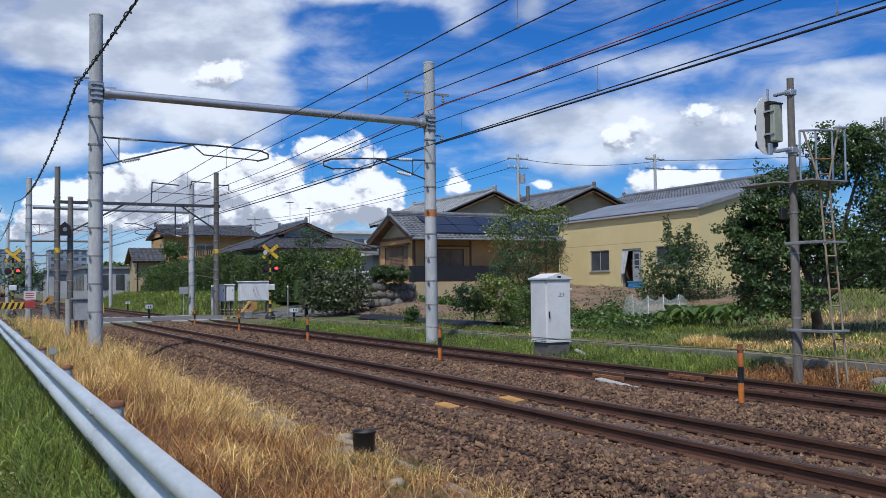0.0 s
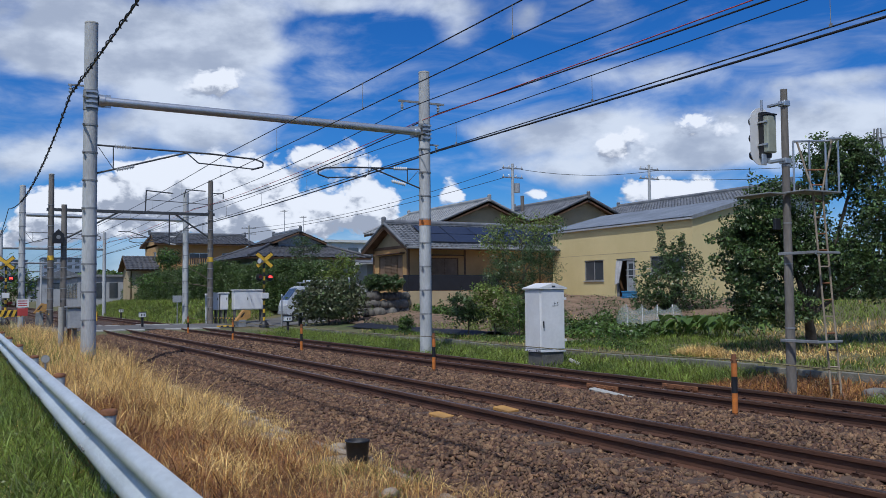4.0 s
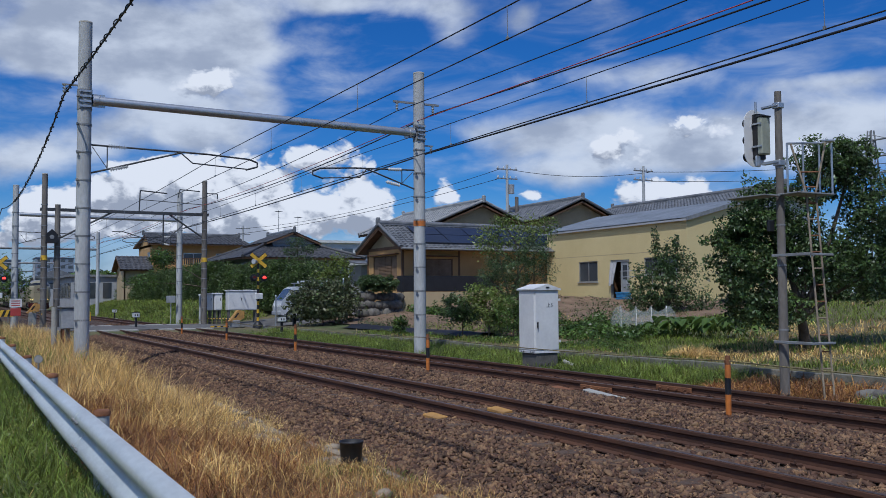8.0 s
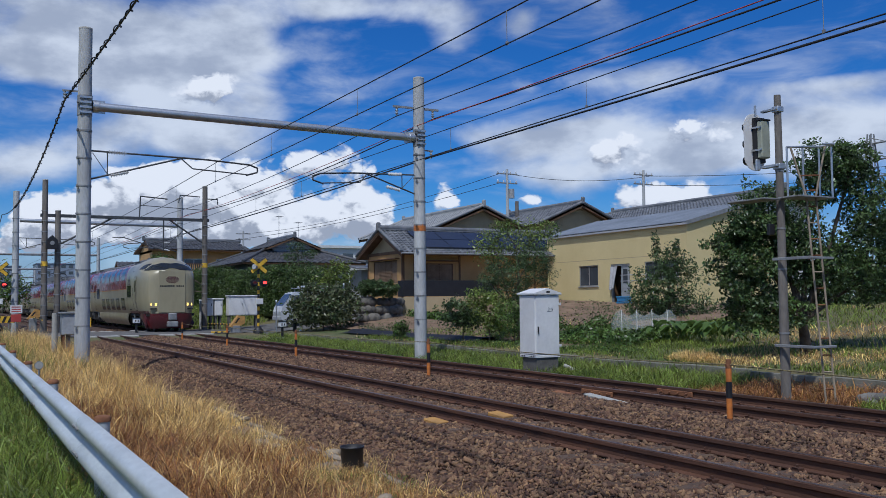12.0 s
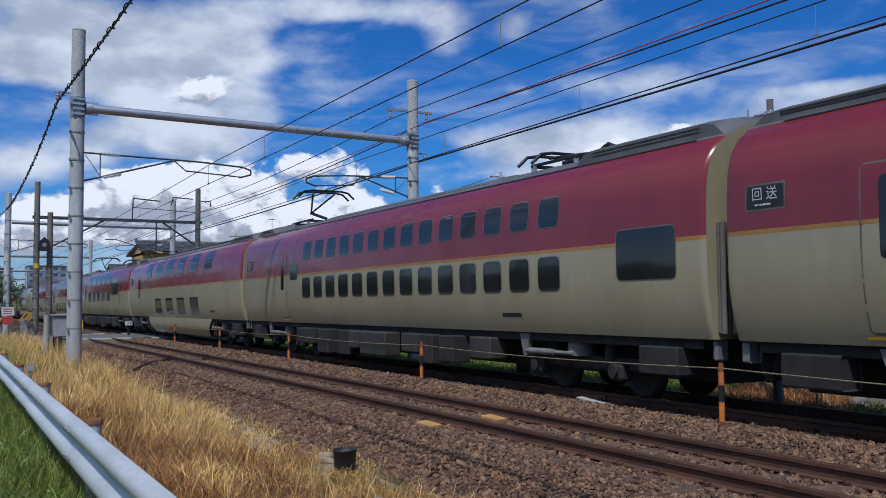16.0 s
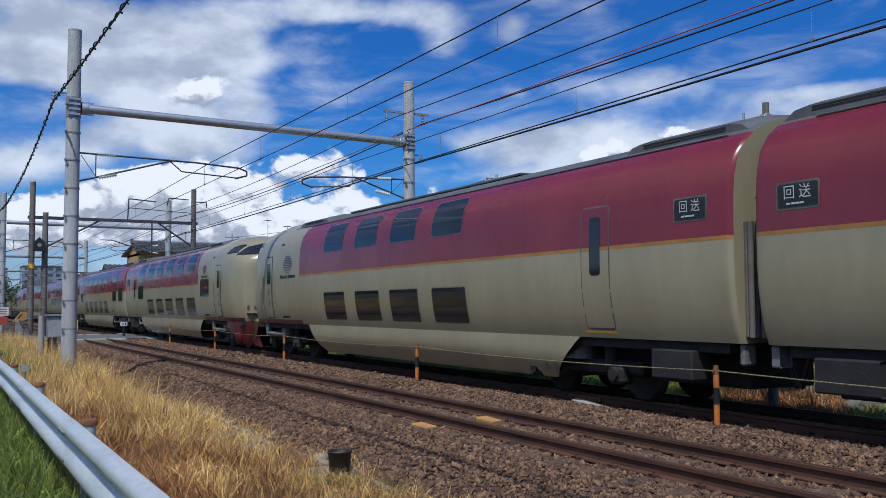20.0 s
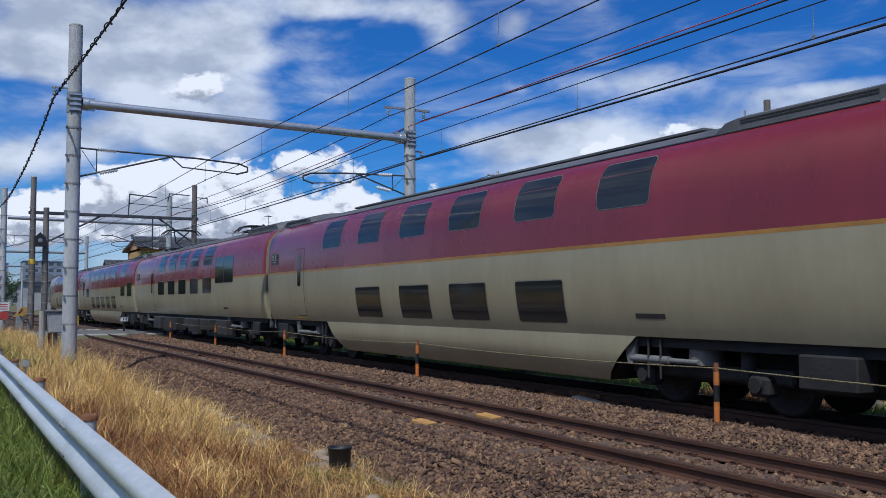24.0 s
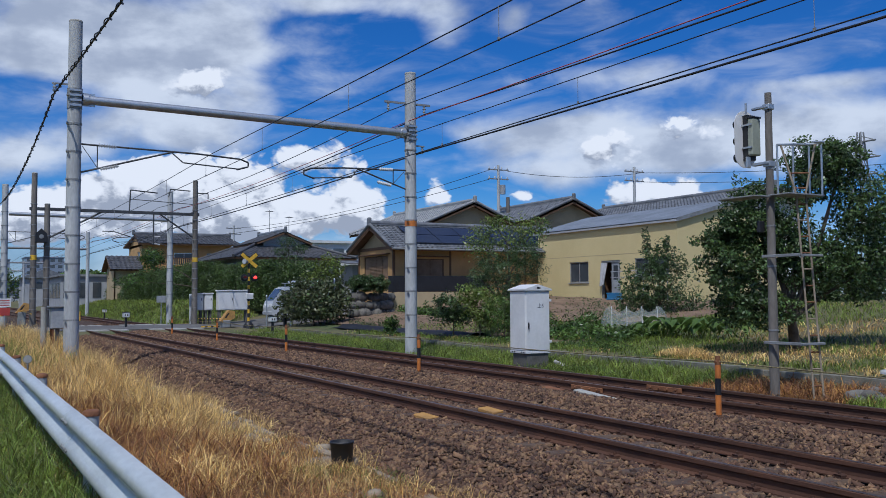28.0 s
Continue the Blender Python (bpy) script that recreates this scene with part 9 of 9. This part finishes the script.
def make_litter():
    # the sheet under the tangle carries the blades' shade in its colour
    for name, m, y0, y1, label in (("grass_litter", "shaded_litter", 1.0, 3.36, "brown dead leaves under the withered grass, darkened for shade between the blades"), ("drain_earth", "earth", 3.36, 4.3, "pale dry earth along the drain edge")):
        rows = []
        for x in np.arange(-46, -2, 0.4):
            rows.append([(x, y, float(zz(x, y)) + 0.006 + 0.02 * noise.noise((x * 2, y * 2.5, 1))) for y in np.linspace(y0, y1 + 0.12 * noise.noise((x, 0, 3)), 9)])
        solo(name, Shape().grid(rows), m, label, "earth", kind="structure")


make_litter()


def make_garden():
    for i in range(20):
        o = solo("edging_slab", Shape().box(-1.98 + 0.0, 0.0, -0.06, 0.06, -0.36, 0.0, 0.012), "edging", "weathered concrete edging slab along the garden", "edging", "edging slabs")
        o.location = (-2.0 - i * 2.0, 14.58, 0.01 - 0.02 * (i % 3))
    rows = []
    for x in np.arange(-46, -26.9, 0.6):
        rows.append([(x, y, ground_z(x, y) + 0.06 + 0.05 * noise.noise((x * 1.3, y * 1.3, 9))) for y in np.arange(17.0, 21.1, 0.5)])
    solo("soil_bed", Shape().grid(rows), "soil", "bare brown garden soil", "soil", kind="structure")
    rows = []
    for x in np.arange(-40, -27.9, 0.5):
        rows.append([(x, y, ground_z(x, y) + 0.07 + 0.04 * noise.noise((x * 1.9, y * 2.3, 4)) + (0.1 if 16.2 < y < 16.8 else 0)) for y in np.arange(15.8, 17.3, 0.2)])
    solo("mulch_sheet", Shape().grid(rows), "panel_black", "crumpled black plastic mulch sheet", "plastic sheet")
    rows = []
    for x in np.arange(-46, -25, 0.6):
        rows.append([(x, y, ground_z(x, y) + 0.10 + 0.16 * noise.noise((x, y, 2)) + 0.1 * noise.noise((x * 2.3, y * 2.3, 6))) for y in np.arange(22.4, 30.7, 0.5)])
    solo("soil_heap", Shape().grid(rows), "soil", "reddish bare soil before the workshop", "soil", kind="structure")
    # low vegetables
    for x0, x1, y0, y1, n, m, s, lab in ((-27.5, -21.5, 17.4, 20.2, 5000, "leaf_mid", 0.12, "low dense green vegetable bed"), (-49.5, -38.5, 21.2, 22.2, 3000, "leaf_mid", 0.15, "row of leafy green crops before the house"),
                                         (-24.5, -21.5, 21.0, 23.5, 1500, "leaf_light", 0.12, "feathery green plants before the workshop"), (-40.5, -36, 16.9, 17.6, 600, "leaf_olive", 0.1, "creeping green plants on the mulch")):
        rng = np.random.default_rng(int(n + s * 100))
        x, y = rng.uniform(x0, x1, n), rng.uniform(y0, y1, n)
        g = np.array([ground_z(a, b) for a, b in zip(x, y)])
        z = g + rng.uniform(0.02, 0.34, n) * (0.75 + 0.35 * np.sin(x * 2.1) * np.sin(y * 3.3))
        t = thing("vegetable_bed", (0, 0, 0), lab, "plants", "vegetable beds")
        leaf_cloud("foliage", np.c_[x, y, z], s, m, t, int(n), 1.8)
    for x0, x1, y0, y1, n, m, s, hh, lab in ((-27.5, -19.0, 15.2, 17.2, 5000, "leaf_mid", 0.08, 0.16, "low weeds behind the edging"), (-44, -28, 17.3, 20.8, 3000, "leaf_olive", 0.09, 0.16, "scattered weeds on the garden soil"),
                                             (-31.5, -26.5, 19.0, 22.0, 5000, "leaf_mid", 0.12, 0.6, "rank green weeds before the soil heap"), (-42, -27, 22.6, 29.5, 6000, "leaf_olive", 0.12, 0.35, "weeds scattered over the soil heap"), (-31.5, -27.5, 16.8, 18.4, 2200, "leaf_light", 0.10, 0.7, "tall pale garden plants")):
        rng = np.random.default_rng(int(n + s * 1000))
        x, y = rng.uniform(x0, x1, n), rng.uniform(y0, y1, n)
        k = patch(x, y, 1.1, 3) > -0.2
        x, y = x[k], y[k]
        g = np.array([ground_z(a, b) for a, b in zip(x, y)])
        t = thing("weeds", (0, 0, 0), lab, "weeds", "garden weeds")
        leaf_cloud("foliage", np.c_[x, y, g + rng.uniform(0.02, 1, len(x)) ** 1.4 * hh * (0.7 + 0.4 * patch(x, y, 1.7, 1))], s, m, t, int(n), 2.2)
    # large-leaved plants
    rng = random.Random(70)
    for i in range(9):
        x = -22.1 + i * 0.34 + rng.uniform(-0.1, 0.1)
        y = 19.3 + i * 0.06 + rng.uniform(-0.2, 0.2)
        t = thing("taro_plant", (x, y, ground_z(x, y)), "large-leaved green garden plant with drooping leaves", "plant", "large-leaved plants", rz=rng.uniform(0, 360))
        for k in range(6):
            a = k * 1.05 + rng.uniform(-0.3, 0.3)
            h, d = rng.uniform(0.3, 0.6), rng.uniform(0.15, 0.35)
            c, s_ = math.cos(a), math.sin(a)
            leaf = Shape()
            L, W = rng.uniform(0.35, 0.5), rng.uniform(0.13, 0.2)
            rows = []
            for u, wd, dz in ((0, 0.1, 0), (0.2, 0.8, 0.04), (0.45, 1.0, 0.03), (0.75, 0.65, -0.08), (1.0, 0.02, -0.24)):
                rows.append([((d + u * L) * c - v * W * wd * s_, (d + u * L) * s_ + v * W * wd * c, h + dz * L * 2 + (0.04 if v == 0 else 0.0) * -1 + 0.03 * abs(v)) for v in (-1, -0.5, 0, 0.5, 1)])
            lf = part("leaf", leaf.grid(rows), "leaf_mid", t)
            part("stalk", Shape().tube((0.02 * c, 0.02 * s_, -0.05), (d * c, d * s_, h), 0.014, 0.009, 6), "leaf_light", lf)
    # net tunnel: a fine net drawn over hoops, sagging between them
    t = thing("net_tunnel", (-25.5, 21.5, 0.3), "white garden net stretched over hoops", "net tunnel", rz=52)
    n_hoop, gap = 4, 0.52
    for k in range(n_hoop):
        x = -0.78 + k * gap
        part("hoop", Shape().pipe([(x, 0.52 * math.cos(a), 0.8 * math.sin(a)) for a in np.linspace(0, math.pi, 13)], 0.009, 5), "porcelain", t)
    rows = []
    for i in range(41):
        x = -1.15 + i * 0.058
        k = max(-0.78, min(x, -0.78 + gap * (n_hoop - 1)))
        out = abs(x - k)
        sag = abs(math.sin((k + 0.78) / gap * math.pi)) ** 0.7
        e = math.sqrt(max(0.0, 1 - (out / 0.40) ** 2))
        rows.append([(x, 0.53 * (1 - 0.08 * sag) * (0.25 + 0.75 * e) * math.cos(a), 0.81 * e * (1 - 0.26 * sag * math.sin(a)) * math.sin(a) + 0.012 * math.sin(i * 2.1 + a * 5)) for a in np.linspace(0, math.pi, 17)])
    part("net", Shape().grid(rows), "net", t, "fine white mesh")
    # stones and a lid beside the edging
    rng = random.Random(71)
    for i in range(12):
        r = rng.uniform(0.1, 0.26)
        o = solo("rubble_stone", Shape().lathe([(0, -0.5 * r), (0.8 * r, -0.35 * r), (r * rng.uniform(0.9, 1.2), 0.0), (0.7 * r, 0.4 * r), (0, 0.5 * r)], 8), "wall_stone", "rough grey stone in the dry grass", "stone", "rubble stones")
        o.matrix_world = pose(-10.6 + rng.uniform(0, 3.2), 13.5 + rng.uniform(-0.5, 0.8), -0.22, rng.uniform(-20, 20), rng.uniform(-20, 20), rng.uniform(0, 180))
    solo("drain_lid", Shape().lathe([(0.33, 0), (0.33, 0.05), (0.28, 0.07), (0, 0.075)], 24), "porcelain", "round white plastic lid lying on the grass", "lid", at=(-10.6, 14.95, 0.06))


make_garden()


def make_white_house():
    h = gable_house_x("house", "pale house with grey tile roof beyond the garden trees", -22.5, -14.0, 44.0, 3.4, 6.4, 4.9, 1.0, "plaster_white", "kawara_pale")


make_white_house()


motions()
